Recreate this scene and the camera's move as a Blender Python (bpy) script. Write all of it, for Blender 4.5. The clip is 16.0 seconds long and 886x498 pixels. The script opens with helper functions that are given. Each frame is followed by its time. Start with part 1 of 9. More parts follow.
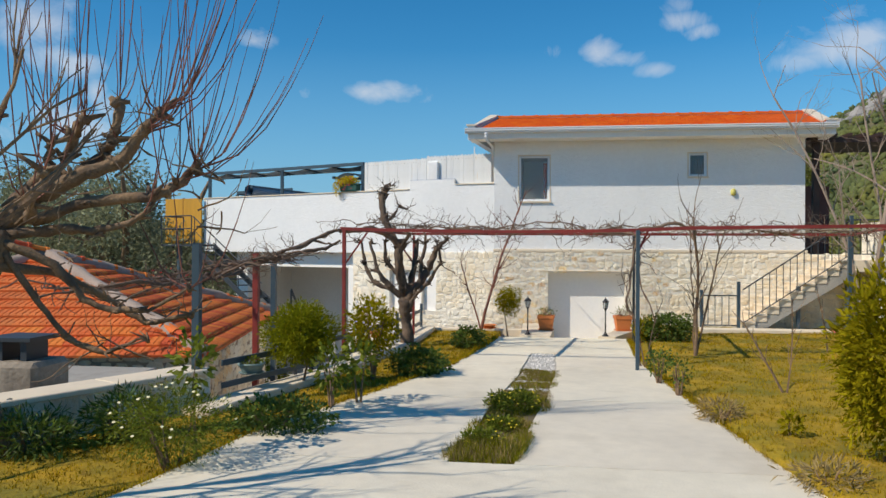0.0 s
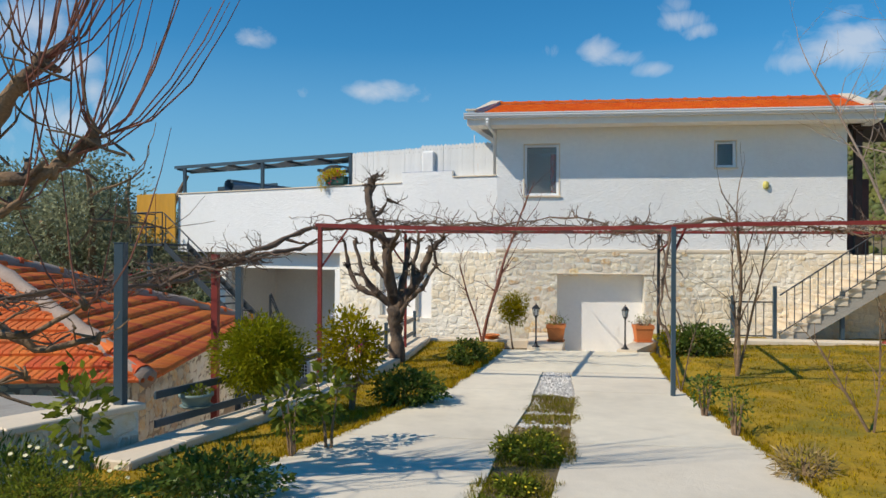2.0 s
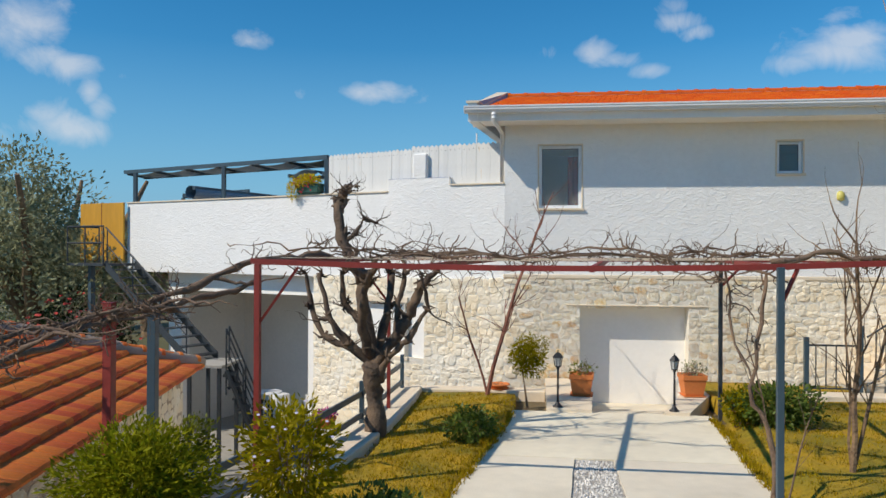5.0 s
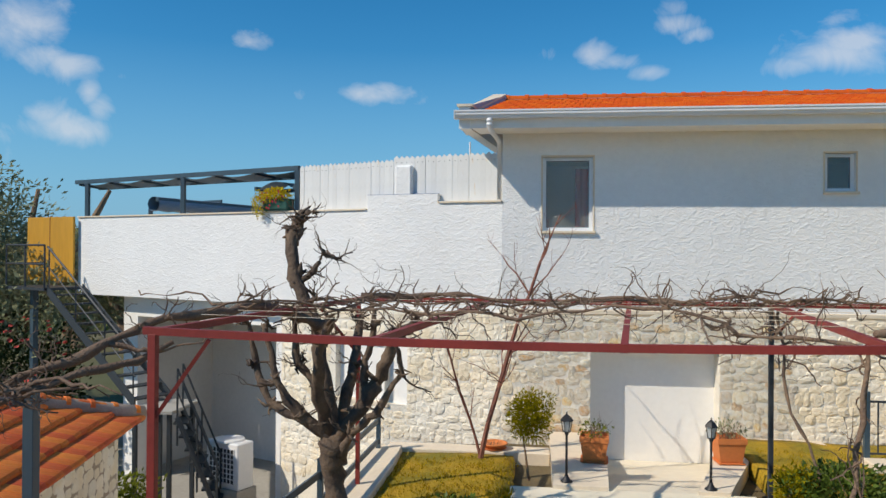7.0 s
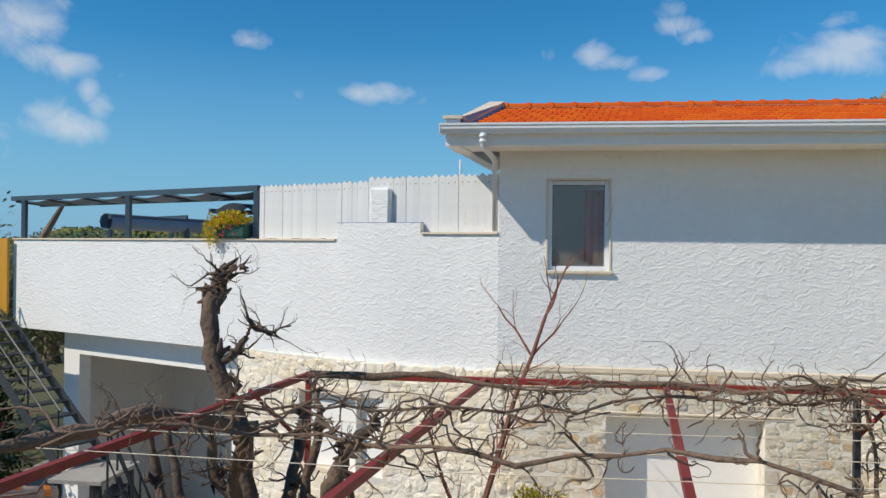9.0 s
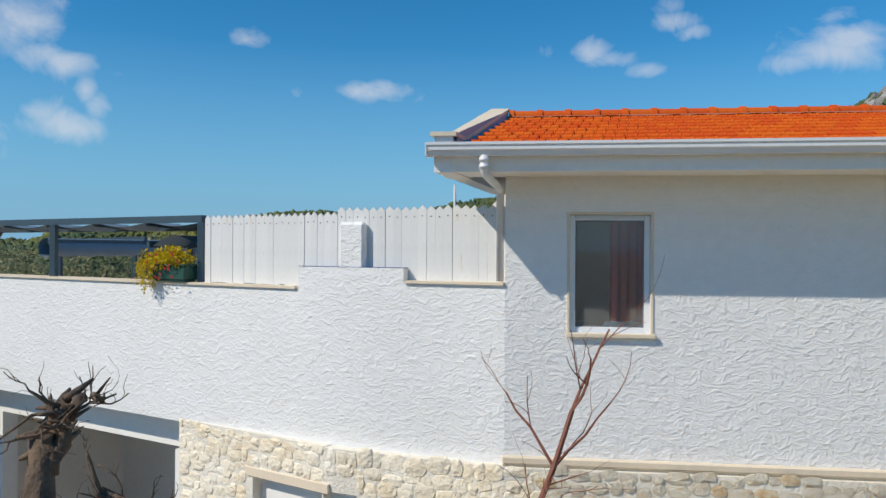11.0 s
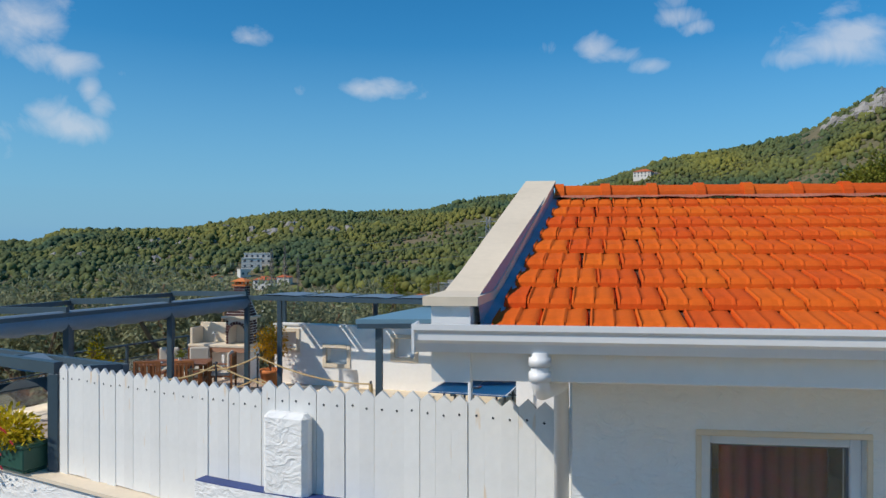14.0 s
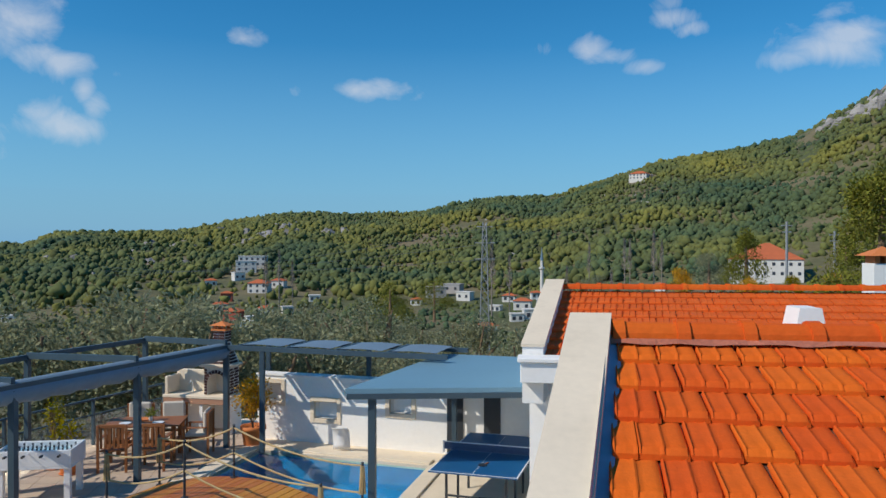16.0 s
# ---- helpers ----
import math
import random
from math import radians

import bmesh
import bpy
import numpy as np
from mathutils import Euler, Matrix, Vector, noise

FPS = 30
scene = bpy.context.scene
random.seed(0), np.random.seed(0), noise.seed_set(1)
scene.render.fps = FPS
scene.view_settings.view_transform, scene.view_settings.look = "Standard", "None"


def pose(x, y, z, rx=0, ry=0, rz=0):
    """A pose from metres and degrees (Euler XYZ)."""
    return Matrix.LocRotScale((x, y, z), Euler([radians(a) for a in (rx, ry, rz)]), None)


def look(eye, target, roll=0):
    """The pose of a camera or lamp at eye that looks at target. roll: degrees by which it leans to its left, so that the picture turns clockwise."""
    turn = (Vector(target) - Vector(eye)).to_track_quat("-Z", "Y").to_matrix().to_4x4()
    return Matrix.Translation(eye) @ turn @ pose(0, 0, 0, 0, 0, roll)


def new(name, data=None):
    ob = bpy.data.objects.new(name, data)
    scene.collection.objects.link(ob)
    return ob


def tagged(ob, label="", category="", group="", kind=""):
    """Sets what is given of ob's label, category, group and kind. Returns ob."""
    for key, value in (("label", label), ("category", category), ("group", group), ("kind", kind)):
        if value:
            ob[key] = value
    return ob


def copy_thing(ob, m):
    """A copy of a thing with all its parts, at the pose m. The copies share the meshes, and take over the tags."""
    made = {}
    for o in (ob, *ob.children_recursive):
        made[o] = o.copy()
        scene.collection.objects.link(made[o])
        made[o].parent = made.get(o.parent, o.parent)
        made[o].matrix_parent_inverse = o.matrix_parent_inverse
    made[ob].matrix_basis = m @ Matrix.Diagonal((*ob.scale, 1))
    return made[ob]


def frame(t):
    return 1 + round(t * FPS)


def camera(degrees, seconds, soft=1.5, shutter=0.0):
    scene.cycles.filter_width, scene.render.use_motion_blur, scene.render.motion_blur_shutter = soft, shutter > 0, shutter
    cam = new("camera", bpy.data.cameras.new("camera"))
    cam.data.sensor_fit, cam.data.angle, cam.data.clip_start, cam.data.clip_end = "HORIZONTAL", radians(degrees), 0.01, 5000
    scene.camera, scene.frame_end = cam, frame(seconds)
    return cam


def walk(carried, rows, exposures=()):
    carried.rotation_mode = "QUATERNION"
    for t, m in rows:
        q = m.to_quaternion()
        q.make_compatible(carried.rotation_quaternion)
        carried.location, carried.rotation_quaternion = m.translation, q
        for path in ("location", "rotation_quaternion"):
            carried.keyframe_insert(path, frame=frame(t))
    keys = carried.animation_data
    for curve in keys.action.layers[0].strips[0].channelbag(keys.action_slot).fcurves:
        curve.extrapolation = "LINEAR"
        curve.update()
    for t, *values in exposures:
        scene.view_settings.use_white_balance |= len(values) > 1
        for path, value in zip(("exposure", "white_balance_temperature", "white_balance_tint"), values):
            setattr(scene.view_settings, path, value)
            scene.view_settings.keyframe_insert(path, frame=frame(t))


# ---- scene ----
cam = camera(61.0, 16.0)
PATH = [
    (0.0, -0.104, 3.792, 2.044, 90.01, -0.27, 7.60),
    (0.5, -0.177, 4.336, 2.058, 89.97, -0.24, 7.54),
    (1.0, -0.247, 4.872, 2.057, 89.95, -0.21, 7.50),
    (1.5, -0.313, 5.402, 2.046, 90.01, -0.29, 7.41),
    (2.0, -0.350, 5.941, 2.060, 89.97, -0.26, 7.45),
    (2.5, -0.408, 6.488, 2.064, 90.00, -0.28, 7.38),
    (3.0, -0.488, 7.051, 2.126, 89.96, -0.25, 7.33),
    (5.5, -0.791, 9.901, 2.629, 90.12, -0.28, 7.21),
    (6.0, -0.809, 10.446, 2.735, 90.19, -0.31, 7.17),
    (6.5, -0.813, 10.990, 2.839, 90.25, -0.40, 7.22),
    (7.0, -0.829, 11.534, 2.986, 90.16, -0.43, 7.17),
    (7.5, -0.826, 12.082, 3.125, 90.18, -0.44, 7.11),
    (8.0, -0.833, 12.627, 3.274, 90.17, -0.47, 7.08),
    (8.5, -0.870, 13.185, 3.418, 90.14, -0.58, 7.02),
    (9.0, -0.904, 13.757, 3.565, 90.17, -0.68, 7.07),
    (11.5, -1.170, 16.809, 4.380, 89.88, -0.14, 7.05),
    (12.0, -1.250, 17.490, 4.607, 89.80, 0.03, 7.10),
    (12.5, -1.352, 18.090, 4.809, 89.93, 0.04, 7.01),
    (13.0, -1.418, 18.713, 5.034, 89.91, 0.01, 7.24),
    (13.5, -1.495, 19.302, 5.273, 89.84, -0.04, 7.26),
    (14.0, -1.583, 19.890, 5.506, 89.77, -0.01, 7.29),
    (14.5, -1.670, 20.523, 5.740, 89.71, -0.13, 7.30),
    (15.0, -1.781, 20.985, 5.942, 89.85, -0.02, 7.09),
    (15.5, -1.852, 21.337, 6.183, 89.85, -0.01, 7.00),
    (16.0, -1.905, 21.580, 6.437, 89.84, 0.01, 6.94),
]
walk(cam, [(t, pose(x, y, z, rx, ry, rz)) for t, x, y, z, rx, ry, rz in PATH], [(0.0, 0.04, 6700, 10), (9.0, 0.0, 6600, 10), (16.0, -0.06, 6400, 10)])

# ---------- world, sun, exposure ----------
SUN_DIR = Vector((-1.25, -0.79, 1.34)).normalized()
world = bpy.data.worlds.new("world")
scene.world = world
world.use_nodes = True
wn, wl = world.node_tree.nodes, world.node_tree.links
wn.clear()
w_out = wn.new("ShaderNodeOutputWorld")
w_bg = wn.new("ShaderNodeBackground")
w_sky = wn.new("ShaderNodeTexSky")
w_sky.sky_type, w_sky.sun_disc = "NISHITA", False
w_sky.sun_elevation = math.asin(SUN_DIR.z)
w_sky.sun_rotation = math.atan2(SUN_DIR.x, SUN_DIR.y)
w_sky.air_density, w_sky.dust_density, w_sky.ozone_density = 1.0, 0.0, 2.0
w_bg.inputs["Strength"].default_value = 0.104
# a few small fair-weather clouds: centre direction, half width, half height, density
w_co = wn.new("ShaderNodeTexCoord")
w_noise = wn.new("ShaderNodeTexNoise")
w_noise.inputs["Scale"].default_value = 15.0
w_noise.inputs["Detail"].default_value = 9.0
w_noise.inputs["Distortion"].default_value = 0.6
w_noise.inputs["Roughness"].default_value = 0.6
wl.new(w_co.outputs["Generated"], w_noise.inputs["Vector"])
CLOUDS = [(-29.8, 14.5, 3.1, 2.4, 1.0), (-28.5, 12.7, 2.0, 1.3, 0.9), (-27.0, 12.3, 2.4, 1.0, 0.85), (-25.5, 10.5, 0.8, 1.1, 0.8), (-24.9, 9.6, 1.1, 1.1, 0.8), (-27.2, 8.2, 3.2, 1.3, 1.0), (-28.2, 8.7, 1.7, 1.3, 0.9),
          (-23.5, 11.9, 1.8, 0.7, 0.35), (-14.3, 15.0, 1.8, 0.8, 0.55), (-14.9, 15.4, 1.2, 0.6, 0.4), (-5.5, 11.7, 3.2, 0.9, 0.9), (-4.7, 12.1, 1.7, 0.8, 0.8), (-11.0, 11.6, 0.9, 0.7, 0.55), (-7.9, 11.2, 1.7, 0.5, 0.35),
          (11.1, 14.4, 1.9, 1.3, 0.95), (12.5, 13.9, 2.5, 0.9, 0.85), (15.0, 13.0, 2.4, 0.8, 0.75), (7.7, 14.6, 1.3, 0.8, 0.4), (17.0, 16.2, 2.2, 0.9, 0.8), (18.3, 15.4, 1.6, 0.7, 0.75), (16.8, 17.3, 1.6, 1.0, 0.6),
          (26.9, 13.3, 3.3, 1.2, 1.0), (27.9, 13.9, 2.4, 1.1, 1.0), (24.8, 12.8, 2.5, 0.9, 0.8), (27.6, 15.5, 2.0, 0.8, 0.5), (21.2, 13.5, 1.1, 0.7, 0.25)]
def w_math(op, a, b=None):
    n = wn.new("ShaderNodeMath")
    n.operation = op
    for i, v in enumerate((a, b)):
        if v is None:
            continue
        if isinstance(v, (int, float)):
            n.inputs[i].default_value = v
        else:
            wl.new(v, n.inputs[i])
    return n.outputs[0]
w_sep = wn.new("ShaderNodeSeparateXYZ")
wl.new(w_co.outputs["Generated"], w_sep.inputs[0])
w_az = w_math("ARCTAN2", w_sep.outputs[0], w_sep.outputs[1])
w_el = w_math("ARCSINE", w_sep.outputs[2])
cover = None
for az, el, ha, he, dens in CLOUDS:
    a, e = math.radians(az - 6.94), math.radians(el)
    u = w_math("DIVIDE", w_math("SUBTRACT", w_az, a), math.radians(ha))
    v = w_math("DIVIDE", w_math("SUBTRACT", w_el, e), math.radians(he))
    d2 = w_math("ADD", w_math("MULTIPLY", u, u), w_math("MULTIPLY", v, v))
    g = w_math("MULTIPLY", w_math("EXPONENT", w_math("MULTIPLY", d2, -1.0)), dens)
    cover = g if cover is None else w_math("MAXIMUM", cover, g)
w_ramp = wn.new("ShaderNodeMapRange")
w_ramp.inputs["From Min"].default_value, w_ramp.inputs["From Max"].default_value = 0.25, 1.05
wl.new(w_math("ADD", w_math("MULTIPLY", cover, 1.25), w_math("MULTIPLY", w_math("ADD", w_noise.outputs[0], -0.60), 2.3)), w_ramp.inputs["Value"])
w_mix = wn.new("ShaderNodeMixRGB")
w_mix.inputs["Color2"].default_value = (7.0, 7.2, 7.6, 1)
wl.new(w_math("MULTIPLY", w_ramp.outputs[0], 0.56), w_mix.inputs["Fac"])
w_hsv = wn.new("ShaderNodeHueSaturation")
w_hsv.inputs["Saturation"].default_value = 1.4
w_hsv.inputs["Hue"].default_value = 0.485
wl.new(w_sky.outputs[0], w_hsv.inputs["Color"])
w_tint = wn.new("ShaderNodeMixRGB")
w_tint.blend_type = "MULTIPLY"
w_tint.inputs["Fac"].default_value = 1.0
w_tint.inputs["Color2"].default_value = (0.62, 0.92, 1.12, 1)
wl.new(w_hsv.outputs[0], w_tint.inputs["Color1"])
w_hz = wn.new("ShaderNodeMapRange")
w_hz.inputs["From Min"].default_value, w_hz.inputs["From Max"].default_value = 0.26, -0.02
wl.new(w_el, w_hz.inputs["Value"])
w_low = wn.new("ShaderNodeMixRGB")
w_low.inputs["Color2"].default_value = (1.7, 3.9, 6.2, 1)
wl.new(w_hz.outputs[0], w_low.inputs["Fac"])
wl.new(w_tint.outputs[0], w_low.inputs["Color1"])
wl.new(w_low.outputs[0], w_mix.inputs["Color1"])
wl.new(w_mix.outputs[0], w_bg.inputs["Color"])
wl.new(w_bg.outputs[0], w_out.inputs["Surface"])

sun_data = bpy.data.lights.new("sun", "SUN")
sun_data.energy, sun_data.angle, sun_data.color = 3.75, radians(0.53), (1.0, 0.92, 0.79)
sun = new("sun", sun_data)
sun.matrix_world = look(SUN_DIR * 60, (0, 0, 0))
scene.view_settings.exposure = 0.0


# ---------- materials ----------
def mat(name, color, rough=0.7, var=0.15, scale=6.0, bump=0.0, bscale=40.0, metal=0.0, color2=None, stain=0.0, rnd=0.0, island=0.0, spec=0.5, trans=0.0, stretch=(1, 1, 1), leaf=0.0, trowel=0.0, rust=0.0):
    """A two-scale procedural surface: base colour, blotches towards color2, fine grain, bump, and random tint per piece."""
    m = bpy.data.materials.new(name)
    m.use_nodes = True
    n, l = m.node_tree.nodes, m.node_tree.links
    b = n["Principled BSDF"]
    b.inputs["Roughness"].default_value, b.inputs["Metallic"].default_value = rough, metal
    b.inputs["Specular IOR Level"].default_value = spec
    b.inputs["Transmission Weight"].default_value = trans
    co = n.new("ShaderNodeTexCoord")
    mp = n.new("ShaderNodeMapping")
    mp.inputs["Scale"].default_value = stretch
    l.new(co.outputs["Object"], mp.inputs["Vector"])
    big, fine = n.new("ShaderNodeTexNoise"), n.new("ShaderNodeTexNoise")
    for t, s, d in ((big, scale * 0.22, 4.0), (fine, scale * 3.0, 6.0)):
        t.inputs["Scale"].default_value, t.inputs["Detail"].default_value = s, d
        l.new(mp.outputs[0], t.inputs["Vector"])
    c2 = color2 or tuple(c * (1 - var) for c in color)
    ramp = n.new("ShaderNodeMapRange")
    ramp.inputs["From Min"].default_value, ramp.inputs["From Max"].default_value = 0.35, 0.68
    l.new(big.outputs[0], ramp.inputs["Value"])
    mix = n.new("ShaderNodeMixRGB")
    mix.inputs["Color1"].default_value, mix.inputs["Color2"].default_value = (*color, 1), (*c2, 1)
    l.new(ramp.outputs[0], mix.inputs["Fac"])
    hsv = n.new("ShaderNodeHueSaturation")
    l.new(mix.outputs[0], hsv.inputs["Color"])
    def calc(op, a, c):
        q = n.new("ShaderNodeMath")
        q.operation = op
        for i, v in enumerate((a, c)):
            if isinstance(v, (int, float)):
                q.inputs[i].default_value = v
            else:
                l.new(v, q.inputs[i])
        return q.outputs[0]
    val = calc("ADD", calc("MULTIPLY", fine.outputs[0], 2 * var), 1 - var)
    if rnd:
        oi = n.new("ShaderNodeObjectInfo")
        val = calc("MULTIPLY", val, calc("ADD", calc("MULTIPLY", oi.outputs["Random"], 2 * rnd), 1 - rnd))
        l.new(calc("ADD", calc("MULTIPLY", oi.outputs["Random"], 0.05 * min(1, rnd * 4)), 0.5 - 0.025 * min(1, rnd * 4)), hsv.inputs["Hue"])
    if island:
        gi = n.new("ShaderNodeNewGeometry")
        val = calc("MULTIPLY", val, calc("ADD", calc("MULTIPLY", gi.outputs["Random Per Island"], 2 * island), 1 - island))
    l.new(val, hsv.inputs["Value"])
    last = hsv.outputs[0]
    if stain:
        st = n.new("ShaderNodeTexNoise")
        st.inputs["Scale"].default_value, st.inputs["Detail"].default_value = scale * 0.6, 8.0
        l.new(co.outputs["Object"], st.inputs["Vector"])
        sr = n.new("ShaderNodeMapRange")
        sr.inputs["From Min"].default_value, sr.inputs["From Max"].default_value = 0.55, 0.75
        sr.inputs["To Max"].default_value = stain
        l.new(st.outputs[0], sr.inputs["Value"])
        sm = n.new("ShaderNodeMixRGB")
        sm.blend_type = "MULTIPLY"
        sm.inputs["Color2"].default_value = (0.42, 0.38, 0.33, 1)
        l.new(sr.outputs[0], sm.inputs["Fac"])
        l.new(last, sm.inputs["Color1"])
        last = sm.outputs[0]
    l.new(last, b.inputs["Base Color"])
    if leaf:
        tr_ = n.new("ShaderNodeBsdfTranslucent")
        l.new(last, tr_.inputs["Color"])
        ms = n.new("ShaderNodeMixShader")
        ms.inputs[0].default_value = leaf
        l.new(b.outputs[0], ms.inputs[1])
        l.new(tr_.outputs[0], ms.inputs[2])
        l.new(ms.outputs[0], n["Material Output"].inputs["Surface"])
    if trowel:
        # overlapping trowel strokes: warped cells with raised lips
        wn_ = n.new("ShaderNodeTexNoise")
        wn_.inputs["Scale"].default_value, wn_.inputs["Detail"].default_value = 5.0, 3.0
        l.new(co.outputs["Object"], wn_.inputs["Vector"])
        ws = n.new("ShaderNodeVectorMath")
        ws.operation = "MULTIPLY_ADD"
        ws.inputs[1].default_value = (0.22, 0.22, 0.22)
        l.new(wn_.outputs["Color"], ws.inputs[0])
        l.new(co.outputs["Object"], ws.inputs[2])
        wm = n.new("ShaderNodeMapping")
        wm.inputs["Scale"].default_value = (11.0, 11.0, 22.0)
        l.new(ws.outputs[0], wm.inputs["Vector"])
        vo = n.new("ShaderNodeTexVoronoi")
        vo.inputs["Scale"].default_value = 1.0
        l.new(wm.outputs[0], vo.inputs["Vector"])
        wv = n.new("ShaderNodeTexNoise")
        wv.inputs["Scale"].default_value, wv.inputs["Detail"].default_value = 2.4, 4.0
        l.new(wm.outputs[0], wv.inputs["Vector"])
        hh = calc("ADD", calc("MULTIPLY", calc("POWER", vo.outputs["Distance"], 2.2), 0.55), calc("MULTIPLY", wv.outputs[0], 0.9))
        bp = n.new("ShaderNodeBump")
        bp.inputs["Strength"].default_value, bp.inputs["Distance"].default_value = 1.0, trowel
        l.new(hh, bp.inputs["Height"])
        l.new(bp.outputs[0], b.inputs["Normal"])
    if rust:
        rt = n.new("ShaderNodeTexNoise")
        rt.inputs["Scale"].default_value, rt.inputs["Detail"].default_value = 1.0, 3.0
        rm = n.new("ShaderNodeMapping")
        rm.inputs["Scale"].default_value = (16.0, 16.0, 3.2)
        l.new(n.new("ShaderNodeNewGeometry").outputs["Position"], rm.inputs["Vector"])
        l.new(rm.outputs[0], rt.inputs["Vector"])
        rr = n.new("ShaderNodeMapRange")
        rr.inputs["From Min"].default_value, rr.inputs["From Max"].default_value = 0.66, 0.86
        rr.inputs["To Max"].default_value = rust
        l.new(rt.outputs[0], rr.inputs["Value"])
        rx = n.new("ShaderNodeMixRGB")
        rx.inputs["Color2"].default_value = (0.72, 0.40, 0.06, 1)
        l.new(rr.outputs[0], rx.inputs["Fac"])
        l.new(last, rx.inputs["Color1"])
        l.new(rx.outputs[0], b.inputs["Base Color"])
    if bump:
        bn = n.new("ShaderNodeTexNoise")
        bn.inputs["Scale"].default_value, bn.inputs["Detail"].default_value = bscale, 4.0
        l.new(mp.outputs[0], bn.inputs["Vector"])
        bp = n.new("ShaderNodeBump")
        bp.inputs["Strength"].default_value, bp.inputs["Distance"].default_value = min(1.0, bump * 2), 0.02 * bump
        l.new(bn.outputs[0], bp.inputs["Height"])
        l.new(bp.outputs[0], b.inputs["Normal"])
    return m


M_PLASTER = mat("white_plaster", (0.88, 0.875, 0.855), 0.85, 0.05, 3.0, trowel=0.0115)
M_SMOOTH = mat("white_smooth_paint", (0.89, 0.87, 0.83), 0.7, 0.05, 4.0, 0.1, 60)
M_CREAM = mat("cream_stone_cap", (0.80, 0.68, 0.52), 0.9, 0.07, 7.0, 0.15, 40, stain=0.12, spec=0.2)
M_MORTAR = mat("lime_mortar", (0.88, 0.82, 0.70), 0.95, 0.15, 9.0, 0.7, 30)
M_STONE = mat("limestone_rubble", (0.93, 0.86, 0.72), 0.9, 0.12, 9.0, 1.0, 22, color2=(0.86, 0.72, 0.50), rnd=0.08)
M_STONE_J = mat("limestone_rubble_far", (0.93, 0.86, 0.72), 0.9, 0.12, 9.0, 1.0, 22, color2=(0.86, 0.72, 0.50), island=0.08)
M_OCHRE = mat("ochre_stone", (0.82, 0.56, 0.27), 0.9, 0.2, 14.0, 1.0, 20, color2=(0.90, 0.80, 0.62), rnd=0.12)
M_TILE = mat("clay_roof_tile", (0.68, 0.108, 0.009), 0.75, 0.12, 14.0, 0.25, 60, color2=(0.64, 0.115, 0.016), rnd=0.05, stain=0.18, spec=0.15)
M_TILE_J = mat("clay_roof_tile_far", (0.68, 0.108, 0.009), 0.75, 0.14, 14.0, 0.25, 60, color2=(0.64, 0.118, 0.018), island=0.08, stain=0.15, spec=0.3)
M_TILE_OLD = mat("weathered_roof_tile", (0.70, 0.135, 0.018), 0.8, 0.2, 9.0, 0.3, 60, color2=(0.66, 0.175, 0.035), rnd=0.12, stain=0.28)
M_TILE_OLD_J = mat("weathered_roof_tile_far", (0.70, 0.135, 0.018), 0.8, 0.2, 9.0, 0.3, 60, color2=(0.66, 0.175, 0.035), island=0.12, stain=0.28)
M_LEAD = mat("ridge_mortar", (0.40, 0.31, 0.25), 0.9, 0.2, 12, 0.6, 30)
M_CONC = mat("driveway_concrete", (0.83, 0.74, 0.575), 0.9, 0.10, 2.2, 0.3, 35, color2=(0.72, 0.64, 0.50), rnd=0.05, stain=0.22)
M_CONC_D = mat("grey_concrete", (0.40, 0.375, 0.33), 0.92, 0.14, 4.0, 0.5, 25, stain=0.4)
M_GRASS = mat("mossy_lawn", (0.45, 0.27, 0.008), 0.95, 0.45, 7.0, 1.0, 30, color2=(0.20, 0.165, 0.008), stain=0.55)
M_SOIL = mat("garden_soil", (0.16, 0.12, 0.06), 0.95, 0.3, 5.0, 0.9, 25)
M_STEEL = mat("blue_grey_steel", (0.050, 0.085, 0.112), 0.45, 0.12, 8.0, 0.1, 40)
M_DARK = mat("dark_steel", (0.035, 0.042, 0.050), 0.5, 0.15, 10.0)
M_RED = mat("oxide_red_steel", (0.29, 0.036, 0.026), 0.55, 0.2, 8.0, 0.2, 40, stain=0.3)
M_BARK = mat("grey_bark", (0.30, 0.19, 0.105), 0.95, 0.4, 16.0, 1.0, 26, color2=(0.12, 0.08, 0.055))
M_VINE = mat("vine_wood", (0.24, 0.16, 0.105), 0.95, 0.35, 9.0, 1.0, 40, color2=(0.14, 0.09, 0.065))
M_BARK_D = mat("dark_gnarled_bark", (0.19, 0.13, 0.085), 0.95, 0.4, 18.0, 1.0, 26, color2=(0.07, 0.05, 0.04))
M_TWIG = mat("red_twig", (0.26, 0.10, 0.065), 0.8, 0.2, 8.0)
M_LEAF = mat("garden_leaf", (0.19, 0.22, 0.022), 0.55, 0.25, 6.0, island=0.45, leaf=0.35, spec=0.15)
M_LEAF_Y = mat("golden_leaf", (0.34, 0.28, 0.006), 0.7, 0.25, 6.0, island=0.35, leaf=0.4, spec=0.12)
M_LEAF_D = mat("dark_shrub_leaf", (0.12, 0.175, 0.028), 0.45, 0.25, 6.0, island=0.45, leaf=0.3, spec=0.25)
M_OLIVE = mat("olive_leaf", (0.35, 0.355, 0.20), 0.65, 0.3, 4.0, island=0.4, leaf=0.4, spec=0.25)
M_LEAF_G = mat("green_gold_leaf", (0.27, 0.27, 0.008), 0.7, 0.25, 6.0, island=0.4, leaf=0.4, spec=0.12)
M_TERRA = mat("terracotta", (0.68, 0.21, 0.055), 0.75, 0.12, 8.0, 0.2, 40)
M_PVC = mat("white_pvc", (0.82, 0.82, 0.82), 0.35, 0.04, 6.0)
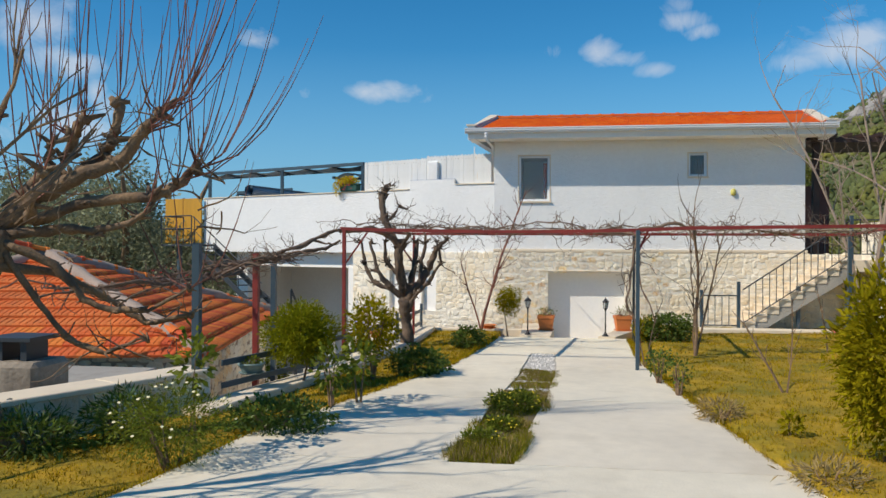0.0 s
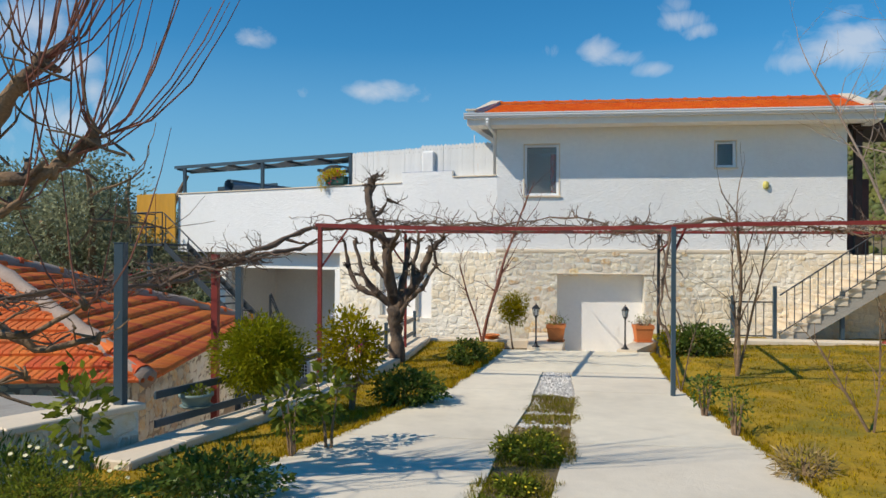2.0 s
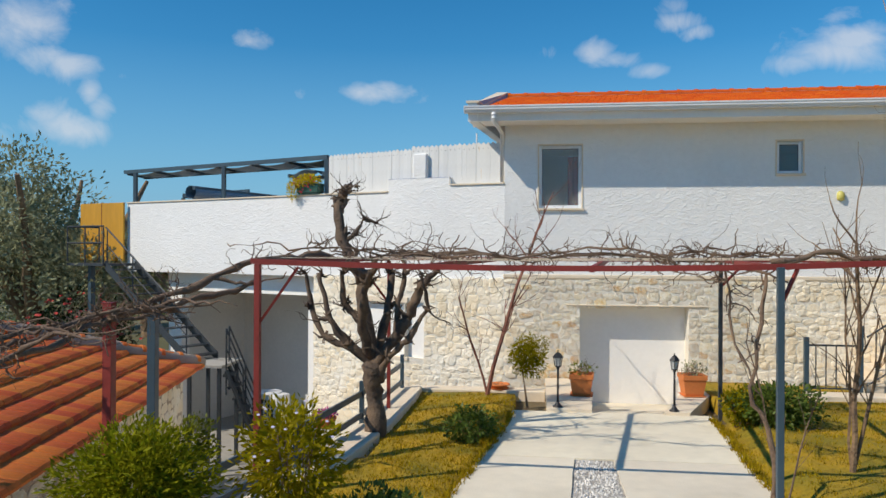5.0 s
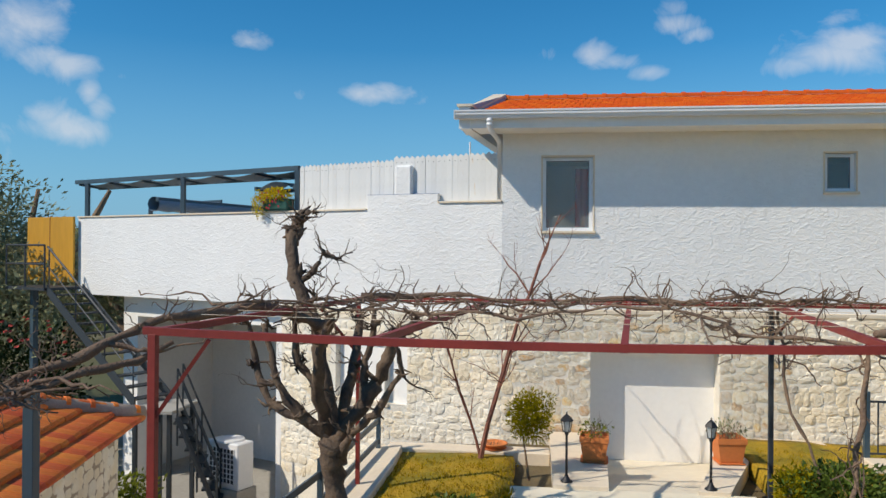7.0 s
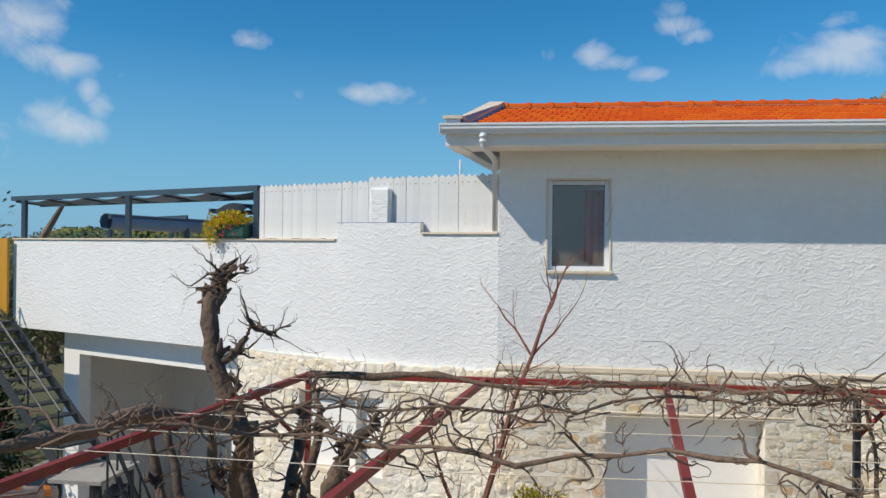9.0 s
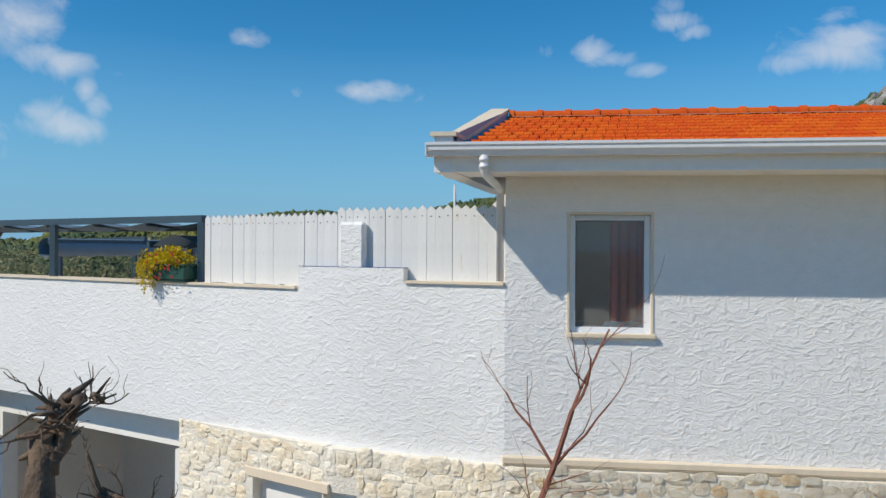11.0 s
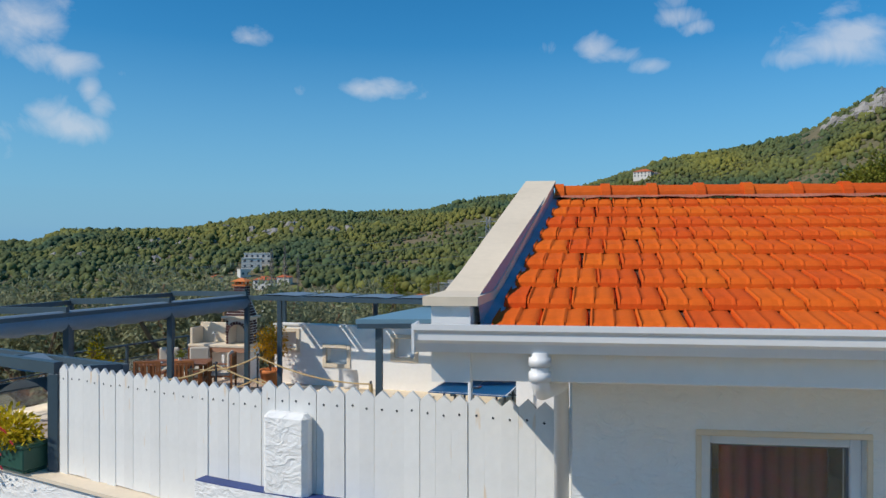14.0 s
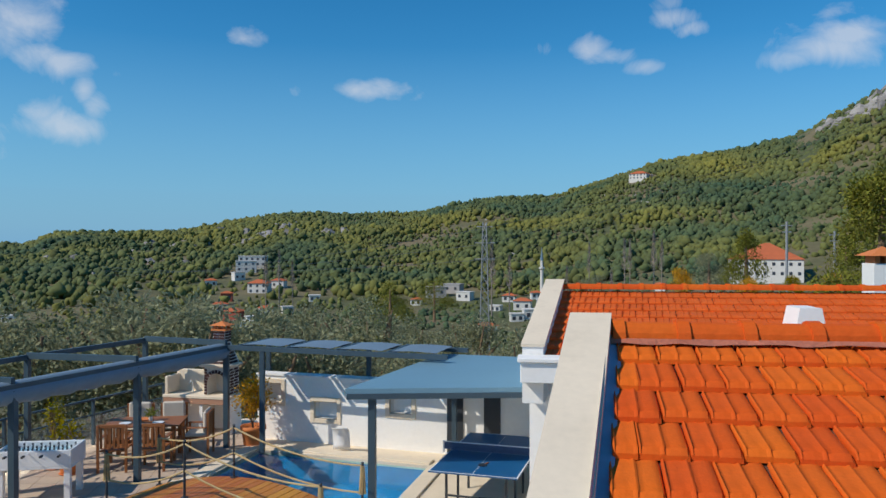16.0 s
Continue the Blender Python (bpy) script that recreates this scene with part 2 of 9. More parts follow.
M_GLASS = mat("window_glass", (0.80, 0.85, 0.86), 0.03, 0.0, 6.0, trans=0.92, spec=0.6)
M_YPANEL = mat("ochre_wood_panel", (0.60, 0.30, 0.025), 0.6, 0.18, 5.0, 0.2, 40, stretch=(1, 1, 0.15))
M_WOOD = mat("oiled_teak", (0.33, 0.12, 0.035), 0.5, 0.25, 5.0, 0.25, 50, stretch=(1, 6, 6))
M_WATER = mat("pool_water", (0.30, 0.78, 0.95), 0.02, 0.05, 3.0, 0.10, 5, trans=0.96, spec=0.12)
M_WATER.node_tree.nodes["Principled BSDF"].inputs["IOR"].default_value = 1.15
M_POOL = mat("blue_pool_mosaic", (0.004, 0.22, 0.46), 0.3, 0.2, 30.0)
M_PAVER = mat("terrace_paver", (0.52, 0.40, 0.30), 0.85, 0.1, 6.0, 0.2, 40, rnd=0.06)
M_WHITEFENCE = mat("white_fence_paint", (0.76, 0.76, 0.74), 0.6, 0.06, 6.0, 0.15, 30, rnd=0.035, rust=0.85)
M_BLACK = mat("black_plastic", (0.02, 0.02, 0.022), 0.5, 0.1)
M_HILL = mat("forest_hill", (0.075, 0.088, 0.03), 0.95, 0.4, 0.09, 0.0, 1.0, color2=(0.20, 0.155, 0.085))


# ---------- building helpers ----------
def part(name, bm, material, parent=None, label="", smooth=False):
    me = bpy.data.meshes.new(name)
    bm.normal_update()
    bm.to_mesh(me)
    bm.free()
    me.materials.append(material)
    if smooth:
        me.shade_smooth()
    ob = new(name, me)
    ob.parent = parent
    return tagged(ob, label)


def piece(name, me, m, parent):
    """One more object on shared mesh data, as a part."""
    ob = new(name, me)
    ob.parent = parent
    ob.matrix_basis = m
    return ob


def thing(name, m, label, category, group="", kind=""):
    ob = new(name)
    ob.empty_display_size = 0.1
    ob.matrix_basis = m if isinstance(m, Matrix) else Matrix.Translation(m)
    return tagged(ob, label, category, group, kind)


def box(bm, lo, hi, m=None, bevel=0.0):
    vs = [bm.verts.new((x, y, z)) for x in (lo[0], hi[0]) for y in (lo[1], hi[1]) for z in (lo[2], hi[2])]
    fs = [bm.faces.new([vs[i] for i in q]) for q in ((0, 1, 3, 2), (4, 6, 7, 5), (0, 4, 5, 1), (2, 3, 7, 6), (0, 2, 6, 4), (1, 5, 7, 3))]
    if bevel:
        es = list({e for f in fs for e in f.edges})
        r = bmesh.ops.bevel(bm, geom=es, offset=bevel, segments=1, affect="EDGES", profile=0.5)
        vs = list({v for f in r["faces"] for v in f.verts} | {v for v in vs if v.is_valid})
    if m is not None:
        for v in vs:
            v.co = m @ v.co
    return bm


def boxes(*items, bevel=0.0):
    bm = bmesh.new()
    for it in items:
        box(bm, it[0], it[1], it[2] if len(it) > 2 else None, bevel)
    return bm


def prism(bm, poly, z0, z1):
    """Upright prism over a plan polygon, given anticlockwise; z0 and z1 are numbers or functions of x, y."""
    f0 = z0 if callable(z0) else (lambda x, y: z0)
    f1 = z1 if callable(z1) else (lambda x, y: z1)
    lo = [bm.verts.new((x, y, f0(x, y))) for x, y in poly]
    hi = [bm.verts.new((x, y, f1(x, y))) for x, y in poly]
    bm.faces.new(lo[::-1])
    bm.faces.new(hi)
    for i in range(len(poly)):
        j = (i + 1) % len(poly)
        bm.faces.new((lo[i], lo[j], hi[j], hi[i]))
    return bm


def frame_of(p, q, z=0.0):
    """A frame at plan point p with x towards q, y to its left, z up."""
    a = math.degrees(math.atan2(q[1] - p[1], q[0] - p[0]))
    return pose(p[0], p[1], z, 0, 0, a)


def length(p, q):
    return math.hypot(q[0] - p[0], q[1] - p[1])


def wall_bm(bm, p, q, z0, z1, thick, holes=(), ends=(0.0, 0.0)):
    """A wall whose front face runs from p to q (front to the right of that way), with holes (s0, s1, z0, z1)."""
    m = frame_of(p, q)
    L = length(p, q)
    ss = sorted({-ends[0], L + ends[1], *[h[0] for h in holes], *[h[1] for h in holes]})
    zs = sorted({z0, z1, *[h[2] for h in holes], *[h[3] for h in holes]})
    for a, b in zip(ss, ss[1:]):
        run = None
        for c, d in zip(zs, zs[1:]):
            hole = any(h[0] <= (a + b) / 2 <= h[1] and h[2] <= (c + d) / 2 <= h[3] for h in holes)
            if hole:
                if run:
                    box(bm, (a, 0, run[0]), (b, thick, run[1]), m)
                run = None
            else:
                run = (run[0], d) if run else (c, d)
        if run:
            box(bm, (a, 0, run[0]), (b, thick, run[1]), m)
    return bm


def tube(bm, pts, radii, sides=6, cap=True):
    """A tapered tube through points."""
    pts = [Vector(p) for p in pts]
    rings = []
    up = Vector((0.31, 0.17, 0.93))
    for i, p in enumerate(pts):
        d = (pts[min(i + 1, len(pts) - 1)] - pts[max(i - 1, 0)])
        if d.length < 1e-6:
            d = Vector((0, 0, 1))
        d.normalize()
        a = d.cross(up)
        if a.length < 0.1:
            a = d.cross(Vector((1, 0, 0)))
        a.normalize()
        b = d.cross(a)
        r = radii[i] if isinstance(radii, (list, tuple)) else radii
        rings.append([bm.verts.new(p + r * (math.cos(k * math.tau / sides) * a + math.sin(k * math.tau / sides) * b)) for k in range(sides)])
    for u, v in zip(rings, rings[1:]):
        for k in range(sides):
            bm.faces.new((u[k], u[(k + 1) % sides], v[(k + 1) % sides], v[k]))
    if cap:
        bm.faces.new(rings[0][::-1])
        bm.faces.new(rings[-1])
    return bm


def lathe(bm, profile, sides=20, at=(0, 0, 0)):
    rings = []
    for r, z in profile:
        rings.append([bm.verts.new((at[0] + r * math.cos(k * math.tau / sides), at[1] + r * math.sin(k * math.tau / sides), at[2] + z)) for k in range(sides)])
    for u, v in zip(rings, rings[1:]):
        for k in range(sides):
            bm.faces.new((u[k], u[(k + 1) % sides], v[(k + 1) % sides], v[k]))
    bm.faces.new(rings[0][::-1])
    bm.faces.new(rings[-1])
    return bm


def wobble(p0, p1, n, amp, rng):
    """Points from p0 to p1 that wander sideways."""
    p0, p1 = Vector(p0), Vector(p1)
    d = (p1 - p0)
    off = Vector((0, 0, 0))
    out = [p0]
    for i in range(1, n):
        off += Vector((rng.uniform(-1, 1), rng.uniform(-1, 1), rng.uniform(-1, 1))) * amp
        f = i / n
        out.append(p0 + d * f + off * (1 - f * 0.6))
    out.append(p1)
    return out

# ---------- setting: ground, lawn, driveway ----------
A, B, S, C = (-1.41, 23.91), (-3.40, 24.40), (-5.65, 25.367), (-11.45, 27.86)
HX = 6.47
TERR = 2.1
LOW = -2.2
# skyline: azimuth (degrees right of +y), rise over eye level (tangent)
SKY_AZ = [-80, -50, -36, -34, -29, -26, -23, -18.5, -15, -9, -3, 1.3, 6, 9.4, 15, 19, 20.2, 24, 34, 50, 80]
SKY_UP = [0.02, 0.01, 0.008, 0.022, 0.024, 0.025, 0.036, 0.050, 0.048, 0.051, 0.071, 0.072, 0.096, 0.114, 0.128, 0.142, 0.158, 0.192, 0.26, 0.18, 0.08]
EYE0 = (-1.9, 21.6, 6.4)


def terrain(x, y):
    dx, dy = x - EYE0[0], y - EYE0[1]
    r = math.hypot(dx, dy)
    az = math.degrees(math.atan2(dx, dy))
    if abs(az) > 88 or r < 45:
        return LOW
    up = float(np.interp(az, SKY_AZ, SKY_UP)) - 0.009
    R = 700.0
    edge = min(1.0, (88 - abs(az)) / 25)
    base = LOW - 16 * min(1.0, (r - 45) / 110) + 5 * math.sin(x * 0.013) * min(1, r / 300)
    f = min(1.0, max(0.0, (r - 150) / (R - 150)))
    f = f * f * (3 - 2 * f)
    top = EYE0[2] + up * min(r, R + 60) * 1.0
    h = base + (top - base) * f * edge
    if 150 < r < R:
        h += 5.0 * noise.noise(Vector((x * 0.012, y * 0.012, 0))) * f * (1 - f) * 4
    if r > R + 60:
        h -= (r - R - 60) * 0.12
    return max(h, -40)


bm = bmesh.new()
radii = [0, 14, 30, 45, 60, 85, 110, 140, 180, 220, 270, 320, 370, 420, 470, 520, 570, 620, 660, 690, 705, 730, 800, 1000, 1600, 2600]
rings = []
for r in radii:
    ring = []
    for k in range(144):
        a = k * math.tau / 144
        x, y = EYE0[0] + r * math.sin(a), EYE0[1] + r * math.cos(a)
        ring.append(bm.verts.new((x, y, terrain(x, y))))
        if r == 0:
            break
    rings.append(ring)
for k in range(144):
    bm.faces.new((rings[0][0], rings[1][(k + 1) % 144], rings[1][k]))
for u, v in zip(rings[1:], rings[2:]):
    for k in range(144):
        bm.faces.new((u[k], u[(k + 1) % 144], v[(k + 1) % 144], v[k]))
for f in bm.faces:
    f.normal_flip()
bmesh.ops.recalc_face_normals(bm, faces=bm.faces)
tagged(part("ground", bm, M_HILL, smooth=True), "wooded hillside and valley floor with scrub", "ground", kind="structure")


def lawn_z(x, y):
    return 0.06 + 0.05 * noise.noise(Vector((x * 0.7, y * 0.7, 3))) + 0.02 * noise.noise(Vector((x * 2.3, y * 2.3, 1))) + (0.06 if x > 2 else -0.05)


def sheet(poly_test, x0, x1, y0, y1, step, zf, base):
    """A gridded slab of turf where poly_test(x, y) holds, with skirts down to base."""
    b = bmesh.new()
    nx, ny = int((x1 - x0) / step), int((y1 - y0) / step)
    vs = {}
    def v(i, j):
        if (i, j) not in vs:
            x, y = x0 + i * step, y0 + j * step
            vs[i, j] = b.verts.new((x, y, zf(x, y)))
        return vs[i, j]
    for i in range(nx):
        for j in range(ny):
            if poly_test(x0 + (i + 0.5) * step, y0 + (j + 0.5) * step):
                b.faces.new((v(i, j), v(i + 1, j), v(i + 1, j + 1), v(i, j + 1)))
    ed = [e for e in b.edges if len(e.link_faces) == 1]
    r = bmesh.ops.extrude_edge_only(b, edges=ed)
    for q in r["geom"]:
        if isinstance(q, bmesh.types.BMVert):
            q.co.z = base
    return b


LEFT_EDGE = [(-5.0, 2.0), (-3.75, 7.6), (-3.356, 10.036), (-3.17, 11.7), (-2.3, 14.4), (-1.66, 16.74), (-1.25, 19.6), (-1.14, 21.0)]
RIGHT_EDGE = [(2.75, 2.0), (2.35, 7.6), (2.13, 10.4), (1.95, 12.2), (1.82, 14.2), (1.64, 17.9), (1.8, 21.0)]


def edge_x(edge, y):
    return float(np.interp(y, [p[1] for p in edge], [p[0] for p in edge]))


# garden plateau under lawns and drive, with the sunken passage on its far left side cut away
PLATEAU = [(-20, -12), (16, -12), (16, 23.75), (1.96, 23.75), (1.43, 21.0), (-0.16, 21.0), (0.02, 23.75), (-1.41, 23.75), (-3.1, 23.3), (-3.0, 21.4), (-3.05, 18.2), (-3.45, 16.0), (-4.25, 13.2), (-5.9, 9.9), (-20, 9.0)]
bm = bmesh.new()
prism(bm, PLATEAU, LOW - 0.3, -0.12)
tagged(part("pavement", bm, M_SOIL), "packed brown garden soil plateau", "ground", kind="structure")


def left_x(y):
    return float(np.interp(y, [9.0, 9.9, 13.2, 16.0, 18.2, 21.4, 23.3], [-7.5, -5.9, -4.25, -3.45, -3.05, -3.0, -3.1]))


bm = sheet(lambda x, y: edge_x(RIGHT_EDGE, y) - 0.05 < x and not (x < 2.2 and y > 20.6), 1.5, 12.0, 1.0, 23.6, 0.2, lawn_z, -0.11)
for v in bm.verts:
    e = edge_x(RIGHT_EDGE, v.co.y)
    if v.co.x < e + 0.12:
        v.co.x = e - 0.01 + 0.05 * noise.noise(Vector((v.co.y * 2.2, 3, 0)))
tagged(part("lawn", bm, M_GRASS, smooth=True), "yellow-green mossy lawn with bare patches", "lawn", kind="structure")
bm = sheet(lambda x, y: left_x(y) + 0.15 < x < edge_x(LEFT_EDGE, y) + 0.05 and y < 22.6, -7.6, -0.9, 1.0, 22.6, 0.2, lawn_z, -0.11)
for v in bm.verts:
    e = edge_x(LEFT_EDGE, v.co.y)
    if v.co.x > e - 0.12:
        v.co.x = e + 0.01 + 0.05 * noise.noise(Vector((v.co.y * 2.2, 8, 0)))
tagged(part("lawn", bm, M_GRASS, smooth=True), "yellow-green mossy garden strip beside the drive", "lawn", kind="structure")

# drive: two concrete tracks in bays with a planted strip between
STRIP_L = [(-1.5, 2.0), (-0.98, 10.7), (-0.84, 12.0), (-0.72, 13.8), (-0.50, 15.6), (-0.44, 16.7), (-0.33, 18.4)]
STRIP_R = [(-0.6, 2.0), (-0.36, 10.7), (-0.27, 12.0), (-0.06, 13.8), (0.07, 15.6), (0.13, 16.7), (0.13, 18.4)]
drive = tagged(new("driveway"), "pale concrete drive with a planted middle strip", "driveway", kind="structure")
ys = [2.0, 5.0, 8.0, 10.7, 13.8, 16.7, 18.4, 21.0]
for y0, y1 in zip(ys, ys[1:]):
    g = 0.006
    if y0 < 10.7 or y1 > 18.5:
        spans = [(lambda y: edge_x(LEFT_EDGE, y), lambda y: edge_x(RIGHT_EDGE, y))]
    else:
        spans = [(lambda y: edge_x(LEFT_EDGE, y), lambda y: edge_x(STRIP_L, y)), (lambda y: edge_x(STRIP_R, y), lambda y: edge_x(RIGHT_EDGE, y))]
    for lo, hi in spans:
        bm = bmesh.new()
        n = 6
        yy = [y0 + g + (y1 - y0 - 2 * g) * i / n for i in range(n + 1)]
        poly = [(lo(y) + 0.02 * noise.noise(Vector((y * 3, 1, 0))), y) for y in yy][::-1] + [(hi(y) + 0.03 * noise.noise(Vector((y * 2, 5, 0))), y) for y in yy]
        prism(bm, poly, -0.115, lambda x, y: 0.055 + max(0.0, (16.5 - y)) * 0.004)
        part("concrete_bay", bm, M_CONC, drive)
# sloping apron down to the garage
bm = bmesh.new()
prism(bm, [(-0.15, 21.0), (1.42, 21.0), (1.98, 23.7), (2.0, 24.16), (0.04, 24.16), (0.04, 23.7)], -0.6, lambda x, y: 0.05 - 0.47 * min(2.7, y - 21.0) / 2.7)
part("apron", bm, M_CONC, drive, "concrete ramp falling to the garage door")
bm = bmesh.new()
prism(bm, [(-0.68, 14.32), (-0.02, 14.32), (0.135, 16.73), (0.14, 18.4), (-0.345, 18.4), (-0.445, 16.73)], -0.11, 0.038)
part("gravel", bm, mat("white_gravel", (0.62, 0.57, 0.50), 0.95, 0.5, 40, 1.0, 60), drive, "pale gravel patch")
bm = bmesh.new()
prism(bm, [(-0.97, 10.72), (-0.37, 10.72), (-0.06, 13.8), (-0.02, 14.31), (-0.68, 14.31), (-0.725, 13.8), (-0.84, 12.0)], -0.115, 0.05)
part("planting_strip", bm, M_SOIL, drive, "strip of soil between the tracks")
rng = random.Random(71)
vs, fs = [], []
for i in range(1500):
    y = rng.uniform(14.35, 18.35)
    x = rng.uniform(edge_x(STRIP_L, y) + 0.03, edge_x(STRIP_R, y) - 0.03)
    k, r = len(vs), rng.uniform(0.010, 0.024)
    for a in range(5):
        q = r * rng.uniform(0.7, 1.2)
        vs.append((x + q * math.cos(a * 1.2566), y + q * math.sin(a * 1.2566), 0.036))
    vs.append((x + r * 0.2, y, 0.04 + r * 0.9))
    fs += [(k + a, k + (a + 1) % 5, k + 5) for a in range(5)]
me = bpy.data.meshes.new("pebbles")
me.from_pydata(vs, [], fs)
me.materials.append(mat("white_pebble", (0.72, 0.68, 0.62), 0.9, 0.2, 20, island=0.35))
ob = new("pebbles", me)
ob.parent = drive
tagged(ob, "loose white pebbles", kind="stuff")
# white platforms beside the ramp
for x0, x1, x2, x3 in ((-0.62, -0.16, 0.02, -1.41), (1.44, 1.95, 3.3, 1.99)):
    bm = bmesh.new()
    if x0 < 0:
        prism(bm, [(-0.62, 20.95), (0.06, 20.95), (0.17, 22.5), (0.03, 23.75), (-0.62, 23.75)], -0.6, 0.10)
    else:
        prism(bm, [(1.12, 20.95), (1.5, 20.95), (2.3, 22.9), (2.45, 23.75), (1.97, 23.75), (1.55, 22.2)], -0.6, 0.10)
    tagged(part("platform", bm, M_CREAM), "low whitewashed concrete platform beside the garage ramp", "platform", kind="structure")

# ---------- house walls ----------
bm = bmesh.new()
wall_bm(bm, A, (HX, A[1]), 2.03, 5.0, 0.3, [(0.66, 1.46, 3.33, 4.53), (5.02, 5.47, 3.96, 4.556)])
tagged(part("wall_south", bm, M_PLASTER), "white hand-trowelled plaster wall of the house", "wall", kind="structure")
bm = bmesh.new()
# the hole is an unseen opening, added to let daylight into the room
wall_bm(bm, (-1.02, 29.0), (-1.41, 24.21), -0.5, 5.05, 0.3, [(2.4, 4.2, 3.05, 4.7)])
wall_bm(bm, (HX, 24.21), (HX + 0.5, 29.0), 2.0, 5.05, 0.3)
wall_bm(bm, (HX + 0.5, 29.0), (-1.02, 29.0), 2.0, 5.05, 0.3)
tagged(part("wall_west", bm, M_SMOOTH), "white smooth side walls of the house", "wall", kind="structure")
bm = boxes(((-1.0, 24.2, 2.9), (6.2, 28.9, 3.0)))
tagged(part("floor", bm, M_PAVER), "room floor behind the windows", "floor", kind="structure")
bm = boxes(((-1.0, 24.2, 4.92), (6.2, 28.9, 4.99)))
tagged(part("ceiling", bm, M_SMOOTH), "white room ceiling", "ceiling", kind="structure")
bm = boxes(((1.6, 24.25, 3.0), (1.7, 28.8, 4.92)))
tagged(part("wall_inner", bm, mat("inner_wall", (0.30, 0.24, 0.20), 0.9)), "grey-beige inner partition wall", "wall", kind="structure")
# moulding between plaster and stone
bm = bmesh.new()
box(bm, (A[0] - 0.02, 23.83, 1.985), (HX + 0.05, 23.905, 2.06), None, 0.012)
box(bm, (A[0] - 0.02, 23.86, 1.955), (HX + 0.05, 23.905, 1.983), None, 0.006)
tagged(part("trim", bm, M_CREAM), "cream moulding between plaster and stone", "trim", kind="structure")


# ---------- rubble stone ----------
def stone_mesh(rng, mt):
    """One split-faced block: uneven outline, chamfered shoulder, a broken face of several facets."""
    me = bpy.data.meshes.new("stone")
    n = 10
    out, vs, fs = [], [], []
    for k in range(n):
        a = math.tau * (k + 0.5 + rng.uniform(-0.25, 0.25)) / n
        c, d = math.cos(a), math.sin(a)
        r = 0.5 / (abs(c) ** 4 + abs(d) ** 4) ** 0.25 * rng.uniform(0.93, 1.06)
        out.append((r * c, r * d))
    for x, z in out:
        vs.append((x, 0.0, z))
    for x, z in out:
        vs.append((x * rng.uniform(0.86, 0.96), rng.uniform(-0.75, -0.3), z * rng.uniform(0.84, 0.95)))
    inner = [(rng.uniform(-0.3, -0.1), rng.uniform(0.05, 0.25)), (rng.uniform(0.1, 0.3), rng.uniform(0.0, 0.25)), (rng.uniform(-0.15, 0.15), rng.uniform(-0.3, -0.1))]
    for x, z in inner:
        vs.append((x, rng.uniform(-1.15, -0.55), z))
    near = [min(range(3), key=lambda i: (inner[i][0] - x) ** 2 + (inner[i][1] - z) ** 2) for x, z in out]
    for k in range(n):
        j = (k + 1) % n
        fs.append((k, j, n + j, n + k))
        fs.append((n + k, n + j, 2 * n + near[k]))
        if near[k] != near[j]:
            fs.append((n + j, 2 * n + near[j], 2 * n + near[k]))
    fs.append((2 * n, 2 * n + 2, 2 * n + 1))
    me.from_pydata(vs, [], fs)
    me.materials.append(mt)
    return me


def joined(name, items, mt, parent=None, label="", smooth=True):
    """Many copies of small meshes (mesh, matrix) as one part of kind stuff."""
    vs, fs = [], []
    for me, m in items:
        k = len(vs)
        vs += [tuple(m @ v.co) for v in me.vertices]
        fs += [tuple(k + i for i in p.vertices) for p in me.polygons]
    me = bpy.data.meshes.new(name)
    me.from_pydata(vs, [], fs)
    me.materials.append(mt)
    if smooth:
        me.shade_smooth()
    ob = new(name, me)
    ob.parent = parent
    return tagged(ob, label, kind="stuff")


rng = random.Random(4)
STONES = [stone_mesh(rng, M_STONE) for _ in range(12)]
OCHRES = [stone_mesh(rng, M_OCHRE) for _ in range(4)]
stone_items = []


def lay_stones(p, q, z0, z1, holes, rng, size=1.0, near=lambda s: True, ochre=0.10):
    m = frame_of(p, q)
    L = length(p, q)
    z = z0
    while z < z1 - 0.05:
        h = min(rng.uniform(0.12, 0.24) * size, z1 - z)
        if z1 - z - h < 0.08:
            h = z1 - z
        s = -rng.random() * 0.15
        while s < L:
            w = rng.uniform(0.12, 0.34) * size
            zz, hh = z + rng.uniform(-0.04, 0.04), h * rng.uniform(0.9, 1.25)
            a, b = max(s, 0.0), min(s + w, L)
            for h0, h1, h2, h3 in holes:
                if zz + hh * 0.7 > h2 and zz + hh * 0.3 < h3:
                    if a < h0 < b:
                        b = h0 if (a + b) / 2 < h0 or b - h0 < h0 - a else b
                        if b - h0 > 0:
                            a = max(a, h1)
                    if h0 <= a < h1:
                        a = h1
            if b - a > 0.06 and not any(h0 < (a + b) / 2 < h1 and h2 < zz + hh / 2 < h3 for h0, h1, h2, h3 in holes):
                oc = rng.random() < ochre
                me = rng.choice(OCHRES if oc else STONES)
                mm = m @ Matrix.LocRotScale(((a + b) / 2, 0.004, zz + hh / 2), Euler((0, rng.choice((0, math.pi)) + rng.uniform(-0.1, 0.1), 0)), ((b - a) * 1.02, rng.uniform(0.012, 0.032), hh))
                stone_items.append((me, mm, near((a + b) / 2)))
            s += w
        z += h


def place_stones(parent, limit=300):
    k = 0
    rest = []
    for me, mm, close in stone_items:
        if close and k < limit:
            piece("stone", me, mm, parent)
            k += 1
        else:
            rest.append((me, mm))
    if rest:
        joined("stonework", rest, M_STONE_J, parent, smooth=False)
    stone_items.clear()


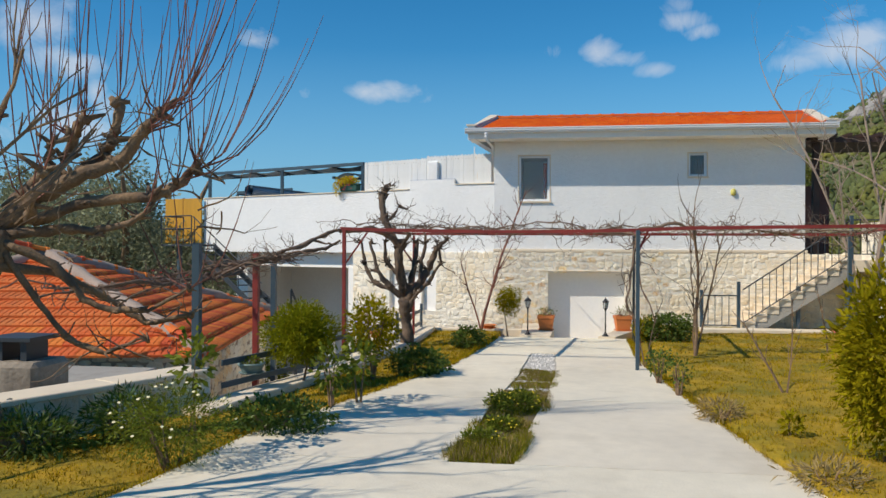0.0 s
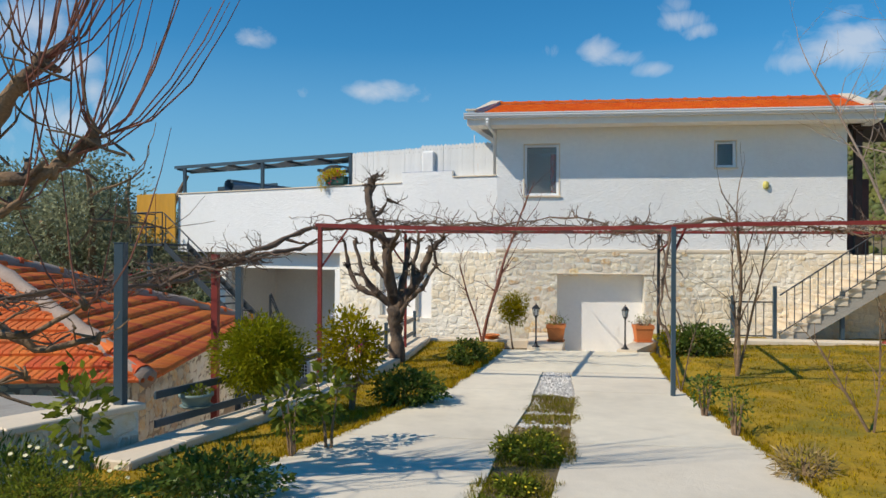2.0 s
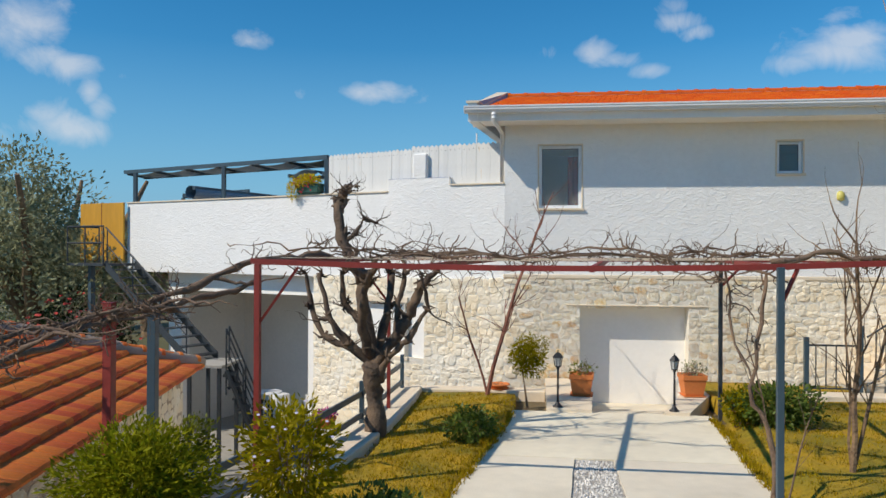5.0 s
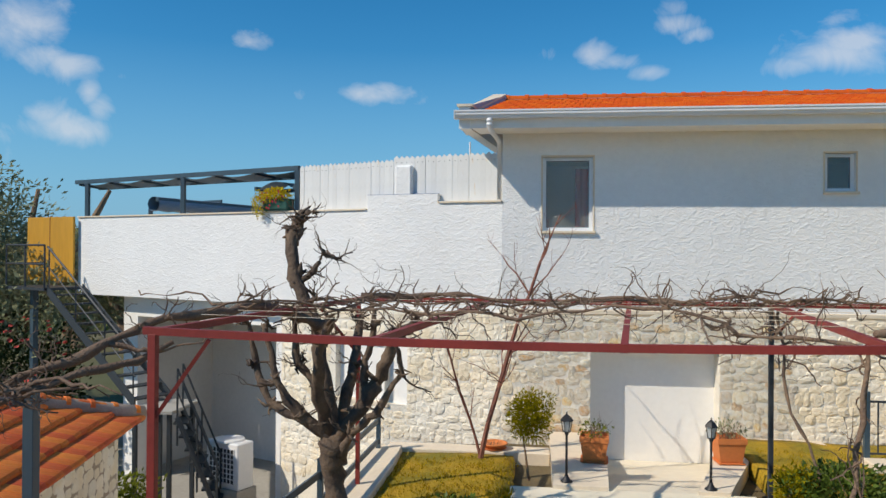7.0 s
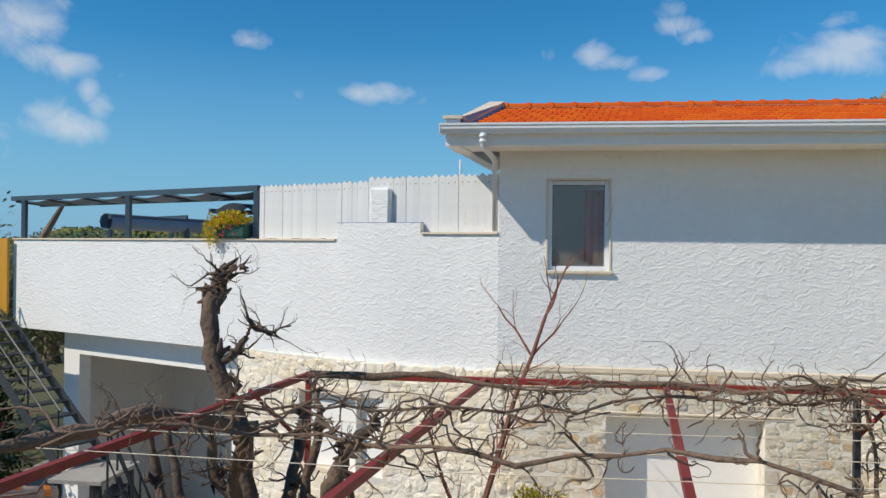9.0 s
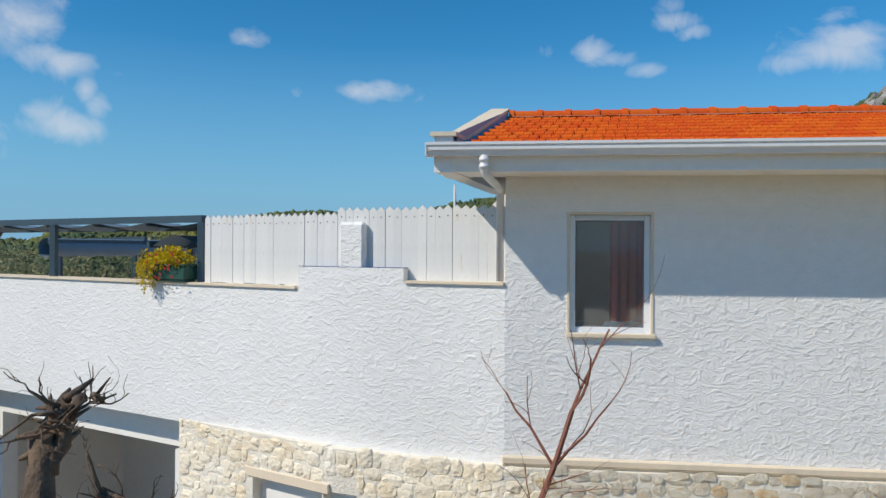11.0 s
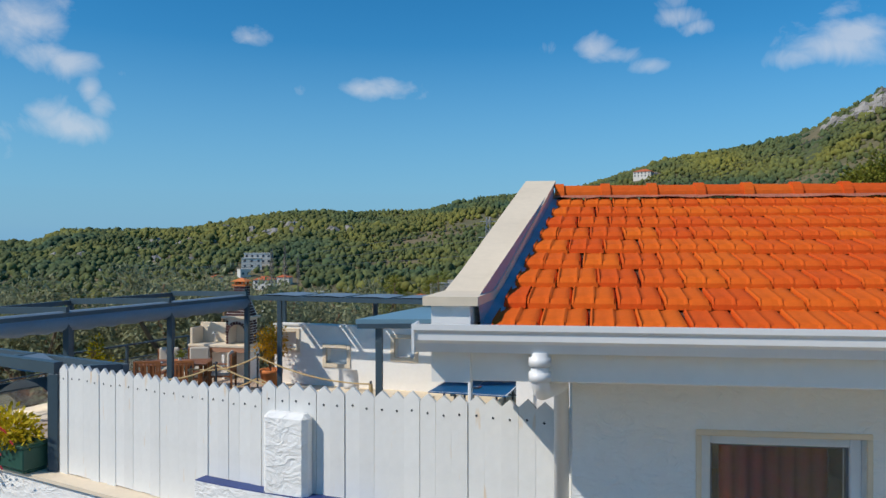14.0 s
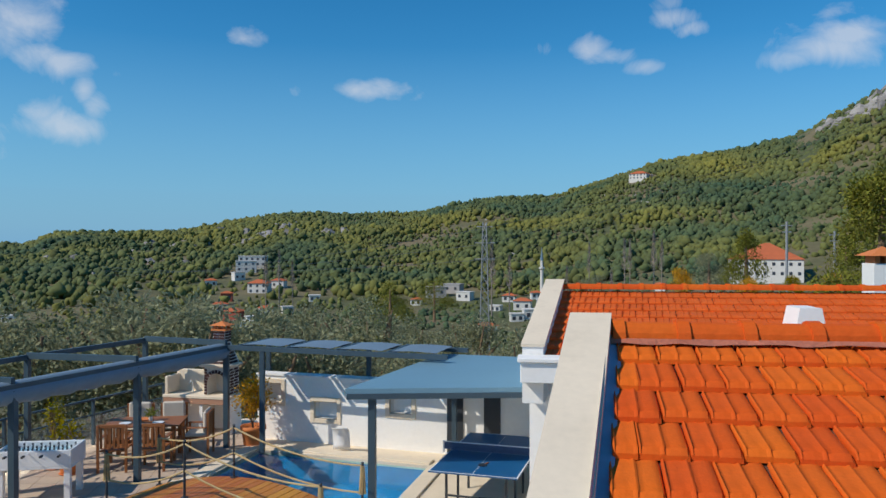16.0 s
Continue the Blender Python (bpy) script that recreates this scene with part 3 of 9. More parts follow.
GAR = (1.435, 3.43, -0.55, 1.475)
wall_stone = tagged(new("wall_stone"), "pale limestone rubble wall with ochre stones", "wall", kind="structure")
bm = bmesh.new()
wall_bm(bm, (A[0], 23.80), (9.5, 23.80), LOW, 1.955, 0.5, [GAR])
part("mortar", bm, M_MORTAR, wall_stone, "sandy lime mortar")
W3 = (0.55, 1.62, 0.42, 1.45)
p_s, p_b = S, (-3.43, 24.30)
bm = bmesh.new()
wall_bm(bm, (-3.43, 24.29), (A[0], 23.80), LOW, 1.955, 0.5, [(0.0, 0.42, 0.35, 1.47)])
part("mortar", bm, M_MORTAR, wall_stone)
bm = bmesh.new()
wall_bm(bm, S, (-3.43, 24.29), LOW, 1.965, 0.5, [(1.35, 2.45, 0.35, 1.47)])
part("mortar", bm, M_MORTAR, wall_stone)
bm = boxes(((GAR[0] + A[0] - 0.25, 23.772, 1.475), (GAR[1] + A[0] + 0.35, 23.85, 1.50)), bevel=0.006)
part("lintel_trim", bm, M_CREAM, wall_stone, "thin cream lintel strip")

# garage door and the white door of the side passage
bm = boxes(((0.02, 24.17, -0.55), (2.03, 24.23, 1.475)))
garage = tagged(part("door_1", bm, M_SMOOTH), "plain white garage door in a deep reveal", "door", kind="structure")
bm = boxes(((0.03, 24.155, 1.43), (2.02, 24.169, 1.472)))
part("door_trim", bm, M_PVC, garage)
bm = boxes(((0.0, 24.29, LOW), (2.1, 24.4, 1.5)))
part("backing", bm, M_SMOOTH, garage)
m = frame_of(S, (-3.43, 24.29))
bm = boxes(((1.30, 0.14, 0.35), (2.95, 0.2, 1.5), m))
tagged(part("door_2", bm, M_SMOOTH), "plain white shuttered opening in the stone wall", "door", kind="structure")
bm = boxes(((1.24, -0.02, 1.45), (2.55, 0.1, 1.56), m), ((1.30, -0.025, 0.29), (2.55, 0.1, 0.36), m), bevel=0.006)
tagged(part("trim", bm, M_CREAM), "cream stone lintel and sill", "trim", kind="structure")


# ---------- windows ----------
def window(x0, x1, z0, z1, label):
    w = tagged(new("window"), label, "window", kind="structure")
    y = A[1]
    t = 0.055
    part("window_frame", boxes(((x0, y + 0.05, z0), (x0 + t, y + 0.11, z1)), ((x1 - t, y + 0.05, z0), (x1, y + 0.11, z1)), ((x0 + t, y + 0.05, z0), (x1 - t, y + 0.11, z0 + t)), ((x0 + t, y + 0.05, z1 - t), (x1 - t, y + 0.11, z1)), bevel=0.006), M_PVC, w, "white plastic window frame")
    part("seal", boxes(((x0 + t, y + 0.075, z0 + t), (x0 + t + 0.012, y + 0.1, z1 - t)), ((x1 - t - 0.012, y + 0.075, z0 + t), (x1 - t, y + 0.1, z1 - t)), ((x0 + t + 0.012, y + 0.075, z1 - t - 0.012), (x1 - t - 0.012, y + 0.1, z1 - t)), ((x0 + t + 0.012, y + 0.075, z0 + t), (x1 - t - 0.012, y + 0.1, z0 + t + 0.012))), mat("grey_gasket", (0.16, 0.17, 0.19), 0.5), w)
    pane = part("pane", boxes(((x0 + t, y + 0.083, z0 + t), (x1 - t, y + 0.089, z1 - t))), M_GLASS, w, "clear reflecting glass")
    pane.visible_shadow = False
    part("window_sill", boxes(((x0 - 0.03, y - 0.05, z0 - 0.045), (x1 + 0.05, y + 0.12, z0 - 0.002)), bevel=0.006), M_CREAM, w, "cream stone sill")
    part("surround", boxes(((x0 - 0.03, y - 0.012, z1), (x1 + 0.03, y + 0.04, z1 + 0.03)), ((x0 - 0.03, y - 0.012, z0), (x0 - 0.002, y + 0.04, z1)), ((x1 + 0.002, y - 0.012, z0), (x1 + 0.03, y + 0.04, z1)), bevel=0.004), M_CREAM, w)
    return w


window(-0.75, 0.05, 3.33, 4.53, "tall white-framed window with reflecting glass").name = "window_1"
window(3.61, 4.06, 3.96, 4.556, "small square white-framed window").name = "window_2"
# red sheet added in the room to stand for the window glass's red reflection
cu = thing("curtain", (0.30, 26.3, 3.0), "orange-red folded sheet in the room, added to stand for a red reflection in the glass", "curtain")
bm = bmesh.new()
ra = [(bm.verts.new((-0.42 + k * 0.022, 0.03 * math.sin(k * 1.15), 0.05)), bm.verts.new((-0.42 + k * 0.022, 0.03 * math.sin(k * 1.15 + 0.3), 1.6))) for k in range(40)]
for u, v in zip(ra, ra[1:]):
    bm.faces.new((u[0], v[0], v[1], u[1]))
part("fabric", bm, mat("red_reflection_sheet", (0.55, 0.075, 0.025), 0.9, 0.3, 9, color2=(0.50, 0.05, 0.04)), cu, smooth=True)
part("curtain_rail", tube(bmesh.new(), [(-0.5, 0, 1.615), (0.55, 0, 1.615)], 0.014, 8), M_PVC, cu)
bm = boxes(((-0.29, -0.2, 0), (0.29, 0.2, 0.30)), bevel=0.09)
tagged(part("ottoman", bm, M_SMOOTH, smooth=True), "low rounded white ottoman on the room floor", "ottoman").location = (-0.04, 25.4, 3.0)


# ---------- clay tile roofs ----------
PAN = [(0.0, 0.0), (0.01, 0.016), (0.03, 0.021), (0.05, 0.021), (0.065, 0.012), (0.14, 0.0145), (0.28, 0.017), (0.42, 0.0155), (0.475, 0.022), (0.505, 0.022), (0.54, 0.010), (0.66, 0.0145), (0.82, 0.017), (0.95, 0.0155), (0.985, 0.003), (1.0, 0.0)]


def tile_mesh(w, l, mt, lip=0.030, prof=PAN):
    """One interlocking tile of two shallow barrels: x across, y up the slope from its lower edge, z out of the roof."""
    me = bpy.data.meshes.new("tile")
    vs, fs = [], []
    n = len(prof)
    u1 = prof[-1][0]
    for u, h in prof:
        vs.append((u * w, -0.006, lip * 0.25))
    for u, h in prof:
        vs.append((u * w, 0.0, h * 0.45 + lip * 0.75))
    for u, h in prof:
        vs.append((u * w, 0.036, h + lip))
    for u, h in prof:
        vs.append((u * w, l, h - 0.004))
    for i in range(n - 1):
        for k in range(3):
            fs.append((k * n + i, k * n + i + 1, (k + 1) * n + i + 1, (k + 1) * n + i))
    fs.append((0, n, 2 * n, 3 * n))
    fs.append((4 * n - 1, 3 * n - 1, 2 * n - 1, n - 1))
    me.from_pydata(vs, [], fs)
    for i, p in enumerate(me.polygons):
        p.use_smooth = i % 3 == 2 and i < 3 * (n - 1)
    me.materials.append(mt)
    return me


def ridge_mesh(l, mt, r=0.105):
    me = bpy.data.meshes.new("ridge_tile")
    vs, fs = [], []
    n = 9
    for x, rr in ((-0.02, r * 1.16), (0.05, r * 1.16), (0.055, r * 1.0), (l, r * 0.95)):
        for k in range(n):
            a = math.pi * k / (n - 1)
            vs.append((x, rr * math.cos(a), rr * math.sin(a) * 0.9))
    for j in range(3):
        for k in range(n - 1):
            fs.append((j * n + k, j * n + k + 1, (j + 1) * n + k + 1, (j + 1) * n + k))
    fs.append(tuple(range(n)))
    me.from_pydata(vs, [], fs)
    me.materials.append(mt)
    return me


TILE = tile_mesh(0.209, 0.375, M_TILE, 0.034)
TILE_HALF = tile_mesh(0.209, 0.375, M_TILE, 0.034, prof=PAN[:10])
TILE_OLD = tile_mesh(0.225, 0.40, M_TILE_OLD, 0.055)
RIDGE = ridge_mesh(0.375, M_TILE)
RIDGE_OLD = ridge_mesh(0.375, M_TILE_OLD)


def slope_frame(o, xdir, ydir):
    x = Vector(xdir).normalized()
    y = Vector(ydir).normalized()
    z = x.cross(y).normalized()
    return Matrix(((x.x, y.x, z.x, o[0]), (x.y, y.y, z.y, o[1]), (x.z, y.z, z.z, o[2]), (0, 0, 0, 1)))


def tile_grid(o, xdir, updir, width, rows, wt, ex, rng, keep=lambda x, y: True, mesh=None):
    """Matrices of a field of tiles laid in broken bond from the eave corner o. updir has the true slope length of one row per ex."""
    up = Vector(updir).normalized()
    xd = Vector(xdir).normalized()
    out = []
    for j in range(rows):
        off = -(j % 2) * wt / 2
        n = int(width / wt) + 2
        for i in range(n):
            x = off + i * wt
            if x < -wt * 0.8 or x > width - wt * 0.3 or not keep(x, j * ex):
                continue
            p = Vector(o) + xd * (x + rng.uniform(-0.004, 0.004)) + up * (j * ex + rng.uniform(-0.006, 0.006))
            m = slope_frame(p, xd, up) @ pose(0, 0, 0, rng.uniform(-0.6, 0.6) - 1.2, rng.uniform(-0.5, 0.5), rng.uniform(-0.7, 0.7))
            out.append((x, j, m))
    return out


SK = 0.135
E1 = Vector((-1.98, 23.22, 5.115))
SLOPE1 = Vector((SK, 1.0, 0.268))
rng = random.Random(8)
roof = thing("roof", (0, 0, 0), "orange clay tile roof with ridge caps and white parapets", "roof", kind="structure")
roof_w = 8.75
L1 = 2.86 * SLOPE1.length
ROW = L1 / 9
U1 = SLOPE1.normalized()
bm = bmesh.new()
pts = [E1, E1 + Vector((roof_w, 0, 0)), E1 + Vector((roof_w, 0, 0)) + SLOPE1 * 2.86, E1 + SLOPE1 * 2.86]
f_lo = [bm.verts.new(p - Vector((0, -0.03, 0.035))) for p in pts]
f_hi = [bm.verts.new(p - Vector((0, 0, 0.005))) for p in pts]
bm.faces.new(f_hi)
bm.faces.new(f_lo[::-1])
for i in range(4):
    j = (i + 1) % 4
    bm.faces.new((f_lo[i], f_lo[j], f_hi[j], f_hi[i]))
part("roof_deck", bm, mat("dark_underlay", (0.10, 0.05, 0.03), 0.9), roof)
grid = tile_grid(E1 + Vector((0.185, 0, 0)), (1, 0, 0), SLOPE1, roof_w - 0.15, 9, 0.215, ROW, rng, keep=lambda x, y: x > -0.01)
rest = []
k = 0
for x, j, m in grid:
    if x < 6.9 and k < 300:
        piece("tile", TILE, m, roof)
        k += 1
    else:
        rest.append((TILE, m))
joined("tile_field", rest, M_TILE_J, roof, smooth=False)
for j in range(1, 9, 2):
    piece("half_tile", TILE_HALF, slope_frame(E1 + Vector((0.185, 0, 0)) + U1 * (j * ROW), (1, 0, 0), SLOPE1) @ pose(0, 0, 0, -1.2), roof)
# strip along the parapet's inner face, its blue sky-lit shade put into the colour
bm = bmesh.new()
fl_a = [bm.verts.new(E1 + Vector((dx, 0.03, dz))) for dx, dz in ((0.125, 0.16), (0.137, 0.035), (0.20, 0.02))]
fl_b = [bm.verts.new(E1 + SLOPE1 * 2.84 + Vector((dx, 0, dz))) for dx, dz in ((0.125, 0.12), (0.137, 0.035), (0.20, 0.02))]
for i in range(2):
    bm.faces.new((fl_a[i], fl_a[i + 1], fl_b[i + 1], fl_b[i]))
part("flashing", bm, mat("blue_grey_shade", (0.30, 0.42, 0.52), 0.5, 0.15, 6), roof, "blue-grey strip painted as the sky-tinted shade of the parapet's inner face")
R1 = E1 + SLOPE1 * 2.86
for i in range(24):
    piece("ridge_tile", RIDGE, pose(R1.x + 0.16 + i * 0.365, R1.y + 0.03, R1.z + 0.022, rng.uniform(-1, 1), rng.uniform(-0.6, 0.6), rng.uniform(-0.8, 0.8)), roof)
bm = bmesh.new()
n = 90
lo = [bm.verts.new((R1.x + i * roof_w / n, R1.y - 0.135 - 0.03 * rng.random(), R1.z + 0.0 + 0.016 * rng.random())) for i in range(n + 1)]
hi = [bm.verts.new((R1.x + i * roof_w / n, R1.y - 0.085, R1.z + 0.03)) for i in range(n + 1)]
for i in range(n):
    bm.faces.new((lo[i], lo[i + 1], hi[i + 1], hi[i]))
part("ridge_mortar", bm, mat("pink_mortar", (0.52, 0.17, 0.10), 0.9, 0.25, 12, 0.6, 30), roof, "pinkish mortar under the ridge caps")
# back slope
bm = bmesh.new()
b0, b1 = R1 + Vector((0, 0.05, 0.0)), R1 + Vector((roof_w, 0.05, 0.0))
q = [b0, b1, b1 + Vector((0.4, 3.0, -0.95)), b0 + Vector((0.4, 3.0, -0.95))]
bm.faces.new([bm.verts.new(v) for v in q])
part("back_slope", bm, M_TILE_J, roof)


def parapet(x0):
    """Raised gable wall with its cap, running up the slope from the eave end block."""
    e = E1
    def along(y):
        return x0 + SK * (y - e.y)
    ys = [e.y - 0.04, e.y + 0.34, e.y + 0.62, R1.y + 0.08]
    zs = [e.z + 0.155, e.z + 0.16, e.z + 0.23, R1.z + 0.15]
    return ys, zs, along


def parapet_parts(x0, w):
    ys, zs, along = parapet(x0)
    body, cap = bmesh.new(), bmesh.new()
    for (ya, za), (yb, zb) in zip(zip(ys, zs), zip(ys[1:], zs[1:])):
        prism(body, [(along(ya) + 0.02, ya + (0.03 if ya == ys[0] else 0)), (along(ya) + w - 0.02, ya + (0.03 if ya == ys[0] else 0)), (along(yb) + w - 0.02, yb), (along(yb) + 0.02, yb)], 4.90, lambda x, y, ya=ya, za=za, yb=yb, zb=zb: za - 0.03 + (zb - za) * (y - ya) / (yb - ya))
    n = len(ys)
    rows = []
    for y, z in zip(ys, zs):
        rows.append([cap.verts.new((along(y) + dx, y, z + dz)) for dx, dz in ((-0.015, -0.028), (w + 0.015, -0.028), (w + 0.015, 0.012), (-0.015, 0.012))])
    for u, v in zip(rows, rows[1:]):
        for i in range(4):
            j = (i + 1) % 4
            cap.faces.new((u[i], u[j], v[j], v[i]))
    cap.faces.new(rows[0][::-1])
    cap.faces.new(rows[-1])
    part("parapet", body, M_SMOOTH, roof, "white gable parapet")
    part("parapet_cap", cap, M_CREAM, roof, "cream stone parapet cap")


parapet_parts(-2.075, 0.215)
parapet_parts(6.72, 0.26)
# fascia, soffit, gutter, downpipe
part("fascia", boxes(((-2.02, 23.235, 4.905), (6.93, 23.285, 5.10)), ((-2.02, 23.285, 4.905), (-1.96, 23.93, 5.10)), bevel=0.004), M_SMOOTH, roof, "white eave fascia")
part("soffit", boxes(((-1.955, 23.29, 4.92), (6.93, 23.92, 4.96))), M_SMOOTH, roof)
bm = bmesh.new()
sec = [(-0.135, 0.125), (-0.150, 0.125), (-0.150, 0.10), (-0.138, 0.085), (-0.138, 0.055), (-0.122, 0.04), (-0.105, 0.0), (0.0, 0.0), (0.0, 0.012), (-0.098, 0.012), (-0.112, 0.045), (-0.127, 0.06), (-0.127, 0.088), (-0.135, 0.1)]
ends = [[bm.verts.new((x, 23.232 + a, 5.045 + b)) for a, b in sec] for x in (-2.12, 6.98)]
for i in range(len(sec)):
    j = (i + 1) % len(sec)
    bm.faces.new((ends[0][i], ends[0][j], ends[1][j], ends[1][i]))
bm.faces.new(ends[0])
bm.faces.new(ends[1][::-1])
bmesh.ops.recalc_face_normals(bm, faces=bm.faces)
part("gutter", bm, M_PVC, roof, "white moulded rain gutter")
for x in (-2.123, 6.98):
    part("gutter_end", boxes(((x - 0.006, 23.085, 5.043), (x + 0.006, 23.232, 5.168))), M_PVC, roof)
bm = bmesh.new()
tube(bm, [(-1.58, 23.15, 5.05), (-1.58, 23.15, 4.92), (-1.57, 23.19, 4.875), (-1.50, 23.60, 4.82), (-1.47, 23.84, 4.79), (-1.465, 23.93, 4.74), (-1.465, 23.95, 3.84)], 0.04, 14)
for z in (5.01, 4.945):
    tube(bm, [(-1.58, 23.15, z - 0.02), (-1.58, 23.15, z + 0.02)], 0.049, 14)
part("downpipe", bm, M_PVC, roof, "white plastic downpipe with elbow", smooth=True)

# second roof behind
roof2 = thing("roof", (0, 0, 0), "orange clay tile roof of the rear wing", "roof", kind="structure")
E2 = Vector((-1.98, 32.5, 4.83))
bm = bmesh.new()
pts = [E2, E2 + Vector((10, 0, 0)), E2 + Vector((10, 0, 0)) + SLOPE1 * 2.95, E2 + SLOPE1 * 2.95]
f_lo = [bm.verts.new(p - Vector((0, 0, 0.13))) for p in pts]
f_hi = [bm.verts.new(p - Vector((0, 0, 0.005))) for p in pts]
bm.faces.new(f_hi)
bm.faces.new(f_lo[::-1])
for i in range(4):
    j = (i + 1) % 4
    bm.faces.new((f_lo[i], f_lo[j], f_hi[j], f_hi[i]))
part("roof_deck", bm, mat("dark_underlay_b", (0.10, 0.05, 0.03), 0.9), roof2)
grid2 = tile_grid(E2 + Vector((0.1, 0, 0)), (1, 0, 0), SLOPE1, 9.6, 9, 0.215, 2.95 * SLOPE1.length / 9, rng)
joined("tile_field", [(TILE, m) for x, j, m in grid2], M_TILE_J, roof2, smooth=False)
R2 = E2 + SLOPE1 * 2.95
for i in range(26):
    piece("ridge_tile", RIDGE, pose(R2.x + 0.07 + i * 0.375, R2.y, R2.z + 0.055), roof2)
bm, cap = bmesh.new(), bmesh.new()
prism(bm, [(E2.x - 0.1, E2.y - 0.1), (E2.x + 0.2, E2.y - 0.1), (R2.x + 0.2, R2.y), (R2.x - 0.1, R2.y)], 4.2, lambda x, y: E2.z + 0.18 + max(0, y - E2.y) * 0.268)
part("parapet", bm, M_SMOOTH, roof2)
prism(cap, [(E2.x - 0.12, E2.y - 0.12), (E2.x + 0.22, E2.y - 0.12), (R2.x + 0.22, R2.y + 0.02), (R2.x - 0.12, R2.y + 0.02)], lambda x, y: E2.z + 0.182 + max(0, y - E2.y) * 0.268, lambda x, y: E2.z + 0.222 + max(0, y - E2.y) * 0.268)
part("parapet_cap", cap, M_CREAM, roof2, "cream stone parapet cap")
part("cornice", boxes(((E2.x - 0.16, E2.y - 0.5, 4.84), (E2.x + 0.6, E2.y - 0.11, 4.90)), ((E2.x - 0.12, E2.y - 0.45, 4.55), (E2.x + 0.6, E2.y - 0.11, 4.838)), bevel=0.01), M_SMOOTH, roof2, "stepped white cornice end")
bm = bmesh.new()
wall_bm(bm, (E2.x, 33.0), (8, 33.0), 1.5, 4.70, 0.3)
wall_bm(bm, (E2.x + 0.6, 38.0), (E2.x, 33.0), 1.5, 4.70, 0.3)
tagged(part("wall_rear", bm, M_SMOOTH), "white wall of the rear wing", "wall", kind="structure")
vent = thing("roof_vent", (2.0, 33.25, 4.92), "small white trapezoid roof vent", "vent")
bm = bmesh.new()
lo = [bm.verts.new(p) for p in ((-0.27, -0.45, 0), (0.27, -0.45, 0), (0.27, 0.2, 0), (-0.27, 0.2, 0))]
hi = [bm.verts.new(p) for p in ((-0.15, -0.42, 0.64), (0.15, -0.42, 0.64), (0.15, 0.16, 0.64), (-0.15, 0.16, 0.64))]
bm.faces.new(hi)
bm.faces.new(lo[::-1])
for i in range(4):
    j = (i + 1) % 4
    bm.faces.new((lo[i], lo[j], hi[j], hi[i]))
part("vent_body", bm, M_SMOOTH, vent)

# ---------- terrace wall, coping, pillar, board fence ----------
tw = tagged(new("wall_terrace"), "white hand-trowelled terrace wall with stepped top", "wall", kind="structure")
LBC = length(C, B)
mCB, mBA = frame_of(C, B), frame_of(B, A)
sx = lambda x: (x - C[0]) / (B[0] - C[0]) * LBC
tx = lambda x: (x - B[0]) / (A[0] - B[0]) * length(B, A)
bm = bmesh.new()
wall_bm(bm, C, (-3.83, C[1] + (B[1] - C[1]) * (-3.83 - C[0]) / (B[0] - C[0])), 1.93, 3.70, 0.25)
part("plaster", bm, M_PLASTER, tw)
bm = bmesh.new()
Q0 = Vector((-3.83, C[1] + (B[1] - C[1]) * (-3.83 - C[0]) / (B[0] - C[0])))
Q2 = Vector((-2.52, B[1] + (A[1] - B[1]) * (-2.52 - B[0]) / (A[0] - B[0])))
ARC = [Q0 * (1 - f) ** 2 + Vector(B) * 2 * f * (1 - f) + Q2 * f * f for f in [k / 10 for k in range(11)]]
back = lambda d: [(q.x + d * 0.29, q.y + d * 0.957) for q in ARC[::-1]]
prism(bm, [tuple(q) for q in ARC] + back(0.25), 1.955, 3.70)
prism(bm, [tuple(q) for q in ARC] + back(0.11), 3.701, 3.962)
wall_bm(bm, tuple(Q2), A, 1.955, 3.80, 0.25)
box(bm, (tx(-3.31), 0.024, 3.90), (tx(-3.00), 0.128, 4.47), mBA, 0.03)
part("plaster", bm, M_PLASTER, tw)
bm = bmesh.new()
box(bm, (0, -0.03, 3.702), (sx(-3.85), 0.28, 3.73), mCB)
box(bm, (tx(-2.50), -0.03, 3.802), (tx(-1.42), 0.28, 3.83), mBA)
part("coping", bm, M_CREAM, tw, "thin cream coping")
bm = bmesh.new()
prism(bm, [(q.x, q.y + 0.004) for q in ARC] + back(0.108), 3.9625, 3.9685)
part("painted_edge", bm, mat("blue_edge_paint", (0.03, 0.06, 0.22), 0.6, 0.3, 20), tw, "blue painted ledge on the wall step")
bm = bmesh.new()
FL, FR, NR, NL = (-7.8, 37.2), (-4.0, 36.42), (-4.85, 30.0), (-8.72, 30.7)
prism(bm, [(C[0] + 0.1, C[1] + 0.25), (S[0], S[1] + 0.3), (B[0], B[1] + 0.3), (-1.2, 24.3), (-1.0, 36.0), FR, NR, NL, FL, (-8.2, 40.2), (-11.2, 39.5), (-13.3, 31.0)], 1.93, TERR - 0.03)
prism(bm, [FL, FR, (-1.0, 36.0), (-1.2, 39.4), (-8.2, 40.2)], 1.93, TERR - 0.03)
tagged(part("terrace", bm, M_CREAM), "terrace slab over the carport", "terrace", kind="structure")

fence = thing("board_fence", (0, 0, 0), "white board fence with pointed tops on the terrace wall", "fence")


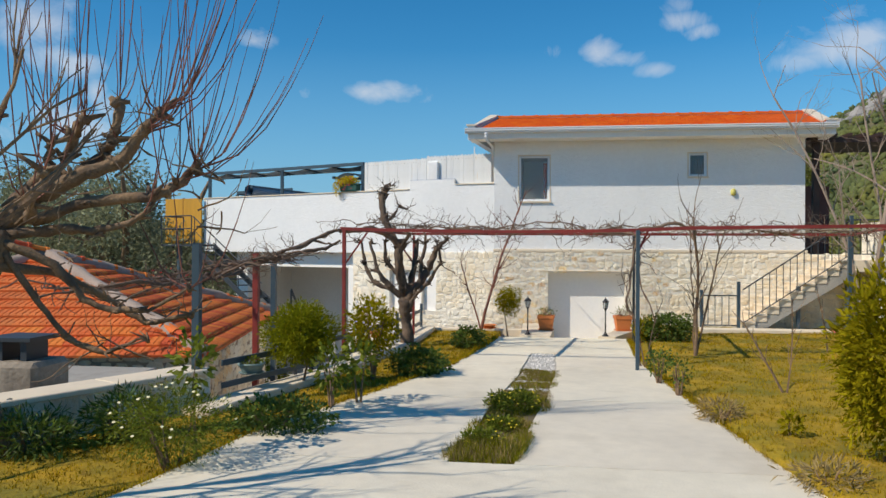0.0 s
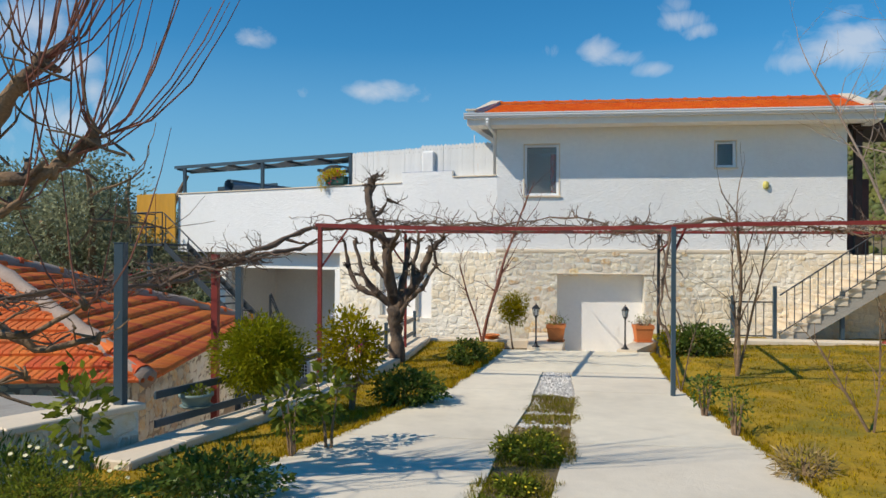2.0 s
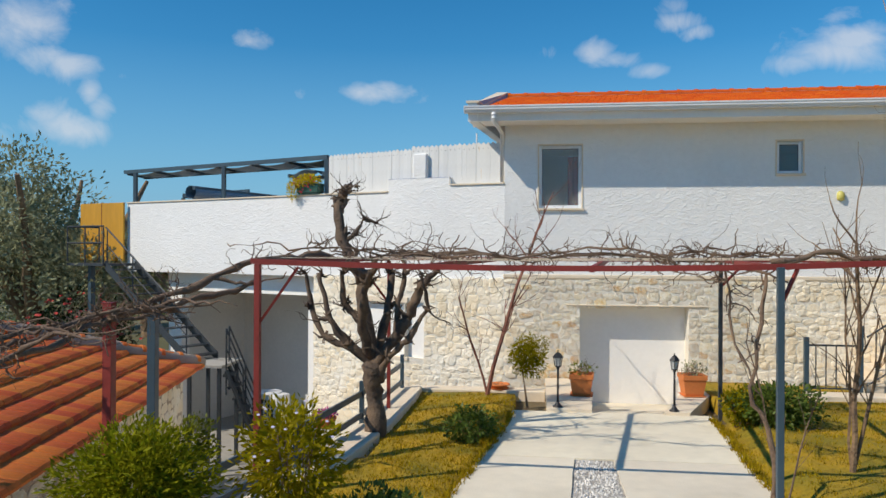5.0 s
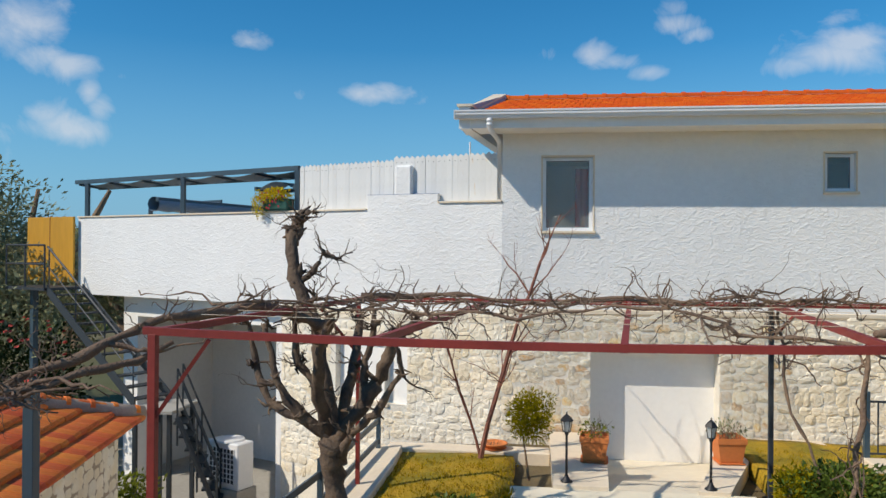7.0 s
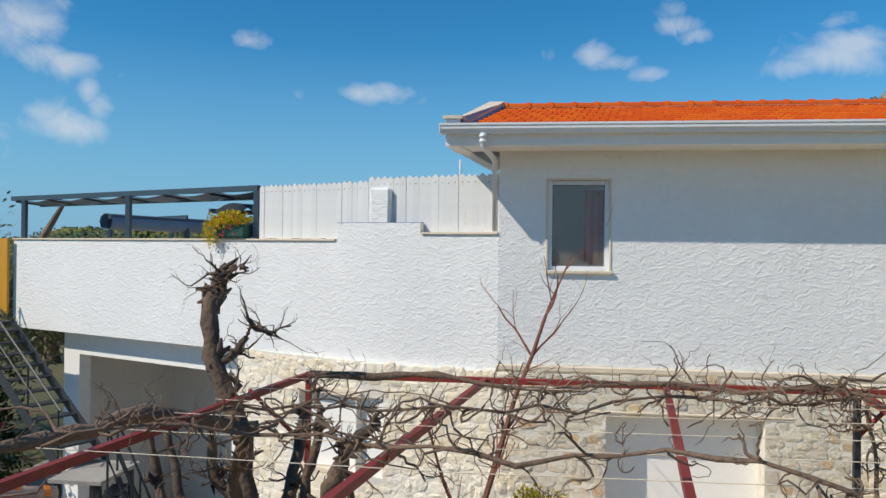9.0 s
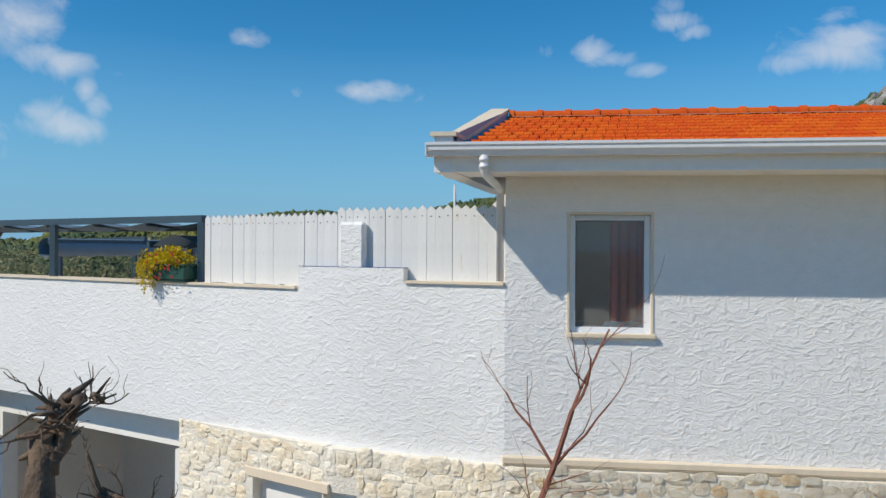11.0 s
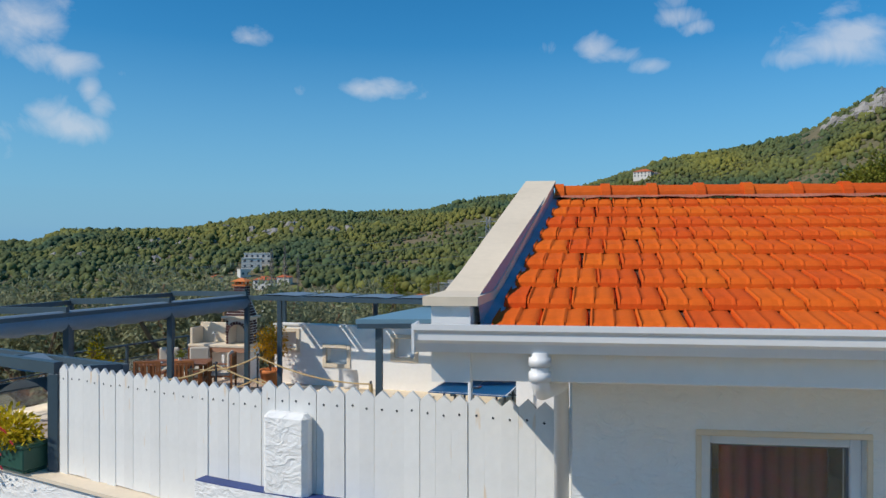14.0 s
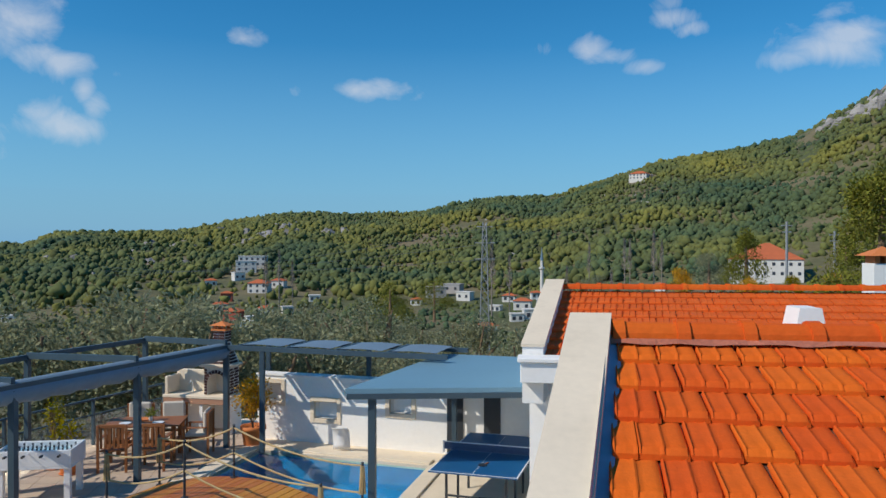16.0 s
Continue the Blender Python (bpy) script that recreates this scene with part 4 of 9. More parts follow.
def board_mesh(w, h):
    b = bmesh.new()
    pts = [(-w / 2, 0), (w / 2, 0), (w / 2, h - 0.045), (0, h), (-w / 2, h - 0.045)]
    f = [b.verts.new((x, -0.011, z)) for x, z in pts]
    g = [b.verts.new((x, 0.011, z)) for x, z in pts]
    b.faces.new(f)
    b.faces.new(g[::-1])
    for i in range(5):
        j = (i + 1) % 5
        b.faces.new((f[j], f[i], g[i], g[j]))
    lo = [b.verts.new((0.008 * math.cos(a), -0.0115, h - 0.115 + 0.008 * math.sin(a))) for a in [k * math.tau / 6 for k in range(6)]]
    ring = [b.verts.new((0.006 * math.cos(a), -0.014, h - 0.115 + 0.006 * math.sin(a))) for a in [k * math.tau / 6 for k in range(6)]]
    b.faces.new(ring).material_index = 1
    for i in range(6):
        j = (i + 1) % 6
        b.faces.new((lo[i], lo[j], ring[j], ring[i])).material_index = 1
    return b, ring


bdm, _ = board_mesh(0.0985, 0.855)
board_me = bpy.data.meshes.new("board")
bdm.normal_update()
bdm.to_mesh(board_me)
bdm.free()
board_me.materials.append(M_WHITEFENCE)
board_me.materials.append(M_DARK)
rng = random.Random(21)
LBA = length(B, A)
for i in range(20):
    s = 0.05 + i * (LBA - 0.06) / 20 + 0.03
    piece("board", board_me, mBA @ pose(s, 0.135 + rng.uniform(-0.004, 0.004), 3.79 + rng.uniform(-0.008, 0.008), 0, rng.uniform(-0.2, 0.2), 0), fence)
for i in range(22):
    s = sx(-5.36) + 0.05 + i * (LBC - sx(-5.36)) / 22
    piece("board", board_me, mCB @ pose(s, 0.135 + rng.uniform(-0.004, 0.004), 3.735 + rng.uniform(-0.008, 0.008), 0, rng.uniform(-0.2, 0.2), 0), fence)
part("rail", boxes(((0.02, 0.155, 4.25), (LBA, 0.19, 4.31), mBA), ((0.02, 0.155, 3.84), (LBA, 0.19, 3.9), mBA)), M_WHITEFENCE, fence)
part("rail", boxes(((sx(-5.36), 0.155, 4.25), (LBC, 0.19, 4.31), mCB), ((sx(-5.36), 0.155, 3.74), (LBC, 0.19, 3.8), mCB)), M_WHITEFENCE, fence)

# ---------- carport under the terrace ----------
m = frame_of(C, S)
LCS = length(C, S)
inset = 0.35
cs = lambda x: (x - C[0]) / (S[0] - C[0]) * LCS
bm = bmesh.new()
box(bm, (cs(-10.35), inset, 1.47), (LCS, inset + 0.25, 1.928), m)
box(bm, (cs(-10.35), inset, LOW), (cs(-9.9), inset + 0.25, 1.469), m)
box(bm, (cs(-5.97), inset - 0.12, LOW), (LCS - 0.004, inset + 0.25, 1.469), m)
tagged(part("wall_carport", bm, M_SMOOTH), "white carport front with lintel and piers", "wall", kind="structure")
M_CPR = mat("carport_render", (0.74, 0.72, 0.68), 0.9, 0.08, 4, 0.2, 30)
wcp = tagged(new("wall_carport"), "beige rendered carport walls", "wall", kind="structure")
part("wall_panel", boxes(((cs(-10.35), 3.0, LOW), (LCS - 1.5, 3.2, 1.92), m)), M_CPR, wcp)
part("wall_panel", boxes(((LCS - 1.499, 3.0, 0.55), (LCS - 0.26, 3.2, 1.92), m)), M_CPR, wcp)
part("wall_panel", boxes(((LCS - 0.25, inset + 0.26, LOW), (LCS, 4.2, 1.92), m)), M_CPR, wcp)
part("wall_panel", boxes(((cs(-10.35) - 0.2, inset + 0.26, LOW), (cs(-10.35), 3.2, 1.92), m)), M_CPR, wcp)
part("wall_panel", boxes(((LCS - 1.9, 2.3, LOW), (LCS - 1.55, 2.6, 1.9), m)), M_CPR, wcp)
part("wall_panel", boxes(((LCS - 1.9, 4.21, LOW), (LCS, 4.4, 1.92), m), ((LCS - 1.9, 3.21, LOW), (LCS - 1.7, 4.2, 1.92), m)), M_CPR, wcp)
bm = bmesh.new()
prism(bm, [(-13, 16), (-3.2, 13), (-3.0, 22), (-3.2, 24.2), (-5, 30), (-14, 33)], LOW - 0.2, LOW + 0.004)
tagged(part("pavement", bm, M_CONC_D), "grey concrete yard below the terrace", "yard", kind="structure")

# ---------- front boundary wall, white low wall, rails ----------
bw = tagged(new("wall_boundary"), "rubble boundary wall with whitewashed coping", "wall", kind="structure")
P0, P1 = (-7.4, 7.2), (-4.42, 13.15)
bm = bmesh.new()
wall_bm(bm, P0, P1, LOW, 0.40, 0.42)
part("mortar", bm, M_MORTAR, bw)
m = frame_of(P0, P1)
n0 = length(P0, P1)
for i in range(5):
    part("coping_slab", boxes(((i * n0 / 5 + 0.004, -0.06, 0.402), ((i + 1) * n0 / 5 - 0.004 + (0.06 if i == 4 else 0), 0.48, 0.47), m), bevel=0.012), M_CREAM, bw, "whitewashed coping slab")
lay_stones(P0, P1, -0.1, 0.4, [], random.Random(31), 0.9)
lay_stones(P1, (P1[0] - 0.42 * math.sin(math.atan2(P1[1] - P0[1], P1[0] - P0[0])), P1[1] + 0.42 * math.cos(math.atan2(P1[1] - P0[1], P1[0] - P0[0]))), -1.2, 0.4, [], random.Random(32), 0.9)
place_stones(bw)
# white kerb wall along the garden edge
kw = tagged(new("wall_low"), "low whitewashed retaining wall along the sunken passage", "wall", kind="structure")
KERB = [(-4.25, 12.40), (-4.10, 13.2), (-3.5, 15.5), (-3.22, 17.4), (-2.98, 19.6), (-2.95, 21.6), (-3.0, 22.55)]
for p, q in zip(KERB, KERB[1:]):
    m = frame_of(p, q)
    part("kerb", boxes(((0.003, -0.20, LOW), (length(p, q) - 0.003, 0.24, 0.10), m), bevel=0.015), M_CREAM, kw)
part("kerb", boxes(((-3.05, 22.552, LOW), (-0.63, 22.9, 0.06)), bevel=0.015), M_CREAM, kw, "white kerb at the foot of the stone wall")
part("kerb", boxes(((2.2, 23.35, -0.3), (3.5, 23.72, 0.12)), bevel=0.015), M_CREAM, kw)
rail = thing("metal_railing", (0, 0, 0), "blue-grey flat-bar railing with posts along the sunken passage", "railing")
RAIL = [(-4.35, 13.35), (-3.72, 15.5), (-3.42, 17.4), (-3.2, 19.6), (-3.12, 22.3)]
for (p, q) in zip(RAIL, RAIL[1:]):
    m = frame_of(p, q)
    part("rail", boxes(((0, -0.012, 0.47), (length(p, q), 0.012, 0.55), m), ((0, -0.012, 0.17), (length(p, q), 0.012, 0.25), m)), M_STEEL, rail)
for p in RAIL[1:]:
    part("post", boxes(((p[0] - 0.03, p[1] + 0.015, -0.6), (p[0] + 0.03, p[1] + 0.075, 0.68))), M_STEEL, rail)

# ---------- old house with hip roof on the lower ground ----------
old = thing("old_house", (0, 0, 0), "old stone house with weathered orange tile hip roof", "house")
NC = Vector((-5.35, 15.0, 0.35))
rd = Vector((-1.55, 7.4, 0)).normalized()
ld = Vector((-rd.y, rd.x, 0))
FC, LC = NC + rd * 7.8, NC + ld * 8.2
BC = FC + ld * 8.2
PK = NC + rd * 3.9 + ld * 4.1 + Vector((0, 0, 1.52))
bm = bmesh.new()
inn = lambda c: (c + (NC + rd * 3.9 + ld * 4.1 - c).normalized() * 0.38).to_2d()
prism(bm, [tuple(inn(c)) for c in (NC, FC, BC, LC)], LOW, 0.33)
part("house_wall", bm, mat("old_render", (0.42, 0.31, 0.20), 0.95, 0.25, 4, 0.8, 14, color2=(0.5, 0.42, 0.32)), old, "crumbling ochre stone and render wall")
OA, OB, OC = (tuple(inn(c)) for c in (LC, NC, FC))
lay_stones(OB, OC, -1.3, 0.3, [], random.Random(41), 1.25, lambda s: s < 3.0, 0.45)
lay_stones((OB[0] + (OA[0] - OB[0]) * 0.3, OB[1] + (OA[1] - OB[1]) * 0.3), OB, -1.3, 0.3, [], random.Random(42), 1.25, lambda s: False, 0.45)
place_stones(old, 90)
bm = bmesh.new()
for a, b in ((NC, FC), (FC, BC), (BC, LC), (LC, NC)):
    bm.faces.new([bm.verts.new(v) for v in (a - Vector((0, 0, 0.0)), b, PK)])
part("roof_deck", bm, mat("old_underlay", (0.12, 0.05, 0.03), 0.9), old)
rng = random.Random(17)
def hip_tiles(a, b):
    xd = (b - a).normalized()
    W = (b - a).length
    mid = (a + b) / 2
    up = (PK - (mid + xd * ((PK - mid).dot(xd)))) 
    Ls = up.length
    rows = int(Ls / 0.345)
    return tile_grid(a - up.normalized() * 0.06, xd, up, W, rows, 0.215, Ls / rows, rng, keep=lambda x, y: (x + 0.11) > (y / Ls) * W / 2 + 0.02 and (x + 0.11) < W - (y / Ls) * W / 2 - 0.02)
g1, g2 = hip_tiles(NC, FC), hip_tiles(LC, NC)
k = 0
rest = []
for x, j, m in g1 + [t for t in g2 if t[0] > 3.2]:
    if k < 300:
        piece("tile", TILE_OLD, m, old)
        k += 1
    else:
        rest.append((TILE_OLD, m))
rest += [(TILE_OLD, m) for x, j, m in g2 if x <= 3.2]
joined("tile_field", rest, M_TILE_OLD_J, old, smooth=False)
for a in (NC, FC, LC):
    d = PK - a
    bm = bmesh.new()
    n = 16
    tube(bm, [a + d * (i / n) + Vector((rng.uniform(-0.02, 0.02), rng.uniform(-0.02, 0.02), 0.03 + rng.uniform(0, 0.015))) for i in range(n + 1)], [0.13 + rng.uniform(-0.02, 0.02) for _ in range(n + 1)], 8)
    part("hip_mortar", bm, M_LEAD, old, "grey cement hip line", smooth=True)
    for i in range(4 if a != FC else 18):
        p = a + d * ((i + 0.3) / (d.length / 0.36)) + Vector((0, 0, 0.07))
        piece("ridge_tile", RIDGE_OLD, slope_frame(p, d, Vector((0, 0, 1)).cross(d)), old)
# flat outhouse in front with chimney block
shed = thing("outhouse", (0, 0, 0), "flat grey concrete outhouse beside the old house", "outhouse")
M_RUIN = mat("weathered_masonry", (0.36, 0.30, 0.23), 0.95, 0.35, 6, 1.0, 14, color2=(0.20, 0.165, 0.13), stain=0.5)
part("block", boxes(((-9.6, 11.7, LOW), (-6.0, 14.2, 0.14)), bevel=0.02), M_RUIN, shed)
part("roof_slab", boxes(((-9.8, 11.5, 0.142), (-5.85, 14.45, 0.24)), bevel=0.02), M_CONC_D, shed, "weathered concrete roof slab")
chy = thing("chimney_block", (-6.5, 12.35, 0.241), "squat grey concrete chimney with a dark metal cap", "chimney")
part("chimney_base", boxes(((-0.42, -0.35, 0), (0.42, 0.35, 0.42)), bevel=0.06), M_RUIN, chy)
part("chimney_cap", boxes(((-0.2, -0.2, 0.42), (-0.12, 0.2, 0.66)), ((0.12, -0.2, 0.42), (0.2, 0.2, 0.66)), ((-0.3, -0.28, 0.66), (0.3, 0.28, 0.71))), M_DARK, chy, "dark metal chimney cap")


# ---------- plants ----------
def leaf_cloud(bm, centre, radii, n, size, rng, shell=0.55, lump=0.35, seed=0.0, droop=0.0, aspect=2.0):
    """Leaves as small folded diamonds through a lumpy ellipsoid."""
    c = Vector(centre)
    k = 0
    while k < n:
        d = Vector((rng.gauss(0, 1), rng.gauss(0, 1), rng.gauss(0, 1)))
        if d.length < 1e-3:
            continue
        d.normalize()
        r = (shell + (1 - shell) * rng.random() ** 0.7)
        lumpy = 1 - lump + lump * 1.6 * (0.5 + 0.8 * noise.noise(d * 2.1 + Vector((seed, seed * 2, 0))))
        if rng.random() > 0.35 + 0.9 * (0.5 + noise.noise(d * 4.5 + Vector((seed * 3, 0, seed)))):
            k += 1
            continue
        p = c + Vector((d.x * radii[0], d.y * radii[1], d.z * radii[2])) * r * lumpy
        u = (d + Vector((rng.uniform(-1, 1), rng.uniform(-1, 1), rng.uniform(-1, 1) - droop)) * 0.9).normalized()
        v = u.cross(Vector((rng.uniform(-1, 1), rng.uniform(-1, 1), rng.uniform(-1, 1)))).normalized()
        s = size * rng.uniform(0.6, 1.3)
        w = v * s / aspect
        q = [bm.verts.new(p), bm.verts.new(p + u * s * 0.5 + w * 0.5), bm.verts.new(p + u * s), bm.verts.new(p + u * s * 0.5 - w * 0.5)]
        bm.faces.new(q)
        k += 1
    return bm


def shrub(name, at, radii, height, n, size, material, label, seed, stems=5, stem_h=None, flowers=None, lump=0.35, shell=0.35, cat="shrub", aspect=2.0):
    rng = random.Random(seed)
    t = thing(name, at, label, cat)
    cz = height - radii[2] * 0.95
    bm = bmesh.new()
    for i in range(stems):
        a = rng.random() * math.tau
        top = Vector((math.cos(a) * radii[0] * 0.5, math.sin(a) * radii[1] * 0.5, cz + radii[2] * rng.uniform(0.0, 0.5)))
        tube(bm, wobble((math.cos(a) * 0.02 * (stems > 1), math.sin(a) * 0.02 * (stems > 1), -0.05), top, 5, 0.015, rng), [0.022, 0.018, 0.014, 0.01, 0.008, 0.005], 5)
    part("stem", bm, M_BARK, t)
    bm = bmesh.new()
    leaf_cloud(bm, (0, 0, cz), radii, n, size, rng, shell, lump, seed * 0.37, aspect=aspect)
    part("crown", bm, material, t)
    if flowers:
        col, m, s = flowers
        bm = bmesh.new()
        for i in range(m):
            d = Vector((rng.gauss(0, 1), rng.gauss(0, 1) - 0.4, abs(rng.gauss(0, 1)))).normalized()
            p = Vector((d.x * radii[0], d.y * radii[1], cz + d.z * radii[2])) * 1.0
            q = [bm.verts.new(p + Vector((math.cos(a) * s, 0.0, math.sin(a) * s)).lerp(Vector((math.cos(a) * s, math.sin(a) * s, 0)), 0.5)) for a in [j * math.tau / 6 for j in range(6)]]
            bm.faces.new(q)
        part("blossom", bm, mat(name + "_petal", col, 0.7, 0.1), t)
    return t


shrub("golden_shrub", (-3.62, 14.45, 0.0), (0.56, 0.56, 0.48), 1.26, 17000, 0.06, M_LEAF_G, "round golden-green clipped conifer shrub on a short trunk", 1, stems=1, lump=0.3, shell=0.2, aspect=3.2)
shrub("rosemary_shrub", (-2.72, 15.2, 0.03), (0.45, 0.45, 0.52), 1.28, 3600, 0.08, M_LEAF_Y, "loose yellow-green flowering shrub with pale lilac flowers", 2, flowers=((0.5, 0.46, 0.6), 14, 0.016), aspect=3.0)
shrub("lemon_sapling", (-2.45, 13.26, 0.03), (0.24, 0.24, 0.36), 0.92, 200, 0.11, M_LEAF, "young lemon tree with long glossy leaves", 33, stems=2, cat="sapling")
shrub("lemon_sapling", (-2.71, 12.92, 0.03), (0.26, 0.26, 0.36), 0.86, 230, 0.11, M_LEAF, "young lemon tree with long glossy leaves", 3, stems=3, cat="sapling")
shrub("low_bush", (-2.95, 11.7, 0.02), (0.62, 0.42, 0.25), 0.42, 3200, 0.06, M_LEAF_D, "low dark green bush beside the drive", 4)
shrub("daisy_bush", (-3.45, 10.25, 0.02), (0.58, 0.5, 0.38), 0.78, 7000, 0.045, M_LEAF, "rounded green bush with white daisies", 5, flowers=((0.75, 0.68, 0.42), 30, 0.017), aspect=4.0)
shrub("spiky_bush", (-5.2, 10.7, 0.02), (0.6, 0.5, 0.24), 0.36, 2400, 0.11, M_LEAF_D, "low dark spiky bush at the foot of the wall", 6, aspect=6.0)
shrub("spiky_bush", (-4.55, 11.3, 0.02), (0.4, 0.4, 0.28), 0.5, 1600, 0.1, M_LEAF_D, "dark narrow-leaved bush at the foot of the wall", 61, aspect=5.0)
shrub("citrus_sapling", (-3.40, 10.62, 0.02), (0.2, 0.2, 0.36), 1.26, 200, 0.10, M_LEAF, "slender citrus sapling beside the wall end", 7, stems=1, cat="sapling")
shrub("laurel_bush", (-2.05, 15.55, 0.02), (0.5, 0.42, 0.26), 0.46, 3000, 0.065, M_LEAF_D, "dense dark green laurel bush beside the drive", 8)
shrub("laurel_bush", (-1.62, 19.2, 0.02), (0.36, 0.36, 0.24), 0.44, 2200, 0.06, M_LEAF_D, "small dense dark green bush by the house", 9)
shrub("topiary_tree", (-0.92, 21.5, 0.03), (0.32, 0.30, 0.36), 1.14, 5600, 0.05, M_LEAF_Y, "small standard tree with a golden green crown", 10, stems=1, lump=0.35, shell=0.15, cat="tree", aspect=3.0)
shrub("laurel_bush", (2.5, 20.2, 0.08), (0.62, 0.5, 0.34), 0.62, 4600, 0.07, M_LEAF_D, "rounded dark green bush on the lawn", 11)
shrub("golden_bush", (2.02, 20.3, 0.08), (0.22, 0.3, 0.28), 0.55, 1400, 0.06, M_LEAF_Y, "yellow-green bush under the pergola post", 12)
shrub("rose_bush", (1.75, 14.4, 0.08), (0.17, 0.17, 0.26), 0.55, 260, 0.05, M_LEAF_D, "thin twiggy rose bush at the edge of the lawn", 131, stems=8)
shrub("rose_bush", (1.62, 15.35, 0.08), (0.2, 0.2, 0.24), 0.52, 420, 0.055, M_LEAF_D, "thin small rose bush at the edge of the lawn", 13)
shrub("golden_conifer", (3.0, 11.15, 0.06), (0.46, 0.46, 0.98), 1.92, 9000, 0.085, M_LEAF_Y, "tall yellow-green cypress bush", 14, stems=1, shell=0.25, aspect=3.0)
shrub("lawn_seedling", (2.46, 12.0, 0.08), (0.11, 0.11, 0.15), 0.30, 160, 0.07, M_LEAF_Y, "tiny yellow-green seedling on the lawn", 15, stems=2, cat="sapling")
shrub("geranium", (6.55, 21.9, 0.1), (0.16, 0.14, 0.1), 0.2, 260, 0.05, M_LEAF, "low geranium with coral flowers on the lawn", 16, flowers=((0.7, 0.12, 0.08), 24, 0.03))
shrub("dry_bush", (1.95, 12.9, 0.06), (0.3, 0.3, 0.14), 0.24, 700, 0.1, mat("straw", (0.34, 0.24, 0.09), 0.9, 0.3, 8, island=0.3), "tuft of dry straw-coloured weeds at the lawn edge", 18, aspect=7.0)
shrub("dry_bush", (2.25, 10.4, 0.06), (0.35, 0.3, 0.12), 0.22, 700, 0.1, bpy.data.materials["straw"], "tuft of dry straw-coloured weeds at the lawn edge", 19, aspect=7.0)


# grass tufts, strip planting and lawn blades
def blades(bm, x, y, z, h, n, spread, rng):
    for _ in range(n):
        a = rng.random() * math.tau
        r = spread * rng.random()
        p = Vector((x + r * math.cos(a), y + r * math.sin(a), z))
        lean = Vector((rng.uniform(-0.6, 0.6), rng.uniform(-0.6, 0.6), 1)).normalized() * h * rng.uniform(0.5, 1.2)
        w = Vector((math.cos(a + 1.5), math.sin(a + 1.5), 0)) * 0.006
        q = [bm.verts.new(p - w), bm.verts.new(p + w), bm.verts.new(p + lean)]
        bm.faces.new(q)


rng = random.Random(77)
bm, bm2 = bmesh.new(), bmesh.new()
for i in range(3400):
    y = 10.75 + 5.75 * rng.random()
    x = rng.uniform(edge_x(STRIP_L, y) - 0.03, edge_x(STRIP_R, y) + 0.05) + 0.10 * noise.noise(Vector((y * 1.7, 2, 0)))
    lump = max(0.12, 0.6 + 0.9 * noise.noise(Vector((x * 2.4, y * 1.3, 4))))
    if y > 14.45:
        # moss cushions with bare gravel between
        if not (15.3 < y < 16.3 or 14.68 < y < 15.1) or rng.random() > 0.25 + lump:
            continue
        blades(bm if rng.random() < 0.6 else bm2, x, y, 0.03, 0.055 * lump + 0.02, 11, 0.06, rng)
    elif y > 13.6:
        blades(bm2 if rng.random() < 0.75 else bm, x, y, 0.035, 0.09 * lump + 0.02, 9, 0.06, rng)
    else:
        blades(bm if rng.random() < 0.72 else bm2, x, y, 0.035, 0.17 * lump * (0.6 if 12.9 > y > 12.4 else 1), 11, 0.07, rng)
tagged(part("grass_strip", bm, mat("fresh_grass", (0.27, 0.25, 0.015), 0.8, 0.3, 6, island=0.4, leaf=0.35, spec=0.1)), "green weeds and grass between the concrete tracks", "grass", kind="stuff")
tagged(part("dry_grass", bm2, bpy.data.materials["straw"]), "dry straw grass between the concrete tracks", "grass", kind="stuff")
bm = bmesh.new()
for i in range(17000):
    if rng.random() < 0.7:
        x, y = rng.uniform(1.7, 9), rng.uniform(6, 23)
        if x < edge_x(RIGHT_EDGE, y) + 0.02 or (x < 2.3 and y > 20.5):
            continue
    else:
        y = rng.uniform(7, 22.3)
        x = rng.uniform(left_x(y) + 0.2, edge_x(LEFT_EDGE, y))
    blades(bm, x, y, lawn_z(x, y) - 0.005, 0.05, 5, 0.1, rng)
for i in range(2600):
    y = rng.uniform(6, 20.8)
    x = edge_x(RIGHT_EDGE, y) + abs(rng.gauss(0, 0.07)) - 0.05 if rng.random() < 0.55 else edge_x(LEFT_EDGE, y) - abs(rng.gauss(0, 0.07)) + 0.05
    blades(bm, x, y, 0.055, 0.07 * rng.uniform(0.5, 1.3), 5, 0.05, rng)
tagged(part("lawn_grass", bm, mat("lawn_blade", (0.42, 0.29, 0.010), 0.85, 0.3, 6, island=0.5, leaf=0.3, spec=0.1)), "short mossy yellow-green lawn grass", "grass", kind="stuff")


